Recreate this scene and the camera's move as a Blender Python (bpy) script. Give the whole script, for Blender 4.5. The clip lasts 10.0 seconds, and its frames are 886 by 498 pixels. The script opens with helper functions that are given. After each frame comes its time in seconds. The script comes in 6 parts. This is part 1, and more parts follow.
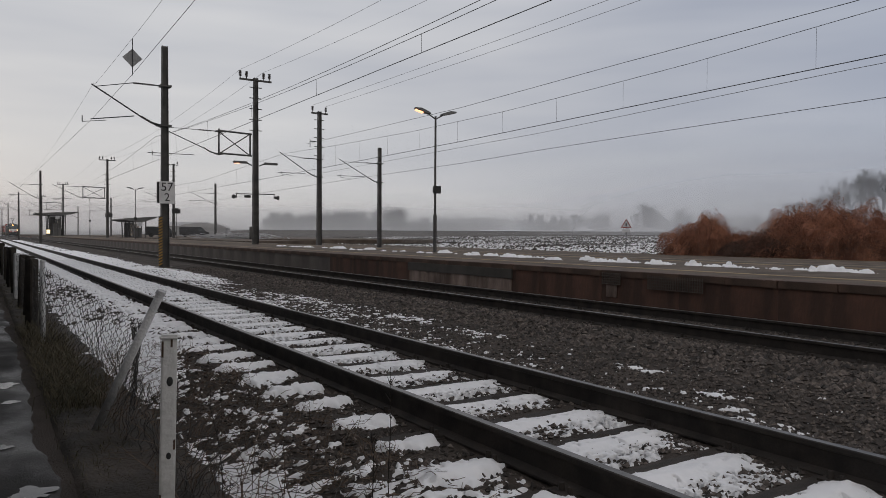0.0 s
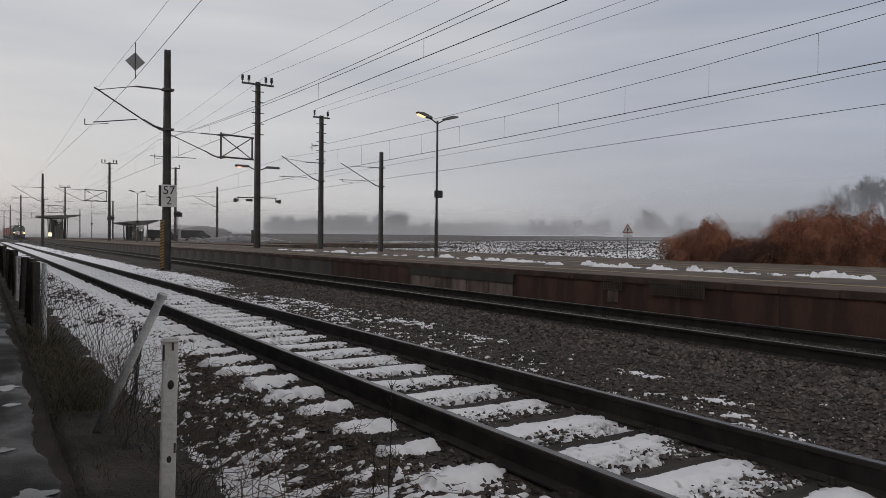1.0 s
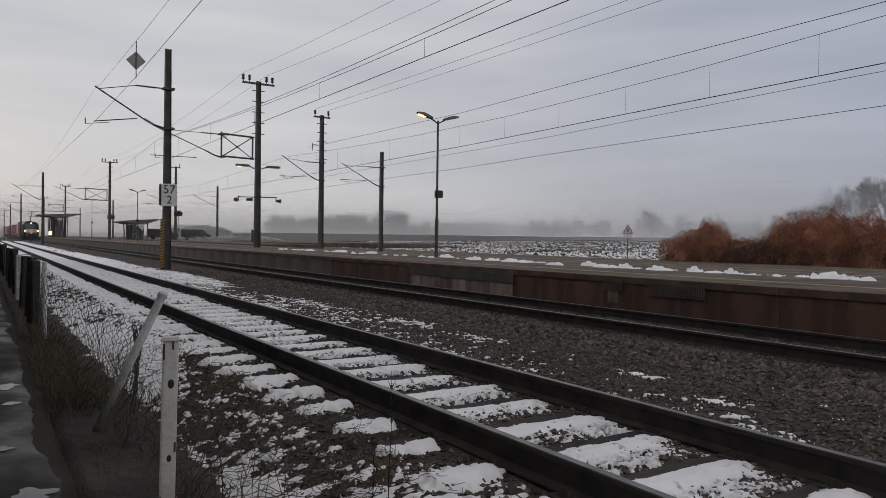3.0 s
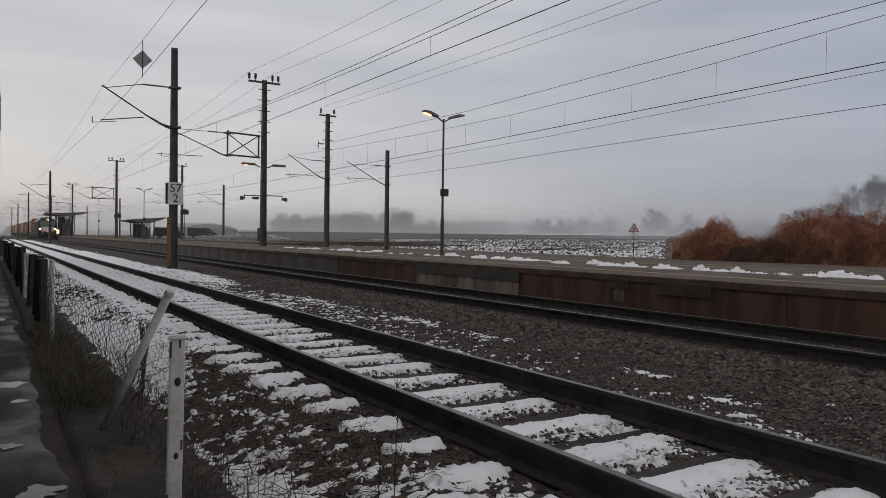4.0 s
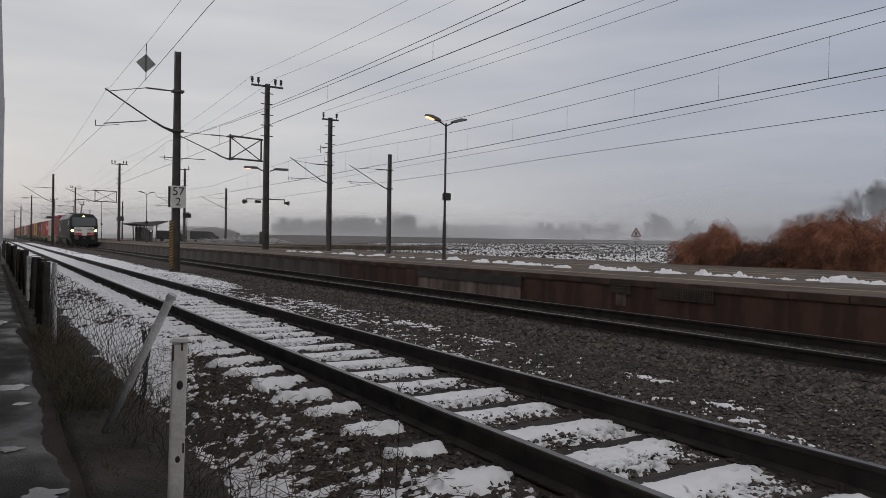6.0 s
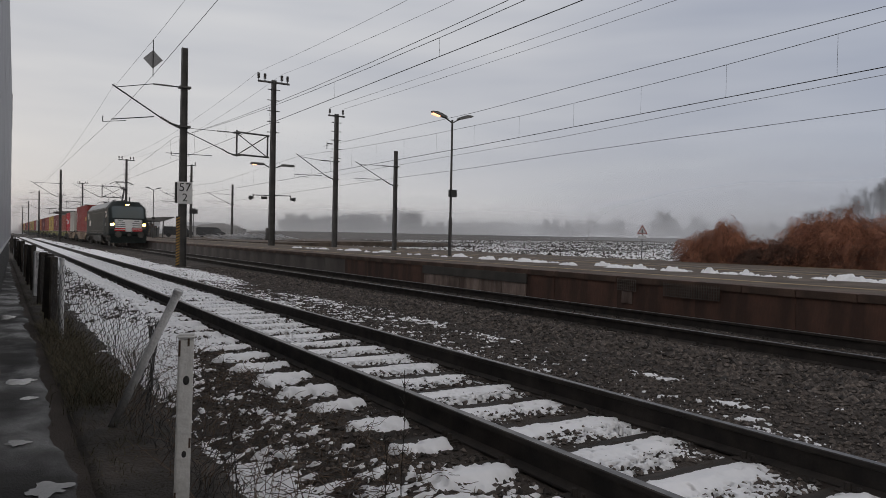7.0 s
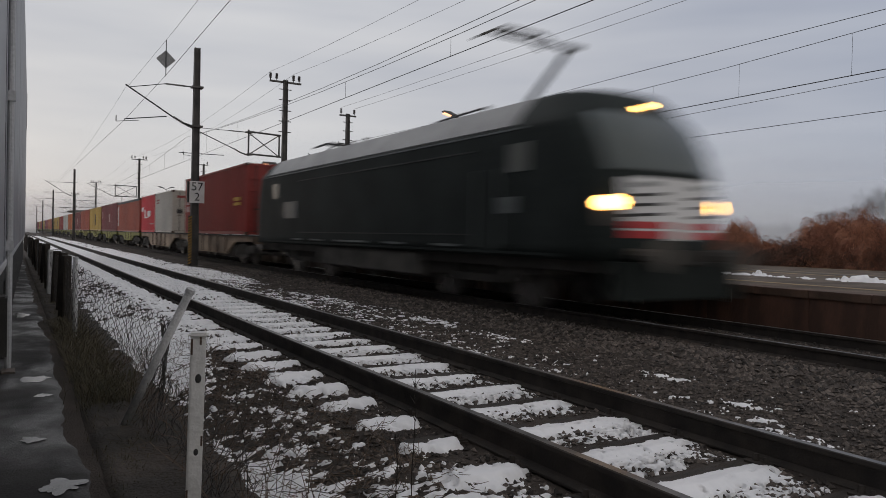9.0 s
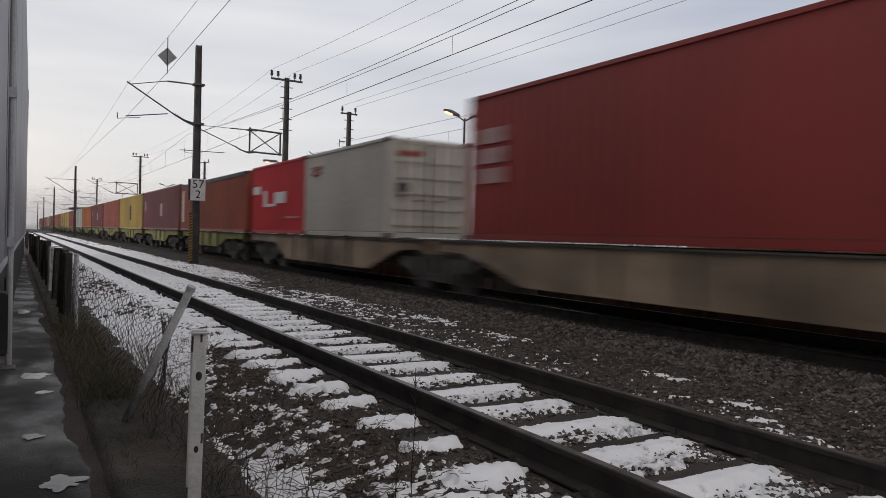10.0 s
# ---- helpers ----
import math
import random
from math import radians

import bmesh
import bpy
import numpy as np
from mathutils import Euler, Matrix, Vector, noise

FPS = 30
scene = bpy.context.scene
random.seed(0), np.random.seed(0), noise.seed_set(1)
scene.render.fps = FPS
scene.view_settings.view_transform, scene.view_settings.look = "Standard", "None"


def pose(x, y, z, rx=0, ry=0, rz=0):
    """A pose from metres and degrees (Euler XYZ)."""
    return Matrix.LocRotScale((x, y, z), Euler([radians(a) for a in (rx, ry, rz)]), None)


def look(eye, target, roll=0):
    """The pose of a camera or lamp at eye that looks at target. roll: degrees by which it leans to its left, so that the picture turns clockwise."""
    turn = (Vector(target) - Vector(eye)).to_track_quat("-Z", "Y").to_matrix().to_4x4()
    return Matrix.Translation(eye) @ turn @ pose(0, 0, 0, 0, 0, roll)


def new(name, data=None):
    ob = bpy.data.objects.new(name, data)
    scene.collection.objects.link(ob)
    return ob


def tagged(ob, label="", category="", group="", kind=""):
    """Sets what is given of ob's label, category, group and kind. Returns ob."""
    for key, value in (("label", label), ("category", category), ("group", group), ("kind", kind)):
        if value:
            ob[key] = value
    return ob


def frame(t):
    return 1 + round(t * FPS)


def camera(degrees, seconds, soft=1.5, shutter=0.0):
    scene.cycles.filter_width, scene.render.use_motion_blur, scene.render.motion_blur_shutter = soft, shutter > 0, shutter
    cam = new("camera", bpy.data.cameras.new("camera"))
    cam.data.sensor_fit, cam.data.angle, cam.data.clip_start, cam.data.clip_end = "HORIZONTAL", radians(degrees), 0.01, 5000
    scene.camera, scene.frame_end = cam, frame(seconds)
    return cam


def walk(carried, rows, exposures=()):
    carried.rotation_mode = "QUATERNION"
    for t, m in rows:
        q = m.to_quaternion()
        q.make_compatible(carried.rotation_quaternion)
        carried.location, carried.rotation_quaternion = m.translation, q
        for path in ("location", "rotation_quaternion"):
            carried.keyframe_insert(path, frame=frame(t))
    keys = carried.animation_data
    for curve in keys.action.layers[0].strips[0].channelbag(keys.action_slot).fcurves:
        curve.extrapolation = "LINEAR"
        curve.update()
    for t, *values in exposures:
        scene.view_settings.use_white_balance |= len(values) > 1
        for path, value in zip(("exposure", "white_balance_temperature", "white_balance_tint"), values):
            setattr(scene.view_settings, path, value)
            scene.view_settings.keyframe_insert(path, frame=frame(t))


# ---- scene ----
cam = camera(63.0, 10.0, 0.8, 0.7)
EYE = 1.266
# time, yaw, pitch, roll of the hand-held camera
PATH = (
    (0.0, -32.72, -1.115, -0.357), (0.5, -32.86, -0.833, -0.597), (1.0, -32.611, -0.766, -0.591),
    (1.5, -33.003, -0.727, -0.675), (2.0, -32.975, -0.541, -0.497), (2.5, -32.874, -0.672, -0.658),
    (4.0, -32.156, -0.896, -0.768), (4.5, -32.276, -0.942, -0.847), (5.0, -31.995, -0.705, -1.038),
    (5.5, -32.061, -0.578, -0.89), (7.0, -31.538, -0.842, -1.147), (7.5, -31.166, -1.122, -1.196),
    (8.0, -30.94, -0.979, -1.317), (8.5, -30.914, -0.82, -1.344), (9.0, -30.69, -0.882, -1.29),
    (9.5, -30.538, -0.998, -1.333), (10.0, -30.634, -1.0, -1.534),
)
walk(cam, [(t, pose(-0.0012 * t, 0, EYE, 90 + p, r, y)) for t, y, p, r in PATH],
     exposures=((0, 0.0), (8.5, 0.0), (9.0, 0.04), (9.5, 0.19), (10.0, 0.35)))

# ---- sky and light ----
world = bpy.data.worlds.new("dusk_sky")
scene.world = world
world.use_nodes = True
wn, wl = world.node_tree.nodes, world.node_tree.links
for n in list(wn):
    wn.remove(n)
w_out = wn.new("ShaderNodeOutputWorld")
w_bg = wn.new("ShaderNodeBackground")
w_sky = wn.new("ShaderNodeTexSky")
w_sky.sky_type, w_sky.sun_disc = "NISHITA", False
w_sky.sun_elevation, w_sky.sun_rotation = radians(6), radians(-20)
w_co = wn.new("ShaderNodeTexCoord")
w_sep = wn.new("ShaderNodeSeparateXYZ")
wl.new(w_co.outputs["Generated"], w_sep.inputs[0])
# the cloud deck: paler towards the sunset along the line, bluer away from it
w_az = wn.new("ShaderNodeValToRGB")
w_az.color_ramp.elements[0].position, w_az.color_ramp.elements[0].color = 0.02, (0.595, 0.605, 0.618, 1)
w_az.color_ramp.elements[1].position, w_az.color_ramp.elements[1].color = 0.85, (0.56, 0.54, 0.52, 1)
e = w_az.color_ramp.elements.new(0.17)
e.color = (0.527, 0.542, 0.573, 1)
e = w_az.color_ramp.elements.new(0.38)
e.color = (0.375, 0.412, 0.488, 1)
w_map = wn.new("ShaderNodeMath")
w_map.operation = "MULTIPLY_ADD"
w_map.inputs[1].default_value, w_map.inputs[2].default_value = -0.5, 0.5
w_dot = wn.new("ShaderNodeVectorMath")
w_dot.operation = "DOT_PRODUCT"
w_dot.inputs[1].default_value = (-0.17, 0.985, 0.0)
wl.new(w_co.outputs["Generated"], w_dot.inputs[0])
wl.new(w_dot.outputs["Value"], w_map.inputs[0])
wl.new(w_map.outputs[0], w_az.inputs[0])
w_stretch = wn.new("ShaderNodeMapping")
w_stretch.inputs["Scale"].default_value = (1.3, 1.3, 9.0)
wl.new(w_co.outputs["Generated"], w_stretch.inputs[0])
w_noise = wn.new("ShaderNodeTexNoise")
w_noise.inputs["Scale"].default_value, w_noise.inputs["Detail"].default_value = 1.6, 3
wl.new(w_stretch.outputs[0], w_noise.inputs["Vector"])
w_nr = wn.new("ShaderNodeValToRGB")
w_nr.color_ramp.elements[0].position, w_nr.color_ramp.elements[0].color = 0.3, (0.80, 0.815, 0.86, 1)
w_nr.color_ramp.elements[1].position, w_nr.color_ramp.elements[1].color = 0.7, (1.04, 1.03, 1.02, 1)
wl.new(w_noise.outputs["Fac"], w_nr.inputs[0])
w_mul = wn.new("ShaderNodeMix")
w_mul.data_type, w_mul.blend_type = "RGBA", "MULTIPLY"
w_mul.inputs["Factor"].default_value = 1.0
wl.new(w_az.outputs[0], w_mul.inputs["A"])
wl.new(w_nr.outputs[0], w_mul.inputs["B"])
# a paler, warmer rim above the horizon
w_el = wn.new("ShaderNodeValToRGB")
w_el.color_ramp.elements[0].position, w_el.color_ramp.elements[0].color = 0.0, (1.06, 1.03, 1.01, 1)
w_el.color_ramp.elements[1].position, w_el.color_ramp.elements[1].color = 1.0, (1.30, 1.22, 1.13, 1)
e = w_el.color_ramp.elements.new(0.36)
e.color = (1.0, 1.0, 1.02, 1)
wl.new(w_sep.outputs["Z"], w_el.inputs[0])
w_mul2 = wn.new("ShaderNodeMix")
w_mul2.data_type, w_mul2.blend_type = "RGBA", "MULTIPLY"
w_mul2.inputs["Factor"].default_value = 1.0
wl.new(w_mul.outputs["Result"], w_mul2.inputs["A"])
wl.new(w_el.outputs[0], w_mul2.inputs["B"])
w_add = wn.new("ShaderNodeMix")
w_add.data_type, w_add.blend_type = "RGBA", "ADD"
w_add.inputs["Factor"].default_value = 0.006
wl.new(w_mul2.outputs["Result"], w_add.inputs["A"])
wl.new(w_sky.outputs[0], w_add.inputs["B"])
wl.new(w_add.outputs["Result"], w_bg.inputs["Color"])
w_bg.inputs["Strength"].default_value = 1.0
wl.new(w_bg.outputs[0], w_out.inputs["Surface"])

sun = new("sun", bpy.data.lights.new("sun", "SUN"))
sun.data.energy, sun.data.angle, sun.data.color = 0.2, radians(40), (1.0, 0.95, 0.9)
sun.matrix_world = look((0, 0, 50), (30, -60, 0))


# ---- materials ----
def material(name, a, b, scale=4.0, rough=0.7, metal=0.0, bump=0.2, fine=40.0, stretch=(1, 1, 1), emit=None, power=0.0, spread=0.0, spec=0.5, islands=0.0):
    """Two colours mixed by large noise, darkened and roughened by fine noise, with relief."""
    m = bpy.data.materials.new(name)
    m.use_nodes = True
    n, l = m.node_tree.nodes, m.node_tree.links
    p = n["Principled BSDF"]
    p.inputs["Metallic"].default_value = metal
    p.inputs["Specular IOR Level"].default_value = spec
    co = n.new("ShaderNodeTexCoord")
    mp = n.new("ShaderNodeMapping")
    mp.inputs["Scale"].default_value = stretch
    l.new(co.outputs["Object"], mp.inputs[0])
    big = n.new("ShaderNodeTexNoise")
    big.inputs["Scale"].default_value, big.inputs["Detail"].default_value = scale, 6
    l.new(mp.outputs[0], big.inputs["Vector"])
    small = n.new("ShaderNodeTexNoise")
    small.inputs["Scale"].default_value, small.inputs["Detail"].default_value = fine, 4
    l.new(mp.outputs[0], small.inputs["Vector"])
    ramp = n.new("ShaderNodeValToRGB")
    ramp.color_ramp.elements[0].position, ramp.color_ramp.elements[0].color = 0.35, (*a, 1)
    ramp.color_ramp.elements[1].position, ramp.color_ramp.elements[1].color = 0.68, (*b, 1)
    l.new(big.outputs["Fac"], ramp.inputs[0])
    grain = n.new("ShaderNodeMix")
    grain.data_type, grain.blend_type = "RGBA", "OVERLAY"
    grain.inputs["Factor"].default_value = 0.35
    l.new(ramp.outputs[0], grain.inputs["A"])
    l.new(small.outputs["Fac"], grain.inputs["B"])
    out = grain.outputs["Result"]
    if spread:
        info = n.new("ShaderNodeObjectInfo")
        hsv = n.new("ShaderNodeHueSaturation")
        mr = n.new("ShaderNodeMapRange")
        mr.inputs["To Min"].default_value, mr.inputs["To Max"].default_value = 1 - spread, 1 + spread
        l.new(info.outputs["Random"], mr.inputs["Value"])
        l.new(mr.outputs[0], hsv.inputs["Value"])
        l.new(out, hsv.inputs["Color"])
        out = hsv.outputs[0]
    if islands:
        geo = n.new("ShaderNodeNewGeometry")
        hsv = n.new("ShaderNodeHueSaturation")
        mr = n.new("ShaderNodeMapRange")
        mr.inputs["To Min"].default_value, mr.inputs["To Max"].default_value = 1 - islands, 1 + islands
        l.new(geo.outputs["Random Per Island"], mr.inputs["Value"])
        l.new(mr.outputs[0], hsv.inputs["Value"])
        l.new(out, hsv.inputs["Color"])
        out = hsv.outputs[0]
    l.new(out, p.inputs["Base Color"])
    rr = n.new("ShaderNodeMapRange")
    rr.inputs["To Min"].default_value, rr.inputs["To Max"].default_value = max(0.02, rough - 0.15), min(1.0, rough + 0.15)
    l.new(small.outputs["Fac"], rr.inputs["Value"])
    l.new(rr.outputs[0], p.inputs["Roughness"])
    if bump:
        bp = n.new("ShaderNodeBump")
        bp.inputs["Strength"].default_value, bp.inputs["Distance"].default_value = bump, 0.02
        l.new(small.outputs["Fac"], bp.inputs["Height"])
        l.new(bp.outputs[0], p.inputs["Normal"])
    if emit:
        p.inputs["Emission Color"].default_value = (*emit, 1)
        p.inputs["Emission Strength"].default_value = power
    return m


def glass(name, tint, rough=0.05, spec=0.8):
    m = bpy.data.materials.new(name)
    m.use_nodes = True
    p = m.node_tree.nodes["Principled BSDF"]
    p.inputs["Base Color"].default_value = (*tint, 1)
    p.inputs["Roughness"].default_value = rough
    p.inputs["Specular IOR Level"].default_value = spec
    return m


M_SNOW = material("snow", (0.84, 0.85, 0.87), (0.94, 0.94, 0.95), 3, 0.6, bump=0.18, fine=25)
M_BALLAST = material("ballast", (0.034, 0.028, 0.024), (0.074, 0.061, 0.052), 1.2, 0.9, bump=0.9, fine=55, spec=0.2)
M_STONE = material("ballast_stone", (0.044, 0.036, 0.031), (0.130, 0.108, 0.093), 22, 0.8, bump=0.3, fine=90, islands=0.75)
M_SOIL = material("soil", (0.024, 0.020, 0.016), (0.066, 0.053, 0.042), 2, 0.9, bump=0.9, fine=40)
M_ASPHALT = material("wet_asphalt", (0.021, 0.020, 0.019), (0.054, 0.052, 0.050), 1.1, 0.62, bump=0.5, fine=60, spec=0.30)


def wet_patches(m):
    """Uneven wetness: the gloss follows broad patches."""
    n, l = m.node_tree.nodes, m.node_tree.links
    co, mp = n.new("ShaderNodeTexCoord"), n.new("ShaderNodeMapping")
    mp.inputs["Scale"].default_value = (1.1, 0.8, 1)
    nz, mr = n.new("ShaderNodeTexNoise"), n.new("ShaderNodeMapRange")
    nz.inputs["Scale"].default_value, nz.inputs["Detail"].default_value = 1.3, 4
    mr.inputs["From Min"].default_value, mr.inputs["From Max"].default_value = 0.42, 0.62
    mr.inputs["To Min"].default_value, mr.inputs["To Max"].default_value = 0.82, 0.30
    l.new(co.outputs["Object"], mp.inputs[0])
    l.new(mp.outputs[0], nz.inputs["Vector"])
    l.new(nz.outputs["Fac"], mr.inputs["Value"])
    l.new(mr.outputs[0], n["Principled BSDF"].inputs["Roughness"])


wet_patches(M_ASPHALT)
M_PLAT = material("platform_asphalt", (0.086, 0.070, 0.058), (0.165, 0.134, 0.110), 1.0, 0.85, bump=0.3, fine=60, spec=0.12)
M_PUDDLE = material("puddle", (0.024, 0.023, 0.022), (0.040, 0.038, 0.036), 4, 0.22, bump=0.06, fine=12, spec=0.5)
M_RAIL = material("rusty_rail", (0.030, 0.027, 0.025), (0.056, 0.047, 0.041), 5, 0.8, 0.1, fine=60, spec=0.25)
M_HEAD = material("worn_rail_head", (0.07, 0.066, 0.062), (0.17, 0.158, 0.146), 6, 0.36, 0.5, bump=0.1)
M_SLEEPER = material("wooden_sleeper", (0.022, 0.018, 0.015), (0.05, 0.04, 0.033), 3, 0.85, fine=30, stretch=(1, 6, 1), spread=0.25)
M_CONC_SL = material("concrete_sleeper", (0.08, 0.071, 0.063), (0.15, 0.135, 0.118), 3, 0.85, fine=40, spread=0.2)
M_WALL = material("platform_wall_rust", (0.062, 0.033, 0.023), (0.190, 0.090, 0.060), 1.4, 0.8, bump=0.4, fine=30, stretch=(1, 1, 0.35), spread=0.22)
M_WALLPALE = material("platform_wall_pale", (0.10, 0.068, 0.054), (0.34, 0.26, 0.22), 2.6, 0.8, bump=0.4, fine=30, stretch=(1, 1, 0.3), spread=0.2)
M_SHEET = material("weathered_sheet", (0.050, 0.046, 0.040), (0.080, 0.072, 0.062), 2, 0.6, bump=0.2)
M_GRATE = material("grating_steel", (0.09, 0.075, 0.065), (0.15, 0.12, 0.1), 5, 0.7, 0.3)
M_YELLOW = material("worn_yellow_paint", (0.22, 0.15, 0.07), (0.36, 0.26, 0.12), 3, 0.7, fine=50)
M_MAST = material("mast_steel", (0.062, 0.061, 0.060), (0.115, 0.110, 0.105), 2, 0.7, 0.2, fine=30)
M_ARM = material("arm_steel", (0.045, 0.046, 0.048), (0.08, 0.08, 0.082), 4, 0.6, 0.4)
M_INSUL = material("insulator", (0.02, 0.014, 0.012), (0.04, 0.026, 0.02), 6, 0.3)
M_WIRE = material("wire", (0.03, 0.03, 0.03), (0.05, 0.048, 0.046), 4, 0.5, 0.5, bump=0)
M_WIRE_THIN = material("thin_wire", (0.16, 0.16, 0.165), (0.2, 0.2, 0.2), 4, 0.5, 0.3, bump=0)
M_WHITE = material("white_enamel", (0.60, 0.60, 0.60), (0.74, 0.74, 0.73), 3, 0.45, bump=0.05)
M_BLACK = material("black_paint", (0.016, 0.016, 0.016), (0.030, 0.030, 0.030), 5, 0.55, bump=0.05)
M_HAZY = material("hazard_yellow", (0.30, 0.17, 0.04), (0.42, 0.26, 0.06), 6, 0.6)
M_RED = material("sign_red", (0.24, 0.045, 0.04), (0.32, 0.06, 0.05), 5, 0.5)
M_GREYSIGN = material("grey_plate", (0.26, 0.265, 0.27), (0.34, 0.34, 0.345), 4, 0.5)
M_LAMPGLOW = material("sodium_lamp", (0.9, 0.6, 0.4), (0.9, 0.65, 0.45), 3, 0.3, bump=0, emit=(1.0, 0.44, 0.24), power=1.8)
M_LAMPDARK = material("lamp_housing", (0.10, 0.10, 0.10), (0.16, 0.16, 0.16), 4, 0.5)
M_POSTWHITE = material("flaking_white_post", (0.54, 0.54, 0.53), (0.72, 0.715, 0.70), 4, 0.7, bump=0.25, fine=40)
M_POSTGREY = material("grey_concrete_post", (0.405, 0.412, 0.419), (0.621, 0.621, 0.621), 5, 0.8, bump=0.5, fine=45)
M_POSTDARK = material("dark_timber_post", (0.02, 0.016, 0.013), (0.05, 0.042, 0.034), 4, 0.9, bump=0.5, fine=30)
M_NET = material("netting_wire", (0.03, 0.028, 0.026), (0.075, 0.07, 0.065), 8, 0.6, 0.2, bump=0)
M_STALK = material("dry_stalks", (0.07, 0.05, 0.035), (0.17, 0.12, 0.085), 3, 0.9, bump=0)
M_GRASS = material("withered_grass", (0.045, 0.046, 0.026), (0.115, 0.100, 0.060), 3, 0.9, bump=0)
M_UNDER = material("dead_undergrowth_stems", (0.050, 0.045, 0.028), (0.135, 0.115, 0.076), 2, 0.9, bump=0, islands=0.4)
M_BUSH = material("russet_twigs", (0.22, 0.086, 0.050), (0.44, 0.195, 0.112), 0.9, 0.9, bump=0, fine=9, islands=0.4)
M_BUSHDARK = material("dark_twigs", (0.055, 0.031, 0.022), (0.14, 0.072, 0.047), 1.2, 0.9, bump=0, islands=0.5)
# distant twigs: the paleness of haze is mixed into their base colour
M_TREE = material("bare_twigs_haze_pale", (0.085, 0.088, 0.093), (0.15, 0.152, 0.155), 0.3, 0.95, bump=0)
M_CLAD = material("grey_cladding", (0.20, 0.21, 0.235), (0.27, 0.28, 0.31), 0.6, 0.5, bump=0.08)
M_CLADEDGE = material("pale_flashing", (0.40, 0.41, 0.43), (0.5, 0.51, 0.53), 2, 0.5, bump=0.05)
M_PLINTH = material("dark_plinth", (0.02, 0.02, 0.02), (0.05, 0.048, 0.046), 2, 0.8, bump=0.5)
M_HOUSE = material("misty_render", (0.36, 0.36, 0.36), (0.48, 0.475, 0.47), 0.2, 0.9)
M_ROOF = material("snowy_roof", (0.36, 0.36, 0.37), (0.55, 0.55, 0.56), 0.2, 0.9)
M_SHELTER = material("shelter_steel", (0.085, 0.085, 0.085), (0.15, 0.148, 0.145), 0.8, 0.7)
M_PANE = glass("shelter_glass", (0.10, 0.11, 0.115), 0.15)


# ---- small tools ----
def part(name, bm, mat, parent=None, label=""):
    me = bpy.data.meshes.new(name)
    bm.to_mesh(me)
    bm.free()
    for m in mat if isinstance(mat, (list, tuple)) else (mat,):
        me.materials.append(m)
    ob = new(name, me)
    if parent is not None:
        ob.parent = parent
    if label:
        ob["label"] = label
    return ob


def shared(name, me, parent, m):
    ob = new(name, me)
    ob.parent = parent
    ob.matrix_basis = m
    return ob


def thing(name, label, category, m=None, group="", kind=""):
    ob = new(name)
    if m is not None:
        ob.matrix_basis = m
    return tagged(ob, label, category, group, kind)


def box(bm, x0, x1, y0, y1, z0, z1, m=None, mi=0):
    vs = [bm.verts.new((x, y, z)) for z in (z0, z1) for y in (y0, y1) for x in (x0, x1)]
    if m is not None:
        for v in vs:
            v.co = m @ v.co
    for f in ((0, 2, 3, 1), (4, 5, 7, 6), (0, 1, 5, 4), (2, 6, 7, 3), (0, 4, 6, 2), (1, 3, 7, 5)):
        bm.faces.new([vs[i] for i in f]).material_index = mi
    return vs


def cube(x0, x1, y0, y1, z0, z1, bevel=0.0, m=None):
    bm = bmesh.new()
    box(bm, x0, x1, y0, y1, z0, z1, m)
    if bevel:
        bmesh.ops.bevel(bm, geom=bm.edges[:], offset=bevel, segments=2, affect="EDGES")
    return bm


def tube(bm, a, b, r0, r1=None, sides=6, mi=0):
    """A round bar from a to b."""
    a, b = Vector(a), Vector(b)
    r1 = r0 if r1 is None else r1
    d = (b - a)
    if d.length < 1e-6:
        return
    q = d.to_track_quat("Z", "Y").to_matrix()
    rings = []
    for c, r in ((a, r0), (b, r1)):
        rings.append([bm.verts.new(c + q @ Vector((r * math.cos(2 * math.pi * i / sides), r * math.sin(2 * math.pi * i / sides), 0))) for i in range(sides)])
    for i in range(sides):
        j = (i + 1) % sides
        bm.faces.new((rings[0][i], rings[0][j], rings[1][j], rings[1][i])).material_index = mi
    bm.faces.new(rings[0][::-1]).material_index = mi
    bm.faces.new(rings[1]).material_index = mi


def bar(a, b, r0, r1=None, sides=6):
    bm = bmesh.new()
    tube(bm, a, b, r0, r1, sides)
    return bm


def prism(poly, axis, lo, hi):
    """A polygon pushed along an axis ('x', 'y' or 'z')."""
    bm = bmesh.new()
    def at(p, w):
        return {"x": (w, p[0], p[1]), "y": (p[0], w, p[1]), "z": (p[0], p[1], w)}[axis]
    lows = [bm.verts.new(at(p, lo)) for p in poly]
    highs = [bm.verts.new(at(p, hi)) for p in poly]
    k = len(poly)
    bm.faces.new(lows[::-1])
    bm.faces.new(highs)
    for i in range(k):
        bm.faces.new((lows[i], lows[(i + 1) % k], highs[(i + 1) % k], highs[i]))
    bmesh.ops.recalc_face_normals(bm, faces=bm.faces[:])
    return bm


def sheet(name, verts, faces, mat, smooth=True):
    me = bpy.data.meshes.new(name)
    me.from_pydata(verts, [], faces)
    if smooth:
        me.polygons.foreach_set("use_smooth", [True] * len(me.polygons))
    for m in mat if isinstance(mat, (list, tuple)) else (mat,):
        me.materials.append(m)
    return new(name, me)


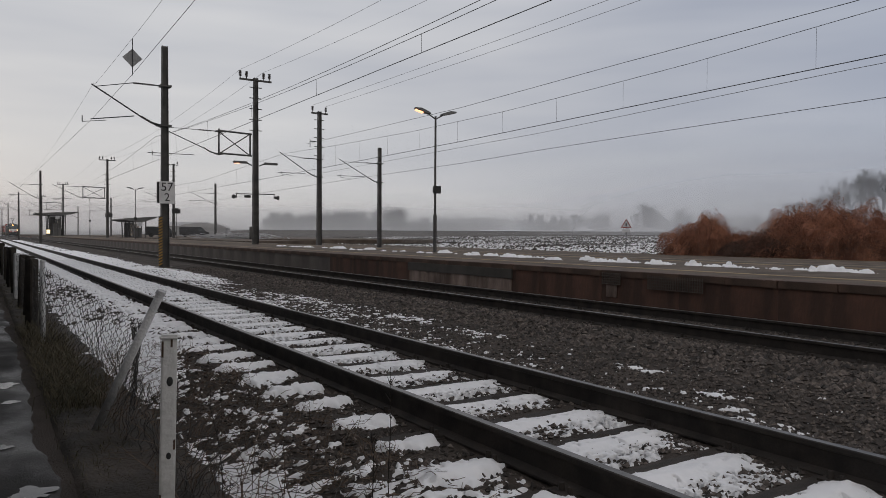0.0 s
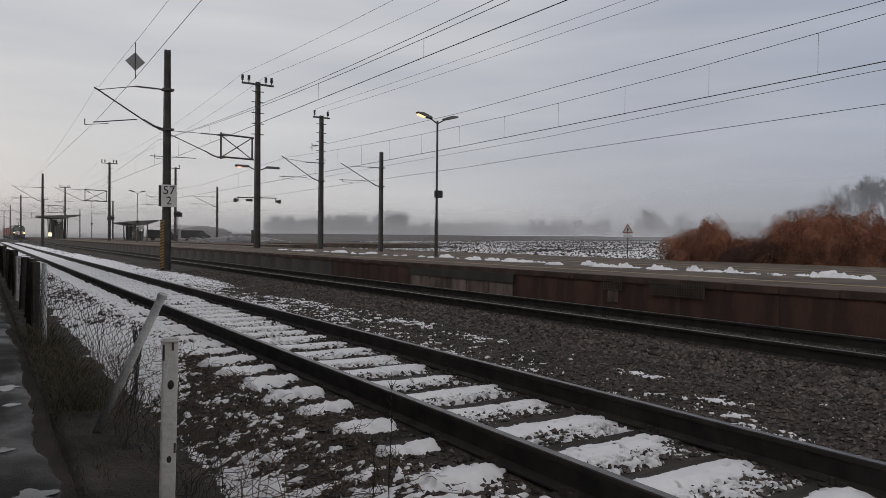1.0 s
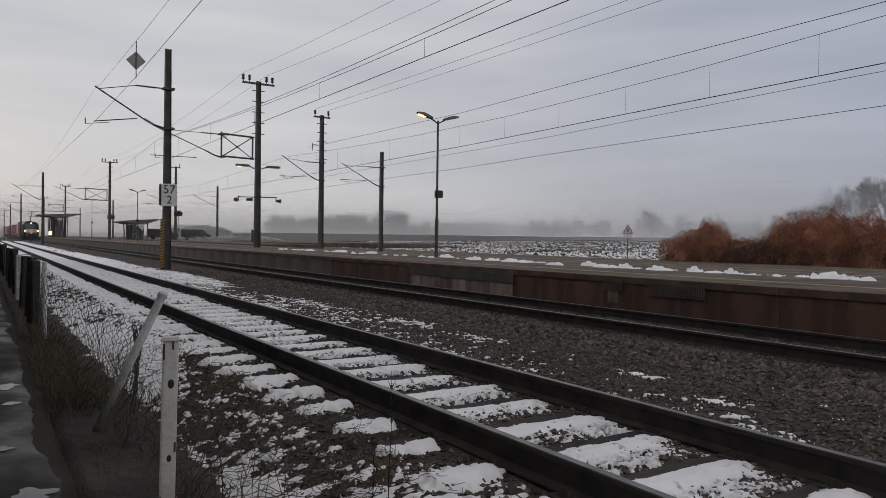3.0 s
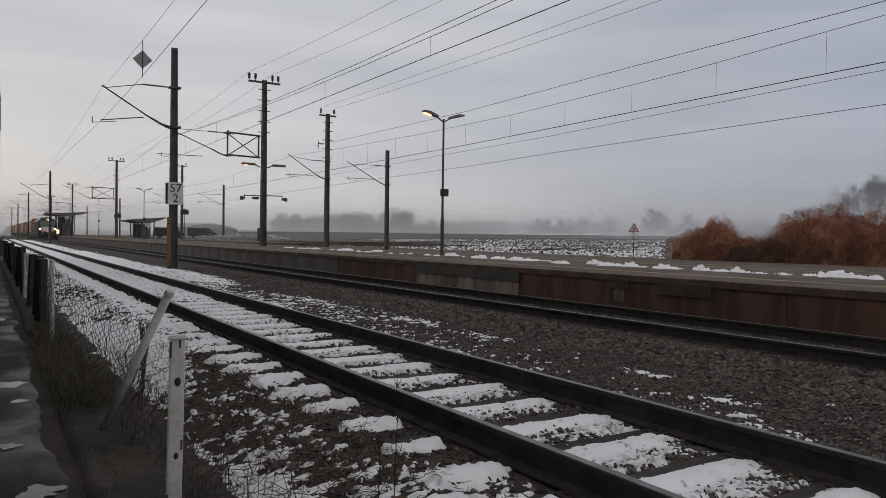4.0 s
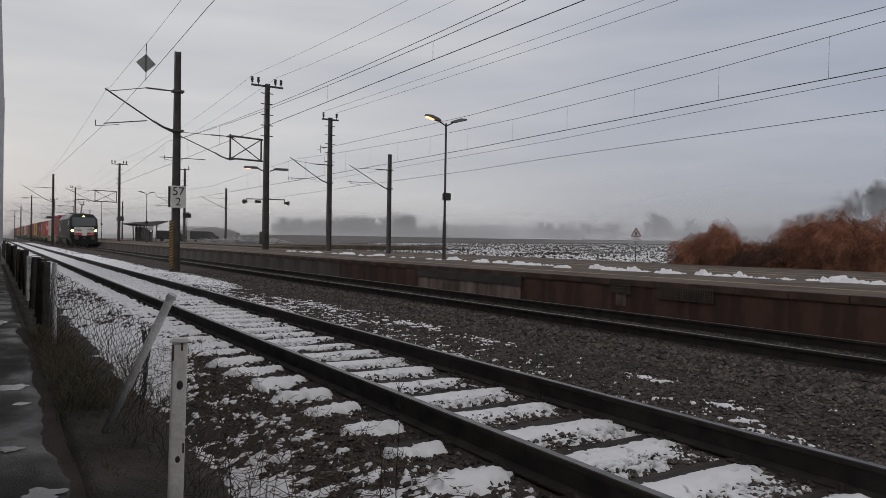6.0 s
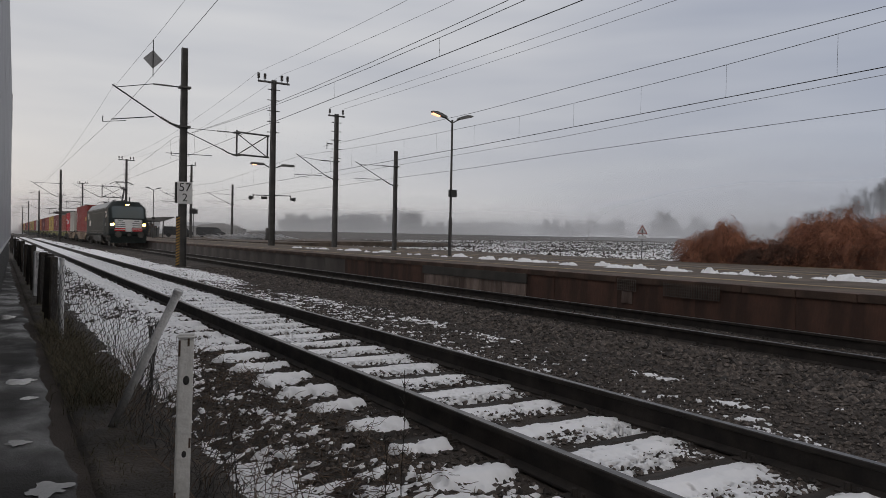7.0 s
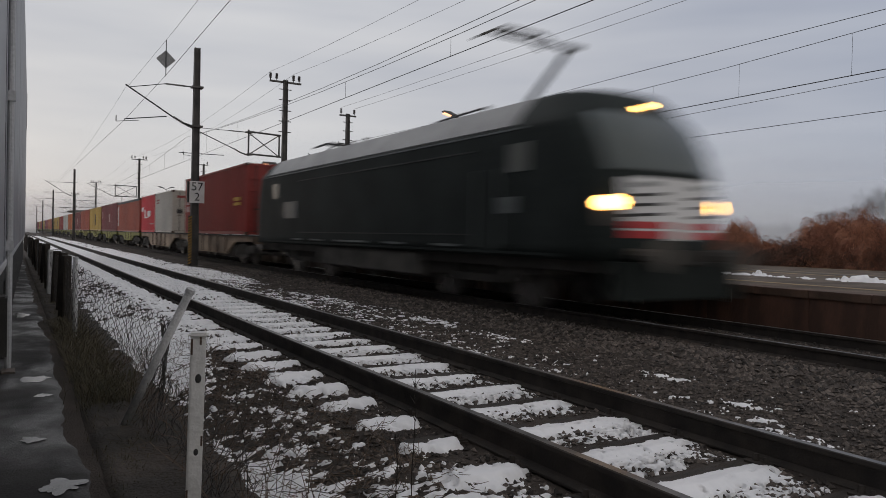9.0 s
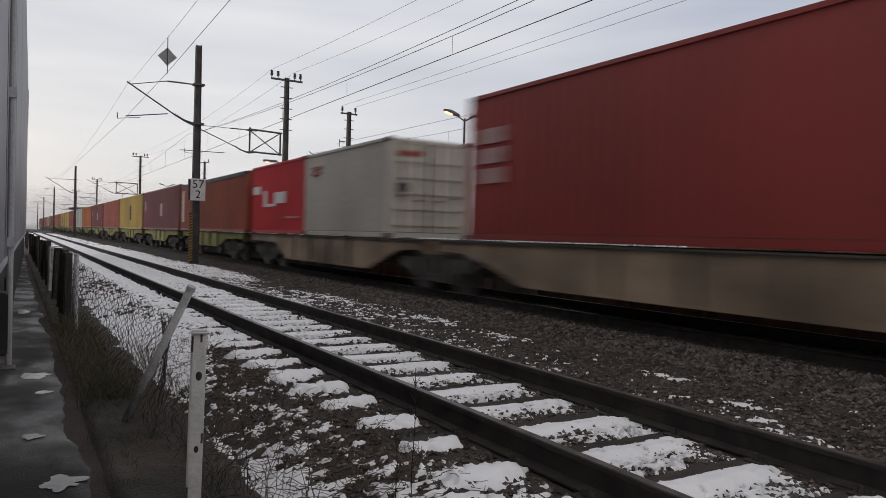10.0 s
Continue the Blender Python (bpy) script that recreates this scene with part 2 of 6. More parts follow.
def grid_sheet(name, xs, ys, zf, mat):
    """A height field over the axes xs and ys."""
    X, Y = np.meshgrid(np.asarray(xs), np.asarray(ys))
    Z = zf(X, Y)
    nx, ny = len(xs), len(ys)
    v = np.stack((X, Y, Z), -1).reshape(-1, 3)
    i = (np.arange(ny - 1)[:, None] * nx + np.arange(nx - 1)[None, :]).ravel()
    f = np.stack((i, i + 1, i + nx + 1, i + nx), -1)
    return sheet(name, v.tolist(), f.tolist(), mat)


def hash2(i, j, s):
    h = (i.astype(np.int64) * 374761393 + j.astype(np.int64) * 668265263 + s * 974634777) & 0x7FFFFFFF
    h = ((h ^ (h >> 13)) * 1274126177) & 0x7FFFFFFF
    return ((h ^ (h >> 16)) & 0xFFFF) / 65535.0


def vnoise(x, y, s=0):
    i, j = np.floor(x), np.floor(y)
    u, v = x - i, y - j
    u, v = u * u * (3 - 2 * u), v * v * (3 - 2 * v)
    a, b = hash2(i, j, s), hash2(i + 1, j, s)
    c, d = hash2(i, j + 1, s), hash2(i + 1, j + 1, s)
    return (a * (1 - u) + b * u) * (1 - v) + (c * (1 - u) + d * u) * v


def fbm(x, y, s=0, n=4):
    t, a, k = 0.0, 0.5, 1.0
    for o in range(n):
        t = t + a * vnoise(x * k, y * k, s + o)
        a, k = a * 0.5, k * 2.03
    return t / (1 - 0.5 ** n)


def step01(a, b, v):
    u = np.clip((v - a) / (b - a), 0, 1)
    return u * u * (3 - 2 * u)


def scatter(name, pts, size, mat, rng, flat=0.7):
    """Many rough eight-sided lumps, in one mesh."""
    n = len(pts)
    base = np.array([(1, 0, 0), (0, 1, 0), (-1, 0, 0), (0, -1, 0), (0, 0, 1), (0, 0, -1)], float)
    tri = np.array([(0, 1, 4), (1, 2, 4), (2, 3, 4), (3, 0, 4), (1, 0, 5), (2, 1, 5), (3, 2, 5), (0, 3, 5)])
    r = rng.uniform(0.55, 1.25, (n, 6, 1)) * base[None] + rng.uniform(-0.22, 0.22, (n, 6, 3))
    a = rng.uniform(0, 6.283, n)
    c, s = np.cos(a)[:, None], np.sin(a)[:, None]
    x, y, z = r[..., 0] * c - r[..., 1] * s, r[..., 0] * s + r[..., 1] * c, r[..., 2] * flat
    v = np.stack((x, y, z), -1) * np.asarray(size)[:, None, None] + np.asarray(pts)[:, None]
    f = (tri[None] + 6 * np.arange(n)[:, None, None]).reshape(-1, 3)
    return sheet(name, v.reshape(-1, 3).tolist(), f.tolist(), mat, smooth=False)


def strands(name, lines, mat, r=0.004, tip=0.4):
    """Thin three-sided stems along polylines (each an array of points), in one mesh."""
    vs, fs = [], []
    for p in lines:
        k = len(p)
        o = len(vs)
        d = p[-1] - p[0]
        d = d / (np.linalg.norm(d) + 1e-9)
        u = np.cross(d, (0.3, 0.5, 0.81))
        u /= np.linalg.norm(u) + 1e-9
        w = np.cross(d, u)
        for i, q in enumerate(p):
            rr = r * (1 - (1 - tip) * i / (k - 1))
            for t in (0, 2.094, 4.189):
                vs.append(tuple(q + rr * (math.cos(t) * u + math.sin(t) * w)))
        for i in range(k - 1):
            for t in range(3):
                a, b = o + 3 * i + t, o + 3 * i + (t + 1) % 3
                fs.append((a, b, b + 3, a + 3))
    return sheet(name, vs, fs, mat, smooth=False)


# ---- ground ----
T1, T2, T3, T4 = 3.64, 9.35, 20.3, 25.3      # track centres
GAUGE = 0.79                                  # half the distance of the rail heads


def bed(x, y):
    """Height of the ground near the line; rail tops lie at zero."""
    z = -0.42 + 0.0 * y
    z = z + 0.215 * step01(0.95, 2.35, x)
    z = z + 0.02 * step01(2.6, 3.2, x) - 0.06 * step01(4.6, 5.6, x) + 0.065 * step01(7.3, 8.0, x)
    z = z - 0.010 * step01(2.75, 3.0, x) * step01(4.55, 4.3, x)
    return z


def rough_bed(x, y):
    z = bed(x, y)
    soft = step01(0.7, 1.1, x)
    return z + soft * (0.05 * (fbm(x * 2.2, y * 2.2, 3) - 0.5) + 0.03 * (fbm(x * 9, y * 9, 7, 3) - 0.5))


near_x = np.concatenate((np.arange(-6, 0.6, 0.5), np.arange(0.6, 11.2, 0.07)))
near_y = np.concatenate((np.arange(-6, 2, 0.5), np.arange(2, 22, 0.08), np.arange(22, 60, 0.4), np.arange(60, 321, 4)))
ballast = tagged(grid_sheet("ballast_bed", near_x, near_y, rough_bed, M_BALLAST), "dark brown crushed-stone ballast between the railway tracks", "ballast", kind="structure")


def land(x, y):
    d = np.hypot(x, y)
    return -0.5 + 0.3 * step01(24, 36, x) + 0.0125 * np.clip(d - 70, 0, 330) * step01(20, 130, x) + 0.4 * (fbm(x * 0.02, y * 0.02, 11, 3) - 0.5) * step01(60, 200, d)


gx = np.concatenate((np.linspace(-3000, -200, 15), np.linspace(-150, 0, 8), np.arange(4, 200, 4), np.linspace(205, 900, 60), np.linspace(1000, 3000, 9)))
gy = np.concatenate((np.linspace(-3000, -200, 15), np.linspace(-150, 0, 8), np.arange(4, 200, 4), np.linspace(205, 900, 60), np.linspace(1000, 3000, 9)))


def land_low(x, y):
    # the sheet lies under the track bed and the platform
    return land(x, y) - 0.9 * (1 - step01(18, 26, x)) * (1 - step01(900, 1000, y))


def field_material():
    m = material("ploughed_field_snow", (0.040, 0.032, 0.026), (0.075, 0.062, 0.052), 0.6, 0.9, bump=0.6, fine=6)
    n, l = m.node_tree.nodes, m.node_tree.links
    p = n["Principled BSDF"]
    base = p.inputs["Base Color"].links[0].from_socket
    co = n.new("ShaderNodeTexCoord")
    mp = n.new("ShaderNodeMapping")
    mp.inputs["Rotation"].default_value = (0, 0, radians(-62))
    mp.inputs["Scale"].default_value = (0.35, 0.8, 1)
    l.new(co.outputs["Object"], mp.inputs[0])
    nz = n.new("ShaderNodeTexNoise")
    nz.inputs["Scale"].default_value, nz.inputs["Detail"].default_value, nz.inputs["Roughness"].default_value = 0.9, 7, 0.75
    l.new(mp.outputs[0], nz.inputs["Vector"])
    wide = n.new("ShaderNodeTexNoise")
    wide.inputs["Scale"].default_value, wide.inputs["Detail"].default_value = 0.022, 2
    l.new(co.outputs["Object"], wide.inputs["Vector"])
    # the part of the field next to the bushes keeps more snow
    sp = n.new("ShaderNodeSeparateXYZ")
    l.new(co.outputs["Object"], sp.inputs[0])
    df = n.new("ShaderNodeMath")
    df.operation = "MULTIPLY_ADD"
    df.inputs[1].default_value, df.inputs[2].default_value = -0.0009, 0.05
    l.new(sp.outputs["Y"], df.inputs[0])
    sm = n.new("ShaderNodeMath")
    sm.operation = "ADD"
    l.new(nz.outputs["Fac"], sm.inputs[0])
    l.new(df.outputs[0], sm.inputs[1])
    s2 = n.new("ShaderNodeMath")
    s2.operation = "MULTIPLY_ADD"
    s2.inputs[1].default_value = 0.25
    l.new(wide.outputs["Fac"], s2.inputs[0])
    l.new(sm.outputs[0], s2.inputs[2])
    rp = n.new("ShaderNodeValToRGB")
    rp.color_ramp.elements[0].position, rp.color_ramp.elements[0].color = 0.655, (0, 0, 0, 1)
    rp.color_ramp.elements[1].position, rp.color_ramp.elements[1].color = 0.70, (1, 1, 1, 1)
    l.new(s2.outputs[0], rp.inputs[0])
    mx = n.new("ShaderNodeMix")
    mx.data_type = "RGBA"
    l.new(rp.outputs[0], mx.inputs["Factor"])
    l.new(base, mx.inputs["A"])
    mx.inputs["B"].default_value = (0.74, 0.75, 0.77, 1)
    l.new(mx.outputs["Result"], p.inputs["Base Color"])
    return m


M_PLOUGH = field_material()
ground = tagged(grid_sheet("ground", gx, gy, land_low, M_PLOUGH), "ploughed brown field with remains of snow in its furrows", "field", kind="structure")

# ---- tracks ----
RAIL = [(-0.07, -0.195), (0.07, -0.195), (0.07, -0.180), (0.012, -0.155), (0.012, -0.045), (0.036, -0.035), (0.036, -0.006), (0.028, 0.0), (-0.028, 0.0), (-0.036, -0.006), (-0.036, -0.035), (-0.012, -0.045), (-0.012, -0.155), (-0.07, -0.180)]


def track(name, centre, first, pitch, count, length, sleeper_mat, label):
    tr = thing(name, label, "railway track", kind="structure")
    for side in (-1, 1):
        bm = prism([(centre + side * (GAUGE - 0.036) + a, b) for a, b in RAIL], "y", -12, 330)
        for f in bm.faces:
            if f.normal.z > 0.9 and f.calc_center_median().z > -0.01:
                f.material_index = 1
        part("rail", bm, (M_RAIL, M_HEAD), tr)
    bm = cube(-length / 2, length / 2, -0.13, 0.13, -0.36, -0.190, 0.012)
    me = bpy.data.meshes.new("sleeper")
    bm.to_mesh(me)
    bm.free()
    me.materials.append(sleeper_mat)
    bm = bmesh.new()
    for side in (-1, 1):
        c = side * (GAUGE - 0.036)
        box(bm, c - 0.17, c + 0.17, -0.08, 0.08, -0.191, -0.176)
        for k in (-1, 1):
            tube(bm, (c + k * 0.11, 0.03, -0.176), (c + k * 0.11, 0.03, -0.130), 0.022, 0.018, 6)
            tube(bm, (c + k * 0.11, -0.04, -0.176), (c + k * 0.11, -0.04, -0.140), 0.018, 0.014, 6)
    plate = bpy.data.meshes.new("tie_plate")
    bm.to_mesh(plate)
    bm.free()
    plate.materials.append(M_RAIL)
    for i in range(count):
        y = first + pitch * i
        s = shared("sleeper", me, tr, pose(centre + random.uniform(-0.03, 0.03), y + random.uniform(-0.02, 0.02), 0, 0, 0, random.uniform(-0.8, 0.8)))
        if i < 40:
            shared("tie_plate", plate, tr, pose(centre, y, 0))
    return tr


SL0, SLP = 2.13, 0.70
track("track_near", T1, SL0 + 0.2 - 3 * SLP, SLP, 230, 2.6, M_SLEEPER, "snow-covered railway track with rusty rails on wooden sleepers")
track("track_far", T2, 0.0, 0.62, 250, 2.5, M_CONC_SL, "dark railway track with worn rails beside the platform")


# ---- snow lying between and beside the rails ----
def snow_near_track(x, y):
    k = (y - SL0 + SLP / 2) % SLP - SLP / 2                          # along the line from each sleeper's middle
    i = np.floor((y - SL0 + SLP / 2) / SLP)
    cover = step01(7.0, 26.0, y)
    n = fbm(x * 3.1, y * 3.1, 21) - 0.5
    n2 = fbm(x * 13, y * 13, 25, 3) - 0.5
    n3 = fbm(x * 42, y * 42, 27, 2) - 0.5
    own = hash2(i, i * 0 + 3, 5)
    far_edge = 0.185 + 0.05 * own + 0.10 * cover - k + 0.03 * n + 0.02 * n2
    near_edge = k + 0.40 + 0.12 * own + 0.20 * cover + 0.16 * n + 0.30 * n2 + 0.45 * n3
    side = 0.66 + 0.10 * own - np.abs(x - T1 + 0.05) + 0.10 * n + 0.16 * n2 + 0.12 * n3 + 0.05 * cover
    holes = 0.30 + 0.10 * cover - 1.1 * np.clip(n2 + 0.8 * n3 - 0.12, 0, 1) - 0.5 * np.clip(-n - 0.16, 0, 1)
    holes = np.minimum(holes, 0.16 - 2.2 * np.clip(0.6 * n2 + 1.5 * n3 - 0.01 - 0.05 * cover, 0, 1) * step01(-0.02, -0.24, k))
    m = np.minimum(np.minimum(far_edge, near_edge), np.minimum(side, holes))
    base = -0.190 - 0.020 * step01(0.06, -0.04, k) * (1 - cover)
    top = base + 0.010 + 0.034 * step01(0.02, 0.20, m) + 0.020 * n + 0.010 * n2 + 0.004 * n3
    return np.where(m > 0, top, base - 0.06 - np.clip(-m, 0, 0.05))


snow_a = grid_sheet("snow", np.arange(T1 - 0.72, T1 + 0.721, 0.018), np.concatenate((np.arange(1.6, 9, 0.018), np.arange(9, 16, 0.035), np.arange(16, 40, 0.12), np.arange(40, 165, 0.6))), snow_near_track, M_SNOW)
tagged(snow_a, "thick crusted snow lying on the sleepers between the rails", "snow", kind="stuff")


def snow_shoulder(x, y):
    k = (y - SL0 + SLP / 2) % SLP - SLP / 2
    i = np.floor((y - SL0 + SLP / 2) / SLP)
    own = hash2(i, i * 0 + 8, 9)
    n = fbm(x * 2.4, y * 2.4, 41) - 0.5
    n2 = fbm(x * 11, y * 8, 45, 3) - 0.5
    n3 = fbm(x * 30, y * 22, 47, 2) - 0.5
    ends = np.minimum(0.22 + 0.05 * own - k, k + 0.06 + 0.10 * own) + 0.10 * n + 0.22 * n2 + 0.20 * n3
    ends = ends - 1.3 * np.clip(2.38 - 0.14 * own - x, 0, 9) - 3.0 * np.clip(x - 2.68 - 0.06 * own, 0, 9) + 0.10 * step01(11, 22, y)
    streak = fbm(x * 8.0, y * 22.0, 57, 4) - 0.5
    patch = -0.125 + 0.42 * (fbm(x * 0.9, y * 0.5, 51, 3) - 0.40) + 0.22 * n + 0.45 * n2 + 0.45 * n3 - 0.10 * step01(2.05, 2.4, x) + 0.12 * step01(7, 11, y) - 0.9 * np.clip(1.02 - x, 0, 9)
    patch = patch + 0.50 * step01(1.0, 0.2, np.hypot((x - 1.42) / 0.42, (y - 4.1) / 0.9)) + 0.55 * step01(1.0, 0.3, np.hypot((x - 1.55) / 0.60, (y - 10.6) / 4.2)) + 0.20 * step01(1.0, 0.2, np.hypot((x - 1.3) / 0.3, (y - 5.2) / 0.9))
    patch = patch + step01(1.0, 0.3, np.hypot((x - 1.75) / 0.85, (y - 4.2) / 2.4)) * (0.04 + 0.85 * streak) + step01(1.0, 0.4, np.hypot((x - 2.1) / 0.75, (y - 3.4) / 1.0)) * (0.16 + 0.6 * streak)
    m = np.maximum(ends, patch)
    floor = np.where(ends > patch, -0.190 - 0.03 * step01(0.06, -0.04, k), rough_bed(x, y))
    lift = np.where(ends > patch, 0.034, 0.012)
    return floor + np.where(m > 0, lift * step01(0, 0.14, m) + 0.008 * n2 + 0.005 * n3 + 0.008, -0.025 - 0.25 * np.clip(-m, 0, 0.4))


snow_b = grid_sheet("snow", np.arange(0.9, 2.80, 0.022), np.concatenate((np.arange(2.2, 13, 0.022), np.arange(13, 14, 0.06), np.arange(14, 45, 0.15), np.arange(45, 160, 0.8))), snow_shoulder, M_SNOW)
tagged(snow_b, "patchy old snow on the verge and the sleeper ends", "snow", kind="stuff")


def snow_between(x, y):
    n = fbm(x * 1.6, y * 0.7, 61) - 0.5
    n2 = fbm(x * 8, y * 8, 65, 3) - 0.5
    n3 = fbm(x * 26, y * 20, 67, 2) - 0.5
    wide = fbm(x * 0.45, y * 0.16, 71, 3) - 0.5
    streak = fbm(x * 7.0, y * 14.0, 73, 3) - 0.5
    m = -0.27 + 0.60 * wide + 0.26 * n + 0.34 * n2 + 0.60 * n3 + 0.75 * streak + 0.30 * step01(18, 34, y) * step01(7.4, 6.2, x) - 0.45 * step01(6.5, 7.6, x)
    m = m + 0.30 * step01(1.0, 0.2, np.hypot((x - 6.7) / 1.1, (y - 31.0) / 5.5)) + 0.18 * step01(11, 16, y) * step01(7.2, 6.3, x) - 0.06 * step01(9.0, 7.0, y)
    for px_, py_, rx_, ry_, up in ((5.25, 3.3, 0.30, 0.45, 0.26), (5.9, 4.25, 0.30, 0.45, 0.30), (6.25, 5.6, 0.30, 0.50, 0.30), (5.5, 3.85, 0.2, 0.35, 0.18), (6.4, 9.1, 0.40, 1.2, 0.26), (6.6, 11.0, 0.45, 1.3, 0.26), (6.3, 17.0, 0.6, 4.0, 0.20)):
        m = m + up * step01(1, 0.2, np.hypot((x - px_) / rx_, (y - py_) / ry_))
    return rough_bed(x, y) + np.where(m > 0, 0.008 * step01(0, 0.15, m) + 0.008 * n2 + 0.010, -0.02 - 0.25 * np.clip(-m, 0, 0.4))


snow_c = grid_sheet("snow", np.arange(T1 + 0.84, 8.0, 0.028), np.concatenate((np.arange(2.0, 13, 0.028), np.arange(13, 16, 0.05), np.arange(16, 50, 0.12), np.arange(50, 160, 0.8))), snow_between, M_SNOW)
tagged(snow_c, "thin streaks of melting snow on the ballast", "snow", kind="stuff")

# loose stones of the ballast
rng = np.random.default_rng(5)
n = 60000
sx = rng.uniform(1.6, 11.0, n)
sy = 1.8 + 30 * rng.uniform(0, 1, n) ** 1.9
keep = (np.abs(np.abs(sx - T1) - 0.754) > 0.11) & (np.abs(np.abs(sx - T2) - 0.754) > 0.11)
sx, sy = sx[keep], sy[keep]
k = np.abs((sy - SL0 - 0.2 + SLP / 2) % SLP - SLP / 2)
keep = ~((np.abs(sx - T1) < 1.32) & (k < 0.15))
sx, sy = sx[keep], sy[keep]
size = rng.uniform(0.012, 0.034, len(sx)) * (1 + 0.9 * (np.abs(sx - 7.6) < 0.6))
tagged(scatter("ballast_stones", np.stack((sx, sy, rough_bed(sx, sy) + 0.006), -1), size, M_STONE, rng), "loose brown crushed stones on the track bed", "stones", kind="stuff")

n = 420
cx_ = rng.uniform(1.3, 8.3, n)
cy_ = 2.0 + 20 * rng.uniform(0, 1, n) ** 1.7
keep = (np.abs(np.abs(cx_ - T1) - 0.754) > 0.10) & (fbm(cx_ * 0.8, cy_ * 0.5, 77) > 0.42)
cx_, cy_ = cx_[keep], cy_[keep]
tagged(scatter("snow_crumbs", np.stack((cx_, cy_, rough_bed(cx_, cy_) + 0.022), -1), rng.uniform(0.004, 0.012, len(cx_)) * rng.uniform(0.6, 1.2, len(cx_)), M_SNOW, rng, 0.6), "scattered crumbs of old snow on the stones", "snow", kind="stuff")

# ---- platform ----
PX, PB, PZ = 11.05, 18.6, 0.55
plat = thing("platform", "long asphalt island platform with a rust-stained edge wall", "platform", kind="structure")
part("deck", cube(PX + 0.03, PB, 3.0, 300, 0.30, PZ - 0.03), M_PLAT, plat)
part("deck_surface", cube(PX + 0.34, PB - 0.3, 3.0, 300, PZ - 0.03, PZ), M_PLAT, plat, "worn brownish asphalt")
part("rear_coping", cube(PB - 0.3, PB + 0.02, 3.0, 300, PZ - 0.03, PZ + 0.004), M_CONC_SL, plat)
for x in (12.5, 17.2):
    part("safety_line", cube(x - 0.10, x + 0.10, 3.0, 180, PZ - 0.01, PZ + 0.004), M_YELLOW, plat, "faded yellow line")
part("rear_wall", cube(PB - 0.1, PB, 3.0, 300, -1.2, 0.3), M_WALL, plat)
part("core_wall", cube(PX + 0.10, PX + 0.3, 3.0, 300, -1.2, 0.3), M_WALL, plat)
M_COPING = material("stained_coping", (0.052, 0.033, 0.024), (0.125, 0.076, 0.054), 1.5, 0.85, bump=0.3, spread=0.12)
coping = bpy.data.meshes.new("coping_slab")
bm = cube(PX - 0.03, PX + 0.335, 0.002, 0.998, PZ - 0.13, PZ + 0.003, 0.01)
bm.to_mesh(coping)
bm.free()
coping.materials.append(M_COPING)
M_CONC_WALL = material("grey_concrete_wall", (0.085, 0.074, 0.067), (0.150, 0.131, 0.118), 0.9, 0.85, bump=0.3, fine=30, stretch=(1, 1, 0.8), spread=0.05)
panel = bpy.data.meshes.new("wall_panel")
bm = cube(PX, PX + 0.1, 0.002, 1.998, -0.45, PZ - 0.13, 0.003)
bm.to_mesh(panel)
bm.free()
panel.materials.append(M_WALL)
for i in range(150):
    shared("coping_slab", coping, plat, pose(random.uniform(-0.008, 0.008), 3.0 + i, random.uniform(-0.003, 0.003)))
panel_grey = panel.copy()
panel_grey.name = "wall_panel_concrete"
panel_grey.materials.clear()
panel_grey.materials.append(M_CONC_WALL)
for i in range(100):
    shared("wall_panel", panel if i < 11 else panel_grey, plat, pose(random.uniform(-0.004, 0.004), 3.0 + 2 * i, 0))
# a repaired stretch: pale slabs under a dark sheet
for i in range(5):
    part("pale_slab", cube(PX - 0.03, PX, 14.05 + i, 15.03 + i, -0.2, 0.2, 0.006), M_WALLPALE, plat, "pale stained concrete slab")
part("cover_sheet", cube(PX - 0.05, PX - 0.012, 14.0, 19.1, 0.2, 0.44, 0.004), M_SHEET, plat, "grey-green metal cover sheet")


def grating(y0, y1, z0, z1):
    bm = bmesh.new()
    x = PX - 0.03
    for i in range(int((y1 - y0) / 0.055) + 1):
        y = y0 + i * 0.055
        box(bm, x - 0.012, x + 0.002, y - 0.009, y + 0.009, z0, z1)
    for i in range(int((z1 - z0) / 0.055) + 1):
        z = z0 + i * 0.055
        box(bm, x - 0.014, x, y0 - 0.01, y1 + 0.01, z - 0.008, z + 0.008)
    return bm


part("grating", grating(10.45, 10.95, 0.27, 0.50), M_GRATE, plat, "rusty square steel grating")
part("grating", grating(8.45, 9.72, 0.24, 0.50), M_GRATE, plat, "rusty square steel grating")
part("pale_slab", cube(PX - 0.02, PX, 10.55, 10.85, 0.0, 0.25, 0.006), M_WALLPALE, plat, "pale stained concrete slab")


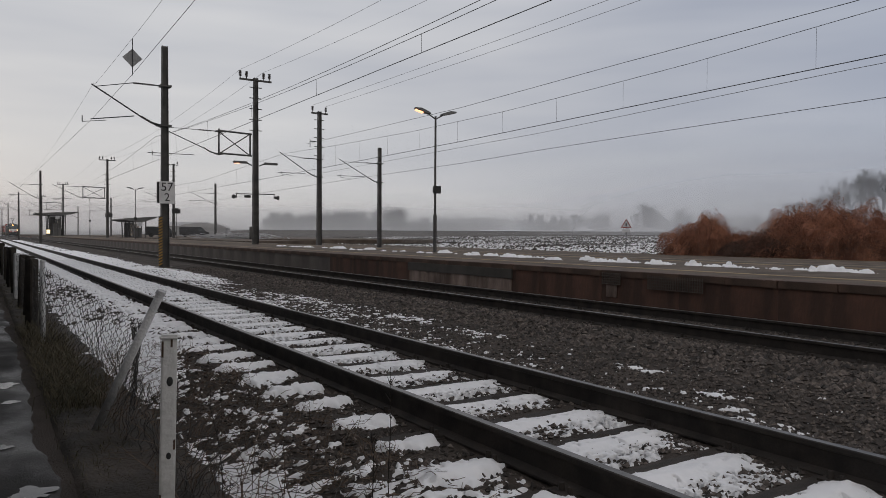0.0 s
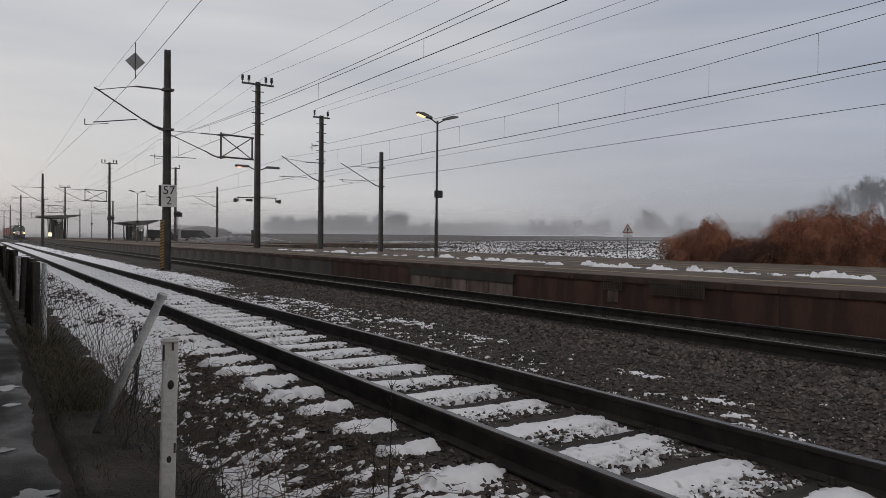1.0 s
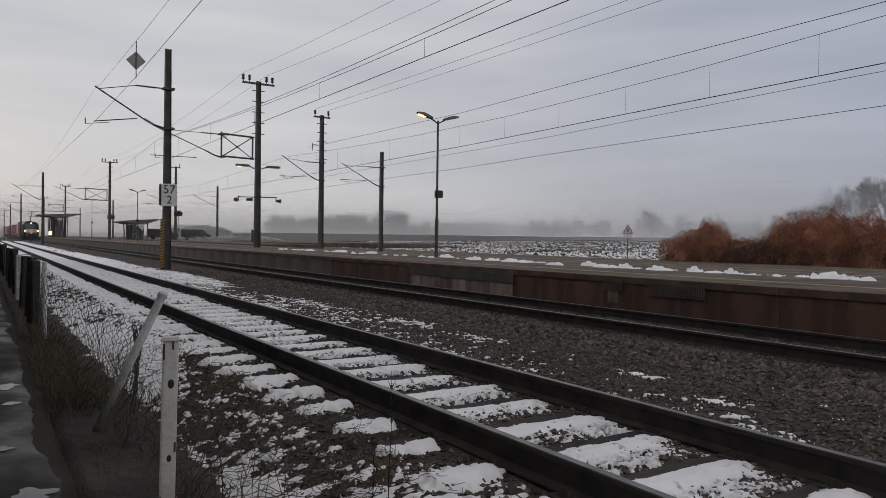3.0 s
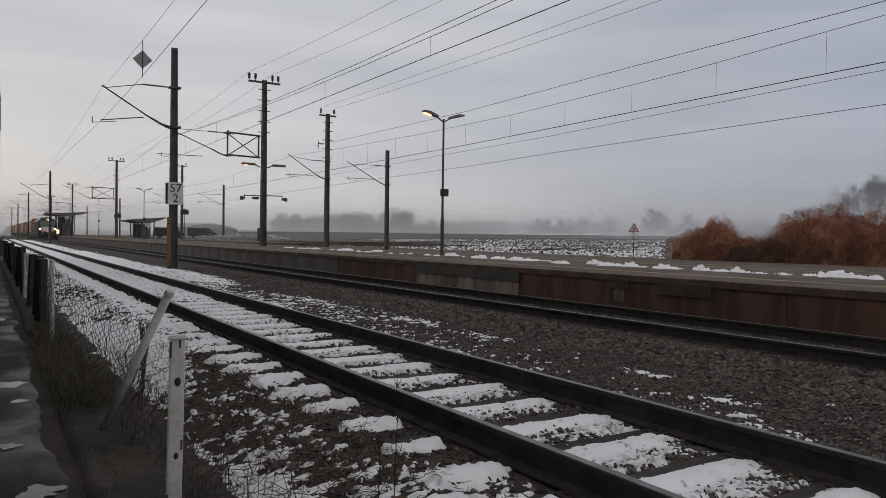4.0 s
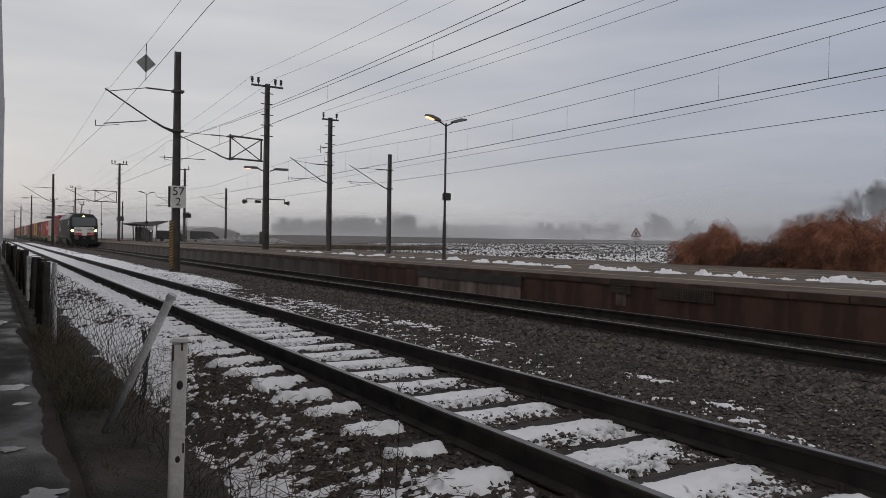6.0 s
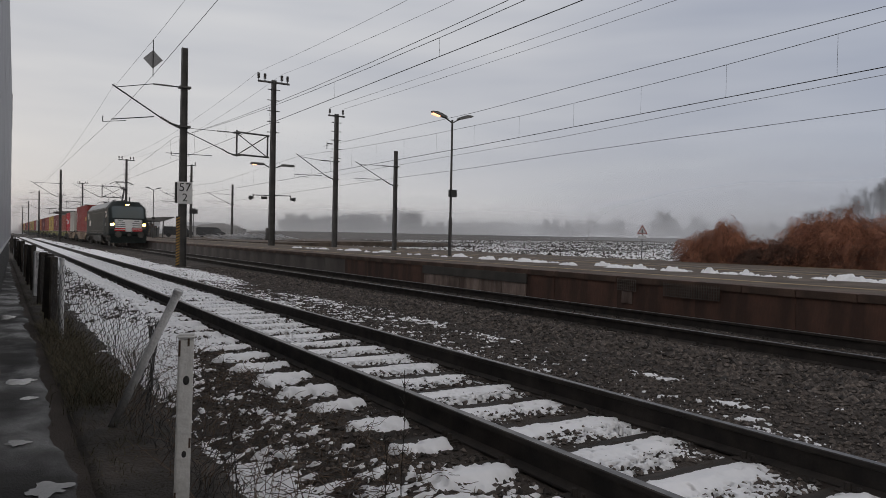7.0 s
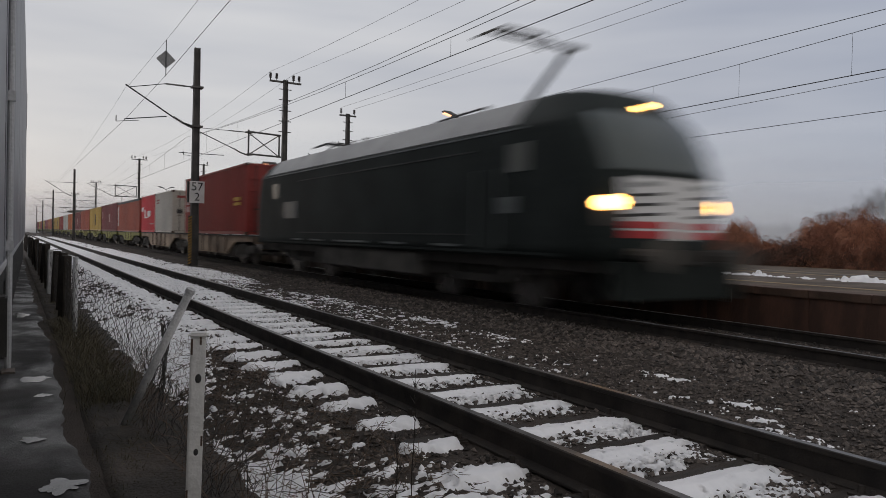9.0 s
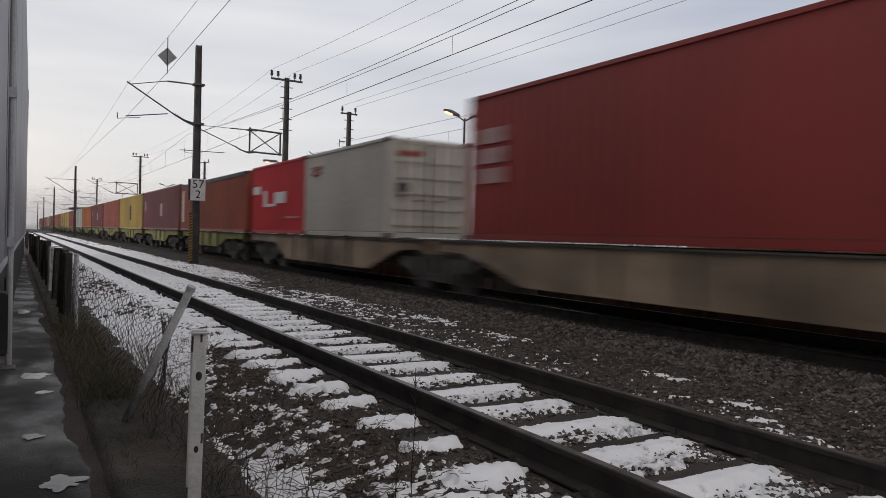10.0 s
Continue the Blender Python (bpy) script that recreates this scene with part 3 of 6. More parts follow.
def lump(name, bits, label, res=0.05):
    """A heap of pushed-together snow: low knobs grown from a noise field."""
    xs = [b[0] for b in bits]
    ys = [b[1] for b in bits]
    x0, x1, y0, y1 = min(xs) - 0.6, max(xs) + 0.6, min(ys) - 0.6, max(ys) + 0.6
    def zf(x, y):
        h = np.zeros_like(x)
        for bx, by, r, t in bits:
            d = np.hypot(x - bx, (y - by)) / r
            w = 0.30 + 1.3 * fbm(x * 7 + bx, y * 7, 81, 5)
            h = np.maximum(h, 0.85 * t * np.sqrt(np.clip(1 - (d * (0.65 + 0.7 * fbm(x * 4, y * 4, 83))) ** 2, 0, 1)) * w)
        top = max(b[3] for b in bits) * (0.45 + 0.5 * fbm(x * 12, y * 12, 85, 3))
        h = np.minimum(h, top) + 0.09 * (fbm(x * 18, y * 18, 87, 2) - 0.5) * (h > 0.03)
        return PZ - 0.02 + np.where(h > 0.02, h, 0)
    return tagged(grid_sheet(name, np.arange(x0, x1, res), np.arange(y0, y1, res), zf, M_SNOW), label, "snow heap", "snow heaps on the platform")


heaps = ((15.0, 40.6, 0.5, 0.12), (15.0, 36.9, 0.6, 0.18), (15.4, 33.6, 0.7, 0.22), (15.6, 30.7, 0.6, 0.2), (15.6, 24.1, 0.45, 0.24), (14.9, 21.1, 0.4, 0.24), (15.0, 20.3, 0.45, 0.2),
         (14.8, 19.0, 0.45, 0.25), (14.9, 18.4, 0.5, 0.16), (14.4, 16.3, 0.5, 0.18), (15.0, 15.5, 0.32, 0.3), (14.6, 14.6, 0.6, 0.16), (14.9, 14.0, 0.32, 0.24), (14.6, 12.6, 0.42, 0.22),
         (14.8, 11.65, 0.3, 0.34), (14.8, 11.1, 0.3, 0.13), (15.1, 10.85, 0.2, 0.28), (14.9, 10.1, 0.45, 0.07), (15.1, 9.55, 0.25, 0.08), (15.1, 8.45, 0.48, 0.3), (15.0, 7.85, 0.2, 0.1), (15.0, 7.6, 0.28, 0.15))
crumbs = tuple((random.uniform(14.6, 15.4), 8.0 + 34 * random.random() ** 1.3, random.uniform(0.14, 0.32), random.uniform(0.07, 0.16)) for _ in range(56))
for hx, hy, hr, ht in heaps + crumbs:
    hr, ht = hr * 0.64, ht * 0.76
    bits = [(hx, hy, hr * 0.7, ht)]
    for i in range(6):
        a = random.uniform(0, 6.28)
        bits.append((hx + 0.5 * hr * math.cos(a), hy + hr * math.sin(a), hr * random.uniform(0.2, 0.45), ht * random.uniform(0.3, 0.8)))
    lump("snow_lump", bits, "small heap of cleared white snow on the platform", 0.06 if hy > 20 else 0.04)


# ---- overhead line ----
def hbeam(bm, x, y, z0, z1, w0, w1, d=0.16):
    """A tapering H column, one closed skin."""
    rings = []
    for z, w in ((z0, w0), (z1, w1)):
        prof = ((-w, -d), (-w + 0.02, -d), (-w + 0.02, -0.012), (w - 0.02, -0.012), (w - 0.02, -d), (w, -d), (w, d), (w - 0.02, d), (w - 0.02, 0.012), (-w + 0.02, 0.012), (-w + 0.02, d), (-w, d))
        rings.append([bm.verts.new((x + a, y + b, z)) for a, b in prof])
    for i in range(12):
        j = (i + 1) % 12
        bm.faces.new((rings[0][i], rings[0][j], rings[1][j], rings[1][i]))
    bm.faces.new(rings[0][::-1])
    bm.faces.new(rings[1])
    bmesh.ops.recalc_face_normals(bm, faces=bm.faces[:])


def insulator(bm, a, b, r=0.07, n=6):
    a, b = Vector(a), Vector(b)
    tube(bm, a, b, r * 0.5, None, 6)
    for i in range(n):
        c = a.lerp(b, (i + 0.5) / n)
        d = (b - a) / n * 0.28
        tube(bm, c - d, c + d, r, r, 8)


def cantilever(parent, mx, y, wx, zc, zm, zmast_low, zmast_high, tie=(0, 0), tip=(0, 0), arm=(0, 0, 0)):
    """Top tie, strut and registration arm from a mast at mx to a wire at wx."""
    s = -1 if wx < mx else 1
    part("tie_bracket", bar((mx + s * 0.16, y, zmast_high), (mx + s * 0.5, y, zmast_high), 0.03), M_ARM, parent)
    part("top_tie", bar((mx + s * 1.3, y, zmast_high), (wx + s * 0.1 + tie[0], y, zm + 0.02 + tie[1]), 0.018), M_ARM, parent)
    part("strut_bracket", bar((mx + s * 0.16, y, zmast_low), (mx + s * 0.55, y, zmast_low + 0.10), 0.045), M_ARM, parent)
    part("strut", bar((mx + s * 0.95, y, zmast_low + 0.30), (wx + s * 0.45 + tip[0], y, zm + 0.22 + tip[1]), 0.032), M_ARM, parent)
    bm = bmesh.new()
    insulator(bm, (mx + s * 0.5, y, zmast_high), (mx + s * 1.3, y, zmast_high), 0.045, 9)
    part("insulator", bm, M_INSUL, parent, "brown ribbed insulator")
    bm = bmesh.new()
    insulator(bm, (mx + s * 0.55, y, zmast_low + 0.10), (mx + s * 0.98, y, zmast_low + 0.33), 0.058, 6)
    part("insulator", bm, M_INSUL, parent, "brown ribbed insulator")
    fx = mx + s * (abs(wx - mx) * 0.42)
    bm = bmesh.new()
    tube(bm, (fx, y, zc + 0.28 + arm[2]), (wx + s * 0.6 + arm[0], y, zc + 0.25 + arm[1]), 0.024)
    tube(bm, (wx + s * 0.3, y, zc + 0.36 + arm[1]), (wx + s * 0.3, y, zc + 0.12 + arm[1]), 0.02)
    tube(bm, (wx + s * 0.3, y, zc + 0.12 + arm[1]), (wx - s * 0.6, y, zc + 0.06), 0.014)
    part("registration_arm", bm, M_ARM, parent)
    for z in (zmast_low, zmast_high):
        part("mast_clamp", cube(mx - 0.22, mx + 0.26, y - 0.2, y + 0.2, z - 0.04, z + 0.04), M_MAST, parent)


def line_mast(x, y, z0, z1, wx, zc, zm, w0=0.17, w1=0.12, label="dark steel overhead-line mast with a cantilever arm", lowoff=0.15, high=0.05, **shape):
    t = thing("catenary_mast", label, "catenary mast", group="overhead line masts")
    bm = bmesh.new()
    hbeam(bm, x, y, z0, z1, w0 * 0.88, w1 * 0.9, 0.13)
    part("column", bm, M_MAST, t)
    part("footing", cube(x - 0.4, x + 0.4, y - 0.4, y + 0.4, z0 - 0.5, z0 + 0.06, 0.02), M_CONC_SL, t)
    cantilever(t, x, y, wx, zc, zm, zc - lowoff, zm + high, **shape)
    return t


def text_mesh(body, size, depth=0.004):
    cu = bpy.data.curves.new("digits", "FONT")
    cu.body, cu.size, cu.extrude, cu.align_x, cu.align_y = body, size, depth, "CENTER", "CENTER"
    tmp = bpy.data.objects.new("digits", cu)
    scene.collection.objects.link(tmp)
    me = bpy.data.meshes.new_from_object(tmp.evaluated_get(bpy.context.evaluated_depsgraph_get()))
    bpy.data.objects.remove(tmp)
    return me


# the mast between the tracks, with its kilometre board and hazard stripes
MX, MY = 6.9, 33.38
m1 = line_mast(MX, MY, -0.28, 9.45, T1 + 0.3, 5.95, 7.55, 0.20, 0.13, "tall dark steel mast with a kilometre board and striped base", -0.02, 0.15, tie=(0.28, -0.19), tip=(0.5, -0.30), arm=(0.62, -0.19, 0.06))
part("number_board", cube(MX - 0.28, MX + 0.36, MY - 0.26, MY - 0.235, 2.56, 3.53, 0.01), M_WHITE, m1, "white kilometre board reading 57 2")
part("board_back", cube(MX - 0.36, MX - 0.28, MY - 0.24, MY - 0.10, 2.58, 3.5, 0.01), M_BLACK, m1)
for body, z, size in (("57", 3.27, 0.52), ("2", 2.82, 0.50)):
    me = text_mesh(body, size)
    me.materials.append(M_BLACK)
    shared("digits", me, m1, pose(MX + 0.04, MY - 0.268, z, 90, 0, 0))["label"] = "black digits " + body
part("stripe_backing", cube(MX - 0.30, MX - 0.14, MY - 0.20, MY - 0.17, -0.2, 2.0), M_BLACK, m1)
bm = bmesh.new()
for i in range(17):
    z = -0.16 + i * 0.125
    vs = [bm.verts.new(c) for c in ((MX - 0.30, MY - 0.205, z), (MX - 0.14, MY - 0.205, z + 0.08), (MX - 0.14, MY - 0.205, z + 0.145), (MX - 0.30, MY - 0.205, z + 0.065))]
    bm.faces.new(vs)
part("hazard_stripes", bm, M_HAZY, m1, "yellow diagonal warning stripes")

# the same kind of mast further along the line
for y, h in ((108.9, 9.4), (170, 9.4), (232, 9.4), (294, 9.4)):
    line_mast(MX, y, -0.28, h, T1 + 0.2, 5.9, 7.5, 0.2, 0.13)


def pin_insulators(parent, x, y, z, xs):
    for dx in xs:
        bm = bmesh.new()
        tube(bm, (x + dx, y, z), (x + dx, y, z + 0.12), 0.03)
        insulator(bm, (x + dx, y, z + 0.12), (x + dx, y, z + 0.48), 0.10, 4)
        part("pin_insulator", bm, M_INSUL, parent, "dark ribbed pin insulator")


def tall_mast(x, y, z0, z1, arm, wires, steps_from, box_arm=None, lamps=False, label="tall tapered steel mast with crossarm and insulators"):
    t = thing("line_mast", label, "catenary mast", group="tall line masts")
    bm = bmesh.new()
    hbeam(bm, x, y, z0, z1, 0.20, 0.13, 0.15)
    part("column", bm, M_MAST, t)
    part("crossarm", cube(x - arm - 0.1, x + arm + 0.1, y - 0.06, y + 0.06, z1 - 0.22, z1 - 0.10, 0.01), M_MAST, t)
    pin_insulators(t, x, y, z1 - 0.10, wires)
    z = steps_from
    while z < z1 - 0.6:
        part("step_iron", cube(x - 0.42, x + 0.42, y - 0.03, y + 0.03, z, z + 0.05), M_MAST, t)
        z += 0.72
    return t


# section with the long bracket over the far track
QX, QY = 15.76, 48.0
q = tall_mast(QX, QY, PZ - 0.02, 11.75, 1.0, (-1.05, -0.62, 0.55, 0.95), 8.2, label="tall steel mast with lattice bracket, lamps and insulators")


def long_bracket(t, x, y, k, wx, zt, zb):
    bm = bmesh.new()
    x1, x2 = x - 0.25, x - 2.45 * k
    for a, b in (((x1, zt), (x2, zt + 0.08)), ((x1, zb), (x2, zb + 0.05)), ((x1 - 0.12, zt), (x1 - 0.12, zb)), ((x2, zt + 0.2), (x2, zb - 0.1)), ((x1 - 0.12, zb), (x2, zt)), ((x1 - 0.12, zt), (x2, zb))):
        r = 0.06 if abs(a[0] - b[0]) < 0.1 or abs(a[1] - b[1]) < 0.2 else 0.035
        tube(bm, (a[0], y, a[1]), (b[0], y, b[1]), r, None, 4)
    part("lattice_bracket", bm, M_MAST, t, "cross-braced steel bracket")
    cantilever(t, x2, y, wx, zb - 0.45, zt, zb, zt + 0.02)


long_bracket(q, QX, QY, 1.0, T2 + 0.15, 7.95, 6.5)
bm = bmesh.new()
tube(bm, (QX - 1.35, QY, 3.92), (QX + 1.35, QY, 3.97), 0.035)
for s in (-1, 1):
    tube(bm, (QX + s * 1.3, QY, 4.0), (QX + s * 1.3, QY, 3.65), 0.03)
part("speaker_bar", bm, M_MAST, q)
for s in (-1, 1):
    bm = bmesh.new()
    tube(bm, (QX + s * 1.3, QY, 3.75), (QX + s * 1.55, QY - 0.22, 3.72), 0.06, 0.15, 10)
    part("loudspeaker", bm, M_MAST, q, "dark horn loudspeaker")
part("junction_box", cube(QX - 0.75, QX - 0.35, QY - 0.12, QY + 0.1, 3.68, 3.85, 0.02), M_BLACK, q)
part("cable_box", cube(QX - 0.45, QX - 0.27, QY - 0.3, QY - 0.1, 0.9, 1.75, 0.02), M_MAST, q)
for s in (-1, 1):
    bm = bmesh.new()
    tube(bm, (QX + s * 0.25, QY, 5.85), (QX + s * 0.6, QY - 0.1, 6.0), 0.04)
    part("lamp_arm", bm, M_MAST, q)
    bm = cube(QX + s * 1.05 - 0.5, QX + s * 1.05 + 0.45, QY - 0.28, QY + 0.05, 5.95, 6.10, 0.05)
    part("lamp_head", bm, M_LAMPDARK, q)
bm = cube(QX - 1.42, QX - 1.15, QY - 0.27, QY + 0.02, 5.925, 5.955, 0.01)
part("lamp_glow", bm, M_LAMPGLOW, q, "glowing sodium lamp")

# masts for the tracks behind the platform
p3 = tall_mast(23.3, 54.9, -0.5, 11.2, 0.62, (-0.6, 0.55), 7.6)
cantilever(p3, 23.3, 54.9, T3 + 0.1, 5.85, 7.5, 5.9, 7.35)
tube_bm = bmesh.new()
tube(tube_bm, (23.0, 54.9, 8.75), (22.5, 54.9, 8.75), 0.04)
tube(tube_bm, (22.5, 54.9, 8.9), (22.5, 54.9, 8.3), 0.03)
part("feeder_hook", tube_bm, M_MAST, p3)
line_mast(28.8, 54.9, -0.5, 8.65, T4 + 0.2, 5.85, 7.25, 0.19, 0.14)
# the next sections along the line
q2 = tall_mast(16.3, 118.5, PZ - 0.02, 12.3, 1.05, (-1.05, -0.62, 0.55, 0.95), 8.5)
long_bracket(q2, 16.3, 118.5, 1.35, T2 + 0.15, 8.0, 6.4)
p32 = tall_mast(25.7, 118.0, -0.5, 12.1, 0.6, (0.55,), 8.0)
cantilever(p32, 25.7, 118.0, T3 + 1.5, 5.9, 7.4, 5.9, 7.4)
line_mast(31.9, 117.0, -0.5, 9.25, T4 + 3.0, 6.2, 7.6, 0.19, 0.14)
q3 = tall_mast(16.3, 186, PZ - 0.02, 12.4, 1.05, (-1.05, -0.62, 0.55, 0.95), 8.5)
long_bracket(q3, 16.3, 186, 1.35, T2 + 0.15, 8.0, 6.4)
q4 = tall_mast(16.3, 252, PZ - 0.02, 12.4, 1.05, (-1.05, -0.62, 0.55, 0.95), 8.5)
long_bracket(q4, 16.3, 252, 1.35, T2 + 0.15, 8.0, 6.4)
line_mast(25.5, 180, -0.5, 9.3, T3 + 1.5, 6, 7.5, 0.19, 0.14)
line_mast(25.5, 245, -0.5, 9.3, T3 + 1.5, 6, 7.5, 0.19, 0.14)


def wire(name, pts, r, label, mat=None, droppers=None):
    """A wire through points, with droppers to a lower wire where given."""
    cu = bpy.data.curves.new(name, "CURVE")
    cu.dimensions, cu.bevel_depth, cu.bevel_resolution = "3D", r, 1
    sp = cu.splines.new("POLY")
    sp.points.add(len(pts) - 1)
    for s, p in zip(sp.points, pts):
        s.co = (*p, 1)
    for a, b in droppers or ():
        d = cu.splines.new("POLY")
        d.points.add(1)
        d.points[0].co, d.points[1].co = (*a, 1), (*b, 1)
    cu.materials.append(mat or M_WIRE)
    return tagged(new(name, cu), label, "overhead wire")


def sag(x0, x1, ys, zt, dip):
    """Points of a hanging wire between supports at ys, height zt at each, hanging down by dip."""
    pts = []
    for a, b in zip(ys, ys[1:]):
        n = 14
        for i in range(n):
            u = i / n
            y = a + (b - a) * u
            pts.append((x0 + (x1 - x0) * (y - ys[0]) / (ys[-1] - ys[0]), y, zt - dip * 4 * u * (1 - u)))
    pts.append((x1, ys[-1], zt))
    return pts


def height_at(pts, y):
    for a, b in zip(pts, pts[1:]):
        if a[1] <= y <= b[1]:
            u = (y - a[1]) / (b[1] - a[1])
            return a[0] + (b[0] - a[0]) * u, a[2] + (b[2] - a[2]) * u
    return pts[-1][0], pts[-1][2]


def catenary(cx, zc, ys, zt, dip, cr=0.010, mr=0.008, sway=0.2, step=6.6, label="dark overhead contact wire above the railway track", con=None, mes=None, first=2.0):
    con = con or [(cx + (sway if i % 2 else -sway), y, zc) for i, y in enumerate(ys)]
    mes = mes or sag(cx, cx, ys, zt, dip)
    drops = []
    y = ys[0] + first
    while y < min(ys[-1], 120):
        mx_, mz = height_at(mes, y)
        c_, cz = height_at(con, y)
        drops.append(((mx_, y, mz), (c_, y, cz)))
        y += step
    wire("messenger_wire", mes, mr, "thin sagging messenger wire with droppers", droppers=None)
    wire("contact_wire", con, cr, label)
    cu = bpy.data.curves.new("droppers", "CURVE")
    cu.dimensions, cu.bevel_depth, cu.bevel_resolution = "3D", 0.005, 0
    for a, b in drops:
        d = cu.splines.new("POLY")
        d.points.add(1)
        d.points[0].co, d.points[1].co = (*a, 1), (*b, 1)
    cu.materials.append(M_WIRE)
    tagged(new("dropper", cu), "short thin droppers joining messenger and contact wire", "overhead wire")


# near track: rises slightly from the mast towards the camera's end
wire("contact_wire", [(3.6, -30, 6.0), (3.72, 15.1, 6.0), (3.89, 23.2, 6.0), (4.0, MY, 6.0), (3.5, 108.9, 5.95), (3.8, 170, 5.95), (3.5, 330, 5.95)], 0.007, "dark contact wire above the snowy track")
wire("messenger_wire", [(3.62, -30, 7.2), (3.78, 15, 6.95), (3.85, 21.7, 7.0), (4.1, MY, 7.42)] + sag(4.1, 3.7, (MY + 0.1, 108.9, 170, 232, 330), 7.55, 1.0), 0.005, "thin messenger wire above the snowy track")
catenary(T2, 5.82, (-18, 48, 118.5, 186, 252, 330), 7.3, 1.01, sway=0.05, step=6.7, first=0.1)
wire("feeder_wire", [(x, y, z + 0.16 * min(1.0, (48 - y) / 33)) for x, y, z in sag(T2, T2, (-18, 48), 7.3, 1.01)], 0.008, "second thin wire beside the messenger wire")
catenary(T3, 0, (-5, 54.9, 118, 180, 245), 0, 0, cr=0.014, mr=0.009, step=3.7, con=[(T3, -5, 6.25), (T3, 10, 6.13), (T3, 30, 5.94), (T3, 54.9, 5.9), (T3, 118, 6.0), (T3, 245, 6.0)],
         mes=[(T3, -5, 8.1), (T3, 9.9, 7.4), (T3, 13, 7.26), (T3, 16.3, 7.12), (T3, 20, 7.04), (T3, 26.4, 6.94), (T3, 35, 7.0), (T3, 45, 7.25), (T3, 54.9, 7.6), (T3, 80, 6.9), (T3, 118, 7.6), (T3, 245, 7.4)])
wire("contact_wire", [(25.8, -20, 6.1), (25.8, 12.7, 6.0), (25.8, 22.0, 5.97), (25.8, 30, 5.93), (25.8, 38, 5.82), (25.8, 54.9, 5.8), (28.5, 117, 5.95)], 0.012, "dark overhead wire above the rear track")
wire("feeder_wire", [(20.2, -5, 6.0), (20.6, 10.9, 5.98), (21.2, 18.0, 6.0), (21.6, 25.3, 5.95), (22.0, 54.9, 5.9)], 0.009, "thin overhead wire above the rear track", M_WIRE_THIN)
wire("feeder_wire", [(22, -5, 8.5), (22, 11.9, 8.30), (22, 20.9, 8.28), (22, 32.6, 8.16), (22, 45, 8.3), (22.2, 54.9, 8.5)], 0.011, "dark overhead feeder wire on mast brackets")
for dx, z in ((-1.05, 12.2), (0.55, 12.2)):
    wire("power_line", sag(QX + dx, QX + dx, (-25, 48, 118.5, 186, 252), z, 1.0), 0.008, "faint high power line on pin insulators", M_WIRE_THIN)
for dx in (-0.6, 0.55):
    wire("power_line", sag(23.3 + dx, 23.3 + dx, (-15, 54.9), 11.65, 0.3), 0.010, "faint high power line on pin insulators", M_WIRE_THIN)

# the grey diamond board hung in the wires of the near track
dm = thing("diamond_signal", "grey diamond-shaped signal board hanging on a rod between wires", "signal board")
bm = bmesh.new()
dc = Vector((3.73, 22.3, 6.27))
for s in (-0.012, 0.012):
    bm.faces.new([bm.verts.new(dc + Vector(v)) for v in ((-0.265, s, 0), (0, s, -0.265), (0.265, s, 0), (0, s, 0.265))])
bmesh.ops.recalc_face_normals(bm, faces=bm.faces[:])
part("board", bm, M_GREYSIGN, dm)
part("rod", bar((3.73, 22.27, 5.77), (3.73, 22.27, 6.82), 0.012), M_ARM, dm)


# ---- platform lamps ----
def street_lamp(x, y, h, lit, boxz=None):
    t = thing("platform_lamp", "slim two-armed platform lamp with one glowing head" if lit else "slim two-armed platform lamp", "street lamp", group="platform lamps")
    bm = bmesh.new()
    tube(bm, (x, y, PZ - 0.02), (x, y, PZ + 1.5), 0.075, 0.075, 10)
    tube(bm, (x, y, PZ + 1.5), (x, y, PZ + 1.58), 0.075, 0.05, 10)
    tube(bm, (x, y, PZ + 1.58), (x, y, h), 0.05, 0.04, 10)
    part("pole", bm, M_MAST, t)
    for s in (-1, 1):
        part("arm", bar((x, y, h - 0.12), (x + s * 0.34, y, h + 0.06), 0.028), M_MAST, t)
        tilt = Matrix.Translation((x + s * 0.28, y, h + 0.04)) @ Matrix.Rotation(radians(-14 if s > 0 else 14), 4, "Y")
        bm = prism([(0.0, 0.0), (s * 0.22, -0.02), (s * 0.70, -0.01), (s * 0.74, 0.05), (s * 0.45, 0.12), (s * 0.10, 0.09), (0.0, 0.06)], "y", -0.11, 0.11)
        bmesh.ops.bevel(bm, geom=bm.edges[:], offset=0.02, segments=2, affect="EDGES")
        bm.transform(tilt)
        part("lamp_head", bm, M_LAMPDARK, t)
        if s < 0 and lit:
            bm = cube(-0.70, -0.32, -0.095, 0.095, -0.065, -0.012, 0.025)
            bm.transform(tilt)
            part("lamp_glow", bm, M_LAMPGLOW, t, "glowing orange sodium lamp")
    if boxz:
        part("loudspeaker_box", cube(x - 0.16, x + 0.16, y - 0.22, y - 0.04, boxz, boxz + 0.3, 0.02), M_BLACK, t)
    return t


street_lamp(15.7, 25.05, 6.1, True, 2.95)
street_lamp(16.2, 95, 6.6, False, 2.9)
street_lamp(16.2, 138, 7.2, False, 3.2)
street_lamp(16.2, 185, 7.2, False, 3.2)

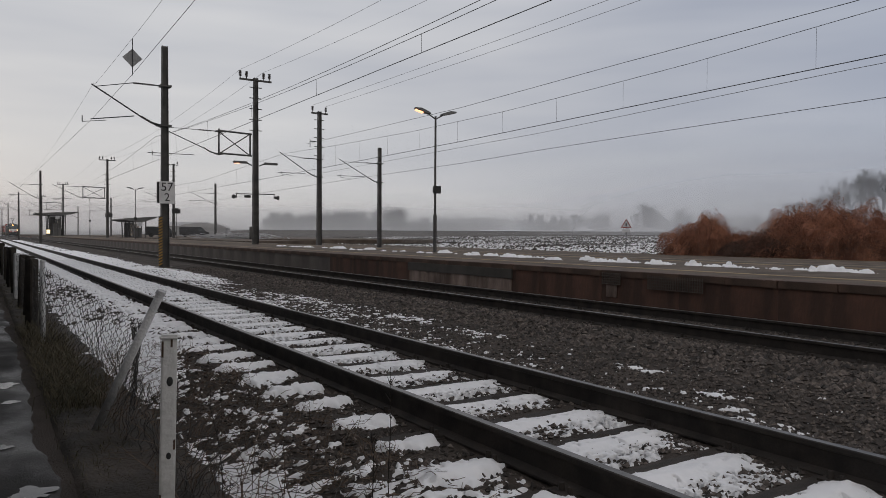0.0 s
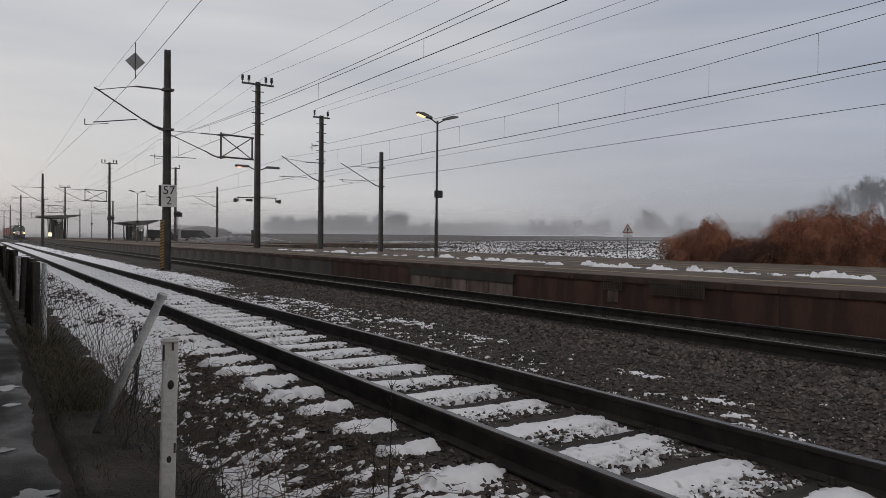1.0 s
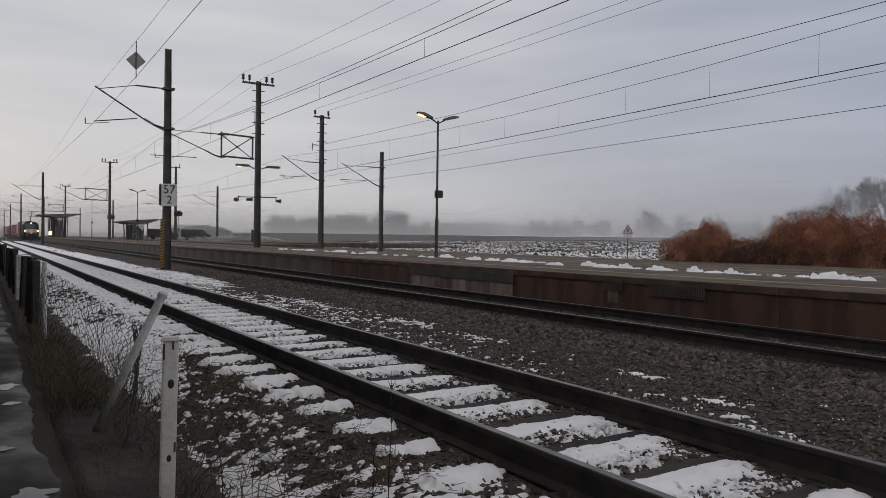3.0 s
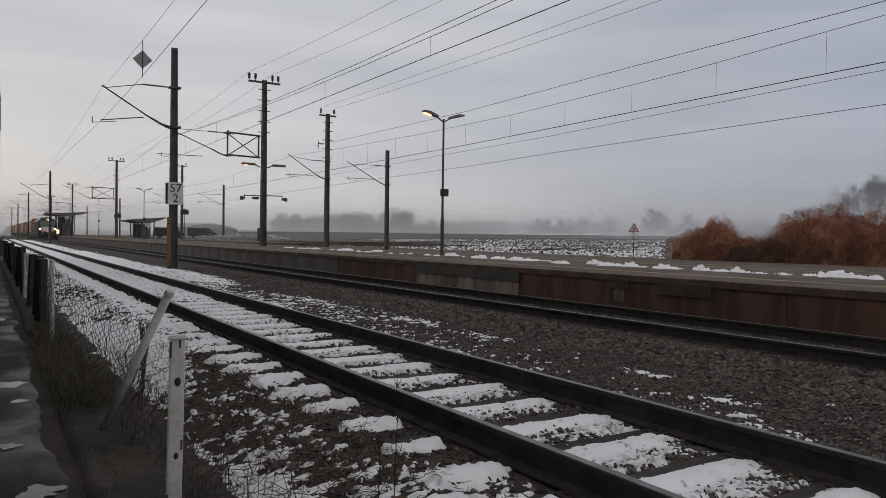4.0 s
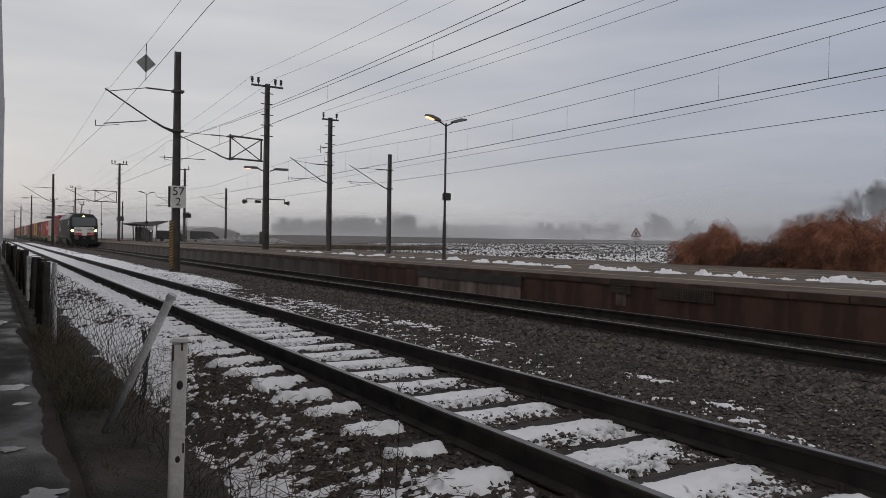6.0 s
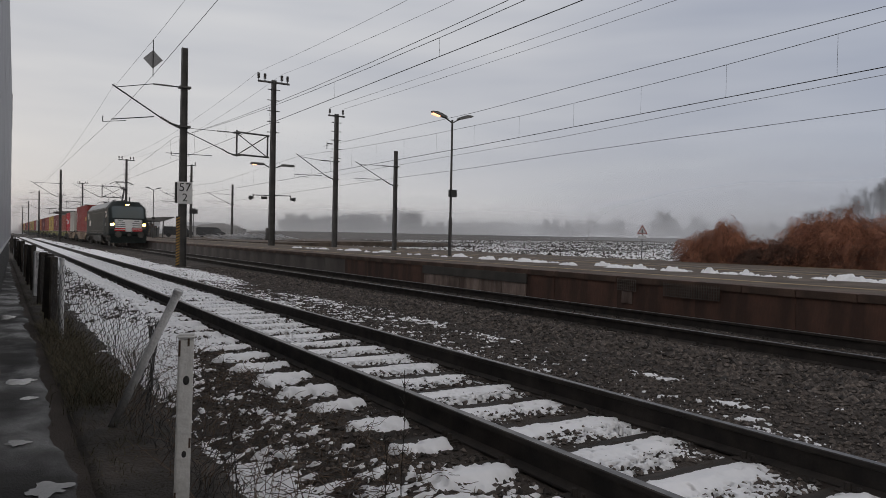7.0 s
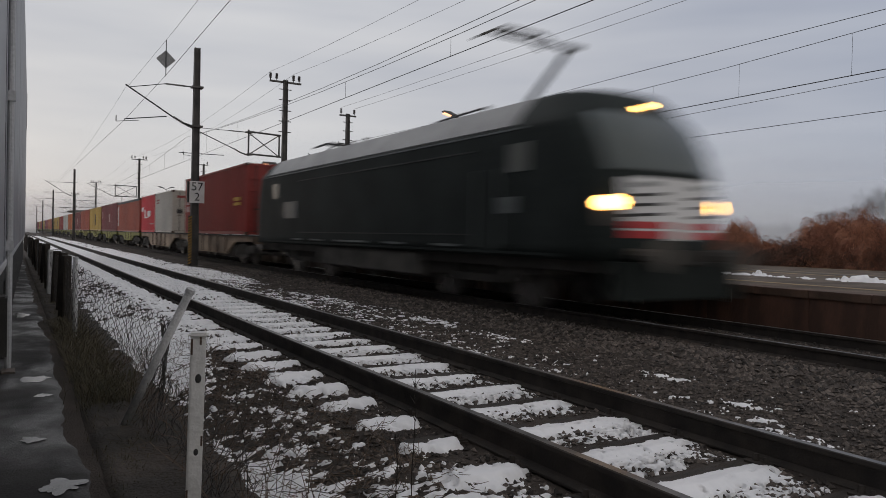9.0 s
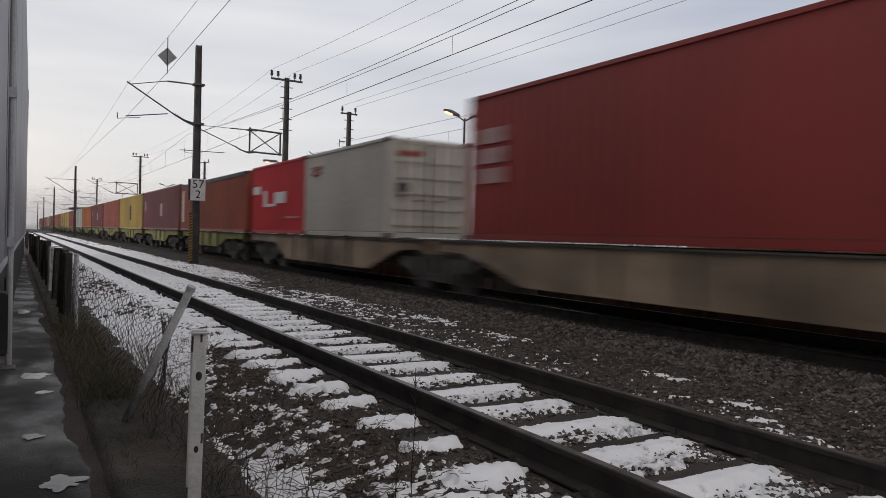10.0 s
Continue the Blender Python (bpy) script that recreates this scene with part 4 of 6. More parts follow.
# ---- the freight train ----
M_LOCO = material("black_loco_paint", (0.024, 0.029, 0.028), (0.038, 0.045, 0.044), 0.7, 0.5, bump=0.03, fine=15, spec=0.04)
M_LOCOROOF = material("grey_loco_roof", (0.24, 0.245, 0.25), (0.36, 0.365, 0.37), 1.2, 0.55, bump=0.05)
M_LOCOUNDER = material("sooty_underframe", (0.058, 0.056, 0.053), (0.125, 0.118, 0.107), 2, 0.85, bump=0.3, spec=0.2)
M_WHEEL = material("wheel_steel", (0.11, 0.105, 0.10), (0.27, 0.257, 0.245), 3, 0.5, 0.5)
M_FRONTWHITE = material("white_front_paint", (0.62, 0.62, 0.62), (0.74, 0.74, 0.74), 2, 0.35, bump=0.03)
M_FRONTRED = material("red_front_paint", (0.42, 0.015, 0.02), (0.55, 0.025, 0.03), 2, 0.35, bump=0.03)
M_WINDSHIELD = glass("windscreen_glass", (0.050, 0.070, 0.073), 0.10, 0.7)
# pale base colour stands in for the sky reflected in the side panes
M_SIDEGLASS = glass("side_glass_sky_pale", (0.17, 0.175, 0.16), 0.12, 0.6)
M_HEADLIGHT = material("headlight_glow", (1, 0.8, 0.5), (1, 0.8, 0.5), 2, 0.3, bump=0, emit=(1.0, 0.47, 0.11), power=15.0)
M_SIDEPALE = material("pale_lettering", (0.11, 0.125, 0.125), (0.18, 0.195, 0.195), 2, 0.5, bump=0)

LL = 19.2                                     # body length


def nose_y(z):
    """How far the middle of the front stands back at each height."""
    if z < 1.5:
        return 0.12
    if z < 2.25:
        return 0.12 + 0.10 * (z - 1.5) / 0.75
    return 0.22 + 1.05 * ((z - 2.25) / 1.65) ** 1.7


def half_w(z):
    if z < 3.3:
        return 1.49
    return 1.49 - 0.46 * ((z - 3.3) / 0.6) ** 1.15


def front_point(u, z, lift=0.0):
    y = nose_y(z) + 0.48 * abs(u) ** 3.6
    return Vector((u * half_w(z), y - lift, z))


def front_patch(u0, u1, z0, z1, lift, nu=14, nz=8, tilt=0.0):
    bm = bmesh.new()
    g = [[bm.verts.new(front_point(u0 + (u1 - u0) * i / nu, z0 + (z1 - z0) * k / nz + tilt * i / nu, lift)) for i in range(nu + 1)] for k in range(nz + 1)]
    for k in range(nz):
        for i in range(nu):
            bm.faces.new((g[k][i], g[k][i + 1], g[k + 1][i + 1], g[k + 1][i]))
    for f in bm.faces:
        f.smooth = True
    return bm


def loco_shell():
    """The whole body: the two shaped ends and the flat sides between, as one skin."""
    bm = bmesh.new()
    zs = [0.95, 1.2, 1.5, 1.75, 2.0, 2.25, 2.5, 2.75, 3.0, 3.2, 3.28, 3.34, 3.45, 3.55, 3.7, 3.8, 3.88]
    us = [-1 + 2 * i / 20 for i in range(21)]
    rows = []
    for z in zs:
        fp = [front_point(u, z) for u in us]
        rp = [Vector((p.x, LL - 0.72 * p.y, z)) for p in fp[::-1]]
        # a second column close behind each corner keeps the long sides flat
        fp = [fp[0] + Vector((0, 0.3, 0))] + fp + [fp[-1] + Vector((0, 0.3, 0))]
        rp = [rp[0] - Vector((0, 0.3, 0))] + rp + [rp[-1] - Vector((0, 0.3, 0))]
        a = [bm.verts.new(p) for p in fp]
        b = [bm.verts.new(p) for p in rp]
        rows.append(a + b)
    n = len(rows[0])
    for r, s in zip(rows, rows[1:]):
        for i in range(n):
            j = (i + 1) % n
            f = bm.faces.new((r[i], r[j], s[j], s[i]))
            f.smooth = True
    bm.faces.new(rows[-1])
    bm.faces.new(rows[0][::-1])
    bmesh.ops.recalc_face_normals(bm, faces=bm.faces[:])
    return bm


def roof_skin(y0, y1):
    """A roof section: a thin plate over the top that bends down at both shoulders."""
    bm = bmesh.new()
    prof = [(-half_w(z) - 0.012, z) for z in (3.36, 3.50, 3.64, 3.78, 3.88)]
    prof = prof + [(0, 3.905)] + [(-x, z) for x, z in prof[::-1]]
    outer = [[bm.verts.new((x, y, z + 0.012)) for x, z in prof] for y in (y0, y1)]
    inner = [[bm.verts.new((x * 0.985, y, z - 0.02)) for x, z in prof] for y in (y0, y1)]
    n = len(prof)
    for i in range(n - 1):
        bm.faces.new((outer[0][i], outer[0][i + 1], outer[1][i + 1], outer[1][i]))
        for e in (0, 1):
            bm.faces.new((outer[e][i], inner[e][i], inner[e][i + 1], outer[e][i + 1]))
    for i in (0, n - 1):
        bm.faces.new((outer[0][i], inner[0][i], inner[1][i], outer[1][i]))
    bmesh.ops.recalc_face_normals(bm, faces=bm.faces[:])
    return bm


def front_disc(u, z, ru, rz, lift, n=24):
    """A rounded lens lying on the curved front."""
    bm = bmesh.new()
    rings = []
    for q, up in ((1.0, 0.0), (0.8, 0.02), (0.4, 0.035)):
        rings.append([bm.verts.new(front_point(u + q * ru * math.cos(2 * math.pi * i / n), z + q * rz * math.sin(2 * math.pi * i / n), lift + up)) for i in range(n)])
    for a, b in zip(rings, rings[1:]):
        for i in range(n):
            bm.faces.new((a[i], a[(i + 1) % n], b[(i + 1) % n], b[i])).smooth = True
    bm.faces.new(rings[-1])
    return bm


def bogie(parent, y, r, axles, width, mat, name="bogie"):
    bg = thing(name, "", "")
    bg.parent = parent
    bg.matrix_basis = pose(0, y, 0)
    half = axles[-1] + r + 0.25
    for s in (-1, 1):
        poly = [(-half, r + 0.05), (-half, r + 0.28), (-half * 0.4, r + 0.30), (-half * 0.3, r - 0.06), (half * 0.3, r - 0.06), (half * 0.4, r + 0.30), (half, r + 0.28), (half, r + 0.05), (half * 0.55, r - 0.05), (half * 0.4, r - 0.22), (-half * 0.4, r - 0.22), (-half * 0.55, r - 0.05)]
        bm = prism(poly, "x", s * width - 0.07, s * width + 0.07)
        part("side_frame", bm, mat, bg)
        for a in axles:
            bm = cube(s * width - 0.12 if s < 0 else s * width - 0.08, s * width + 0.08 if s < 0 else s * width + 0.12, a - 0.18, a + 0.18, r - 0.16, r + 0.2, 0.03)
            part("axle_box", bm, mat, bg)
        for dy in (-0.28, 0.28):
            part("coil_spring", bar((s * (width + 0.02), dy, r - 0.08), (s * (width + 0.02), dy, r + 0.38), 0.11, 0.10, 10), mat, bg)
    return bg


def wheelset(parent, y, r):
    bm = bmesh.new()
    tube(bm, (-1.0, 0, 0), (1.0, 0, 0), 0.09, None, 8)
    for s in (-1, 1):
        x = s * 0.754
        tube(bm, (x - 0.065, 0, 0), (x + 0.065, 0, 0), r, None, 28)
        tube(bm, (x + s * 0.065, 0, 0), (x + s * 0.09, 0, 0), r * 0.8, r * 0.35, 20)
        tube(bm, (x - s * 0.065, 0, 0), (x - s * 0.095, 0, 0), r + 0.028, None, 28)
        for i in range(5):
            a = 2 * math.pi * i / 5
            box(bm, x + s * 0.07 - 0.02, x + s * 0.07 + 0.02, -0.05, 0.05, r * 0.4, r * 0.85, Matrix.Rotation(a, 4, "X"))
    w = part("wheelset", bm, M_WHEEL, parent)
    w.matrix_basis = pose(0, y, r)
    return w


def locomotive():
    t = thing("locomotive", "black electric locomotive with white and red front, headlights glowing", "locomotive")
    part("body", loco_shell(), M_LOCO, t)
    # front dress
    part("front_panel", front_patch(-0.71, 0.71, 1.60, 2.32, 0.012), M_FRONTWHITE, t, "white front panel")
    part("front_centre", front_patch(-0.16, 0.16, 1.30, 1.60, 0.014, 4, 4), M_FRONTWHITE, t, "white front panel")
    for s in (-1, 1):
        for k, (z0, z1, m) in enumerate(((1.49, 1.60, M_FRONTRED), (1.33, 1.45, M_FRONTRED))):
            part("front_stripe", front_patch(min(s * 0.17, s * 0.72), max(s * 0.17, s * 0.72), z0, z1, 0.014, 8, 2), m, t, "red stripe")
        part("front_stripe", front_patch(min(s * 0.17, s * 0.72), max(s * 0.17, s * 0.72), 1.45, 1.485, 0.013, 8, 1), M_FRONTWHITE, t, "white stripe")
        for z in (1.66, 1.82, 1.98):
            part("grille_slot", front_patch(min(s * 0.20, s * 0.71), max(s * 0.20, s * 0.71), z, z + 0.05, 0.018, 8, 1, 0.05 * -s if s < 0 else 0.05), M_BLACK, t, "black slot")
        part("marker_plate", front_patch(min(s * 0.30, s * 0.56), max(s * 0.30, s * 0.56), 2.16, 2.24, 0.018, 4, 1), M_SIDEPALE, t, "grey lettering bar")
        bm = front_disc(s * 0.84, 1.89, 0.094, 0.125, 0.02)
        part("headlight", bm, M_HEADLIGHT, t, "glowing warm headlight")
        part("lamp_surround", front_patch(min(s * 0.73, s * 0.945), max(s * 0.73, s * 0.945), 1.52, 2.0, 0.010, 6, 4), M_LOCOUNDER, t)
        bm = bmesh.new()
        tube(bm, (s * 0.875, -0.42, 1.06), (s * 0.875, -0.37, 1.06), 0.26, None, 14)
        tube(bm, (s * 0.875, -0.37, 1.06), (s * 0.875, 0.2, 1.06), 0.11, None, 10)
        part("buffer", bm, M_LOCOUNDER, t)
    part("windscreen", front_patch(-0.84, 0.84, 2.44, 3.46, 0.012, 18, 10), M_WINDSHIELD, t, "dark reflecting windscreen")
    part("top_light", front_patch(-0.10, 0.10, 3.56, 3.65, 0.03, 6, 3), M_HEADLIGHT, t, "glowing top headlight")
    bm = prism([(-1.38, 0.35), (1.38, 0.35), (1.42, 0.95), (-1.42, 0.95)], "y", 0.05, 0.25)
    part("snow_plough", bm, M_LOCO, t)
    part("coupler", cube(-0.12, 0.12, -0.35, 0.1, 0.9, 1.15, 0.03), M_LOCOUNDER, t)
    # sides
    for s in (-1, 1):
        x = s * 1.495
        for y0 in (2.25, LL - 2.85):
            part("cab_window", cube(min(x, x + s * 0.012), max(x, x + s * 0.012), y0, y0 + 0.56, 2.50, 3.02, 0.005), M_SIDEGLASS, t, "side cab window")
            if y0 > 5:
                continue
            part("door", cube(min(x, x + s * 0.012), max(x, x + s * 0.012), y0 + 0.9, y0 + 1.5, 1.05, 3.0, 0.005), M_LOCO, t)
            bm = bmesh.new()
            for dy in (0.82, 1.58):
                tube(bm, (x + s * 0.06, y0 + dy, 1.1), (x + s * 0.06, y0 + dy, 2.6), 0.016)
            part("handrail", bm, M_SIDEPALE, t, "pale steel handrail")
        part("side_plate", cube(min(x, x + s * 0.008), max(x, x + s * 0.008), 2.6, 3.15, 1.75, 2.05), M_SIDEPALE, t, "pale lettering bar")
        part("side_plate", cube(min(x, x + s * 0.008), max(x, x + s * 0.008), LL - 4.7, LL - 3.5, 1.8, 2.35), M_SIDEGLASS, t, "pale lettering bar")
        for y0, y1 in ((4.6, 5.6), (7.0, 8.0), (9.0, 11.2), (12.2, 13.2), (14.0, 14.8)):
            part("side_marking", cube(min(x, x + s * 0.008), max(x, x + s * 0.008), y0, y1, 1.10, 1.15), M_SIDEPALE, t, "thin pale line")
        part("skirt", cube(s * 1.40 - 0.04, s * 1.40 + 0.04, 6.2, 12.4, 0.42, 0.95, 0.02), M_LOCOUNDER, t)
        for z in (1.33, 2.98):
            part("panel_seam", cube(min(x, x + s * 0.008), max(x, x + s * 0.008), 4.1, LL - 4.9, z, z + 0.03), M_BLACK, t)
        part("roof_gutter", cube(s * 1.495 - 0.008, s * 1.495 + 0.008, 2.4, LL - 1.6, 3.27, 3.30), M_SIDEPALE, t, "thin pale gutter along the roof")
        part("sill_rail", cube(min(x, x + s * 0.02), max(x, x + s * 0.02), 1.4, LL - 1.4, 1.0, 1.05), M_LOCO, t)
    part("transformer", cube(-1.25, 1.25, 6.4, 12.2, 0.35, 0.96, 0.05), M_LOCOUNDER, t)
    part("underframe", cube(-1.30, 1.30, 0.6, LL - 0.6, 0.75, 1.0, 0.02), M_LOCOUNDER, t)
    # roof gear
    for y0, y1 in ((2.7, 5.4), (5.43, 9.4), (9.43, 12.2), (12.23, 14.6), (14.63, LL - 1.7)):
        part("roof_section", roof_skin(y0, y1), M_LOCOROOF, t, "grey roof section")
    for y0, y1 in ((3.6, 4.6), (7.6, 8.4), (9.8, 10.6), (11.8, 12.3)):
        part("roof_hatch", cube(-0.85, 0.85, y0, y1, 3.87, 3.95, 0.02), M_LOCOUNDER, t)
    for y in (5.2, 6.3, 11.5, 12.4, 13.2):
        for x in (-0.45, 0.35):
            bm = bmesh.new()
            insulator(bm, (x, y, 3.86), (x, y, 4.18), 0.07, 4)
            part("roof_insulator", bm, M_INSUL, t)
    bm = bmesh.new()
    tube(bm, (-0.45, 5.2, 4.16), (-0.45, 7.4, 4.10), 0.025)
    tube(bm, (-0.45, 7.4, 4.10), (-0.45, 7.4, 3.88), 0.025)
    part("roof_busbar", bm, M_ARM, t)
    # raised collector: frame, lower arm, upper arm and head
    pg = thing("pantograph", "", "")
    pg.parent = t
    bm = bmesh.new()
    for s in (-1, 1):
        tube(bm, (s * 0.5, 3.3, 3.98), (s * 0.5, 4.9, 3.98), 0.035)
        tube(bm, (s * 0.5, 3.4, 3.86), (s * 0.5, 3.4, 3.98), 0.05)
        tube(bm, (s * 0.5, 4.8, 3.86), (s * 0.5, 4.8, 3.98), 0.05)
    for y in (3.3, 4.1, 4.9):
        tube(bm, (-0.5, y, 3.98), (0.5, y, 3.98), 0.035)
    part("base_frame", bm, M_ARM, pg)
    part("lower_arm", bar((0, 4.5, 4.0), (0, 2.95, 5.05), 0.075, 0.06), M_ARM, pg)
    bm = bmesh.new()
    tube(bm, (-0.12, 2.95, 5.05), (-0.35, 4.75, 5.66), 0.035)
    tube(bm, (0.12, 2.95, 5.05), (0.35, 4.75, 5.66), 0.035)
    tube(bm, (-0.25, 2.95, 5.05), (0.25, 2.95, 5.05), 0.06)
    part("upper_arm", bm, M_ARM, pg)
    for y in (4.55, 4.95):
        part("collector_strip", bar((-0.55, y, 5.76), (0.55, y, 5.76), 0.04), M_MAST, pg)
        for s in (-1, 1):
            part("horn", bar((s * 0.54, y, 5.765), (s * 0.95, y, 5.56), 0.03), M_MAST, pg)
    for s in (-1, 1):
        part("head_link", bar((s * 0.4, 4.55, 5.72), (s * 0.4, 4.95, 5.72), 0.03), M_MAST, pg)
        part("head_post", bar((s * 0.35, 4.75, 5.64), (s * 0.35, 4.75, 5.74), 0.03), M_MAST, pg)
    # folded collector
    fc = thing("folded_pantograph", "", "")
    fc.parent = t
    y0 = LL - 5.0
    for s in (-1, 1):
        part("frame_rail", bar((s * 0.5, y0, 3.98), (s * 0.5, y0 + 1.6, 3.98), 0.035), M_ARM, fc)
        for dy in (0.1, 1.5):
            part("frame_foot", bar((s * 0.5, y0 + dy, 3.86), (s * 0.5, y0 + dy, 3.98), 0.05), M_ARM, fc)
        part("upper_arm", bar((s * 0.3, y0 + 0.2, 4.22), (0, y0 + 1.9, 4.12), 0.035), M_ARM, fc)
    part("lower_arm", bar((0, y0 + 0.1, 4.02), (0, y0 + 1.9, 4.12), 0.06), M_ARM, fc)
    for y in (y0 - 0.1, y0 + 0.3):
        part("collector_strip", bar((-0.6, y, 4.26), (0.6, y, 4.26), 0.035), M_ARM, fc)
        for s in (-1, 1):
            part("horn", bar((s * 0.59, y, 4.265), (s * 0.95, y, 4.10), 0.03), M_ARM, fc)
    for y in (y0, y0 + 1.6):
        part("frame_bar", bar((-0.5, y, 3.98), (0.5, y, 3.98), 0.035), M_ARM, fc)
    wheels = []
    for y in (4.5, LL - 4.5):
        bg = bogie(t, y, 0.62, (-1.5, 1.5), 1.05, M_LOCOUNDER)
        for a in (-1.5, 1.5):
            wheels.append(wheelset(bg, a, 0.62))
    return t, wheels


def container_paint(name, c, dirt=0.55):
    d = tuple(v * dirt for v in c)
    return material(name, d, c, 0.8, 0.55, bump=0.06, fine=22, stretch=(1, 0.7, 0.35), spread=0.06)


PAINT = {
    "red": container_paint("container_red", (0.30, 0.037, 0.030), 0.76),
    "bright red": container_paint("container_bright_red", (0.58, 0.028, 0.042), 0.78),
    "grey": container_paint("container_grey", (0.56, 0.53, 0.47), 0.78),
    "rust red": container_paint("container_rust_red", (0.36, 0.078, 0.046), 0.75),
    "maroon": container_paint("container_maroon", (0.19, 0.036, 0.040), 0.74),
    "yellow": container_paint("container_yellow", (0.52, 0.34, 0.07), 0.74),
    "orange": container_paint("container_orange", (0.48, 0.13, 0.035), 0.7),
    "white": container_paint("container_white", (0.55, 0.54, 0.50), 0.75),
}
M_TARP = material("dark_tarpaulin", (0.018, 0.022, 0.030), (0.045, 0.05, 0.06), 1.5, 0.6, bump=0.3, fine=8)
M_RUST = material("rust_streaks", (0.05, 0.03, 0.022), (0.10, 0.065, 0.045), 3, 0.8)


def corrugated(length, z0, z1, x, s, pitch=0.28, depth=0.035):
    """A pressed side wall facing s (-1 or 1) in x."""
    bm = bmesh.new()
    ys, k = [], 0
    y = 0.14
    prof = ((0.0, 0), (0.07, 0), (0.14, 1), (0.21, 1))
    cols = [(0.06, 0.0)]
    while y < length - 0.34:
        for d, u in prof:
            cols.append((y + d, u * depth))
        y += pitch
    cols.append((length - 0.06, 0.0))
    low = [bm.verts.new((x - s * d, yy, z0)) for yy, d in cols]
    top = [bm.verts.new((x - s * d, yy, z1)) for yy, d in cols]
    for i in range(len(cols) - 1):
        f = (low[i], low[i + 1], top[i + 1], top[i])
        bm.faces.new(f if s > 0 else f[::-1])
    return bm


def container(length, height, colour, label, mark=None, tarp=False, door_mark=None):
    """A shipping container; its front end lies at y = 0, its floor at z = 0."""
    m = PAINT[colour]
    t = thing("shipping_container", label, "shipping container", group="containers on the train")
    w, h = 1.219, height
    for s in (-1, 1):
        part("side_wall", corrugated(length, 0.12, h - 0.08, s * (w - 0.02), s), m, t)
    part("roof", cube(-w + 0.03, w - 0.03, 0.03, length - 0.03, h - 0.05, h - 0.015), M_TARP if tarp else m, t)
    part("floor", cube(-w + 0.03, w - 0.03, 0.03, length - 0.03, 0.08, 0.16), M_RUST, t)
    part("rear_wall", cube(-w + 0.05, w - 0.05, length - 0.07, length - 0.04, 0.14, h - 0.1), m, t)
    for s in (-1, 1):
        part("bottom_rail", cube(s * w - 0.05 if s > 0 else -w, w if s > 0 else -w + 0.05, 0.15, length - 0.15, 0.02, 0.14, 0.006), m, t)
        part("top_rail", cube(s * w - 0.05 if s > 0 else -w, w if s > 0 else -w + 0.05, 0.15, length - 0.15, h - 0.10, h - 0.02, 0.006), m, t)
        for y in (0, length - 0.12):
            part("corner_post", cube(w - 0.14 if s > 0 else -w, w if s > 0 else -w + 0.14, y, y + 0.12, 0.12, h - 0.12, 0.01), m, t)
            for z in (0, h - 0.12):
                part("corner_casting", cube(w - 0.16 if s > 0 else -w - 0.003, w + 0.003 if s > 0 else -w + 0.16, y - 0.003 if y == 0 else y - 0.06, y + 0.18 if y == 0 else y + 0.123, z, z + 0.12, 0.012), M_RUST, t, "worn steel corner casting")
        # the doors face the locomotive
        d = part("door", cube(0.01 if s > 0 else -w + 0.14, w - 0.14 if s > 0 else -0.01, 0.03, 0.07, 0.14, h - 0.13, 0.01), m, t)
        bm = bmesh.new()
        for i in range(5):
            z = 0.32 + i * (h - 0.7) / 4.6
            box(bm, 0.06 if s > 0 else -w + 0.18, w - 0.18 if s > 0 else -0.06, -0.012, 0.03, z, z + 0.13)
        part("door_rib", bm, m, d)
        part("gasket", cube(0.002 if s > 0 else -0.03, 0.03 if s > 0 else -0.002, 0.0, 0.03, 0.14, h - 0.13), M_BLACK, d, "black rubber gasket")
        for dx, dz in ((0.3, 0.95), (0.8, 1.05)):
            part("lock_handle", cube(s * dx - 0.10, s * dx + 0.10, -0.045, -0.015, dz, dz + 0.05, 0.006), M_RUST, d, "rusty lock handle")
        for dx in (0.3, 0.8):
            part("locking_bar", bar((s * dx, -0.005, 0.1), (s * dx, -0.005, h - 0.1), 0.02), M_ARM, d, "steel locking bar")
    part("header", cube(-w + 0.14, w - 0.14, 0.0, 0.10, h - 0.13, h - 0.02, 0.006), m, t)
    part("sill", cube(-w + 0.14, w - 0.14, 0.0, 0.10, 0.02, 0.14, 0.006), m, t)
    if tarp:
        part("tarpaulin", prism([(-w - 0.01, h - 0.16), (w + 0.01, h - 0.16), (w + 0.01, h), (0.6, h + 0.07), (-0.6, h + 0.07), (-w - 0.01, h)], "y", 0.1, length - 0.1), M_TARP, t, "dark blue tarpaulin cover")
    for kind, y0, y1, z0, z1 in mark or ():
        mm = {"w": M_WHITE, "p": M_PALEMARK, "b": M_BLACK, "y": M_YELMARK, "r": M_RED}[kind]
        part("marking", cube(-w - 0.006, -w + 0.03, y0, y1, z0, z1), mm, t, "plain printed lettering bar")
    for kind, x0, x1, z0, z1 in door_mark or ():
        mm = {"w": M_WHITE, "b": M_BLACK, "r": M_RED}[kind]
        part("door_marking", cube(x0, x1, -0.017, -0.0125, z0, z1), mm, t, "plain printed lettering bar")
    return t


M_PALEMARK = material("faded_marking", (0.36, 0.20, 0.19), (0.48, 0.32, 0.30), 4, 0.6, bump=0)
M_YELMARK = material("yellow_marking", (0.5, 0.28, 0.04), (0.6, 0.36, 0.06), 4, 0.6, bump=0)
M_WAGON = material("dusty_wagon_frame", (0.16, 0.115, 0.080), (0.42, 0.315, 0.22), 0.9, 0.8, bump=0.3, fine=14, stretch=(1, 0.8, 1))
M_WAGONGREEN = material("lime_wagon_frame", (0.15, 0.15, 0.035), (0.30, 0.30, 0.07), 1.1, 0.7, bump=0.2, fine=14)
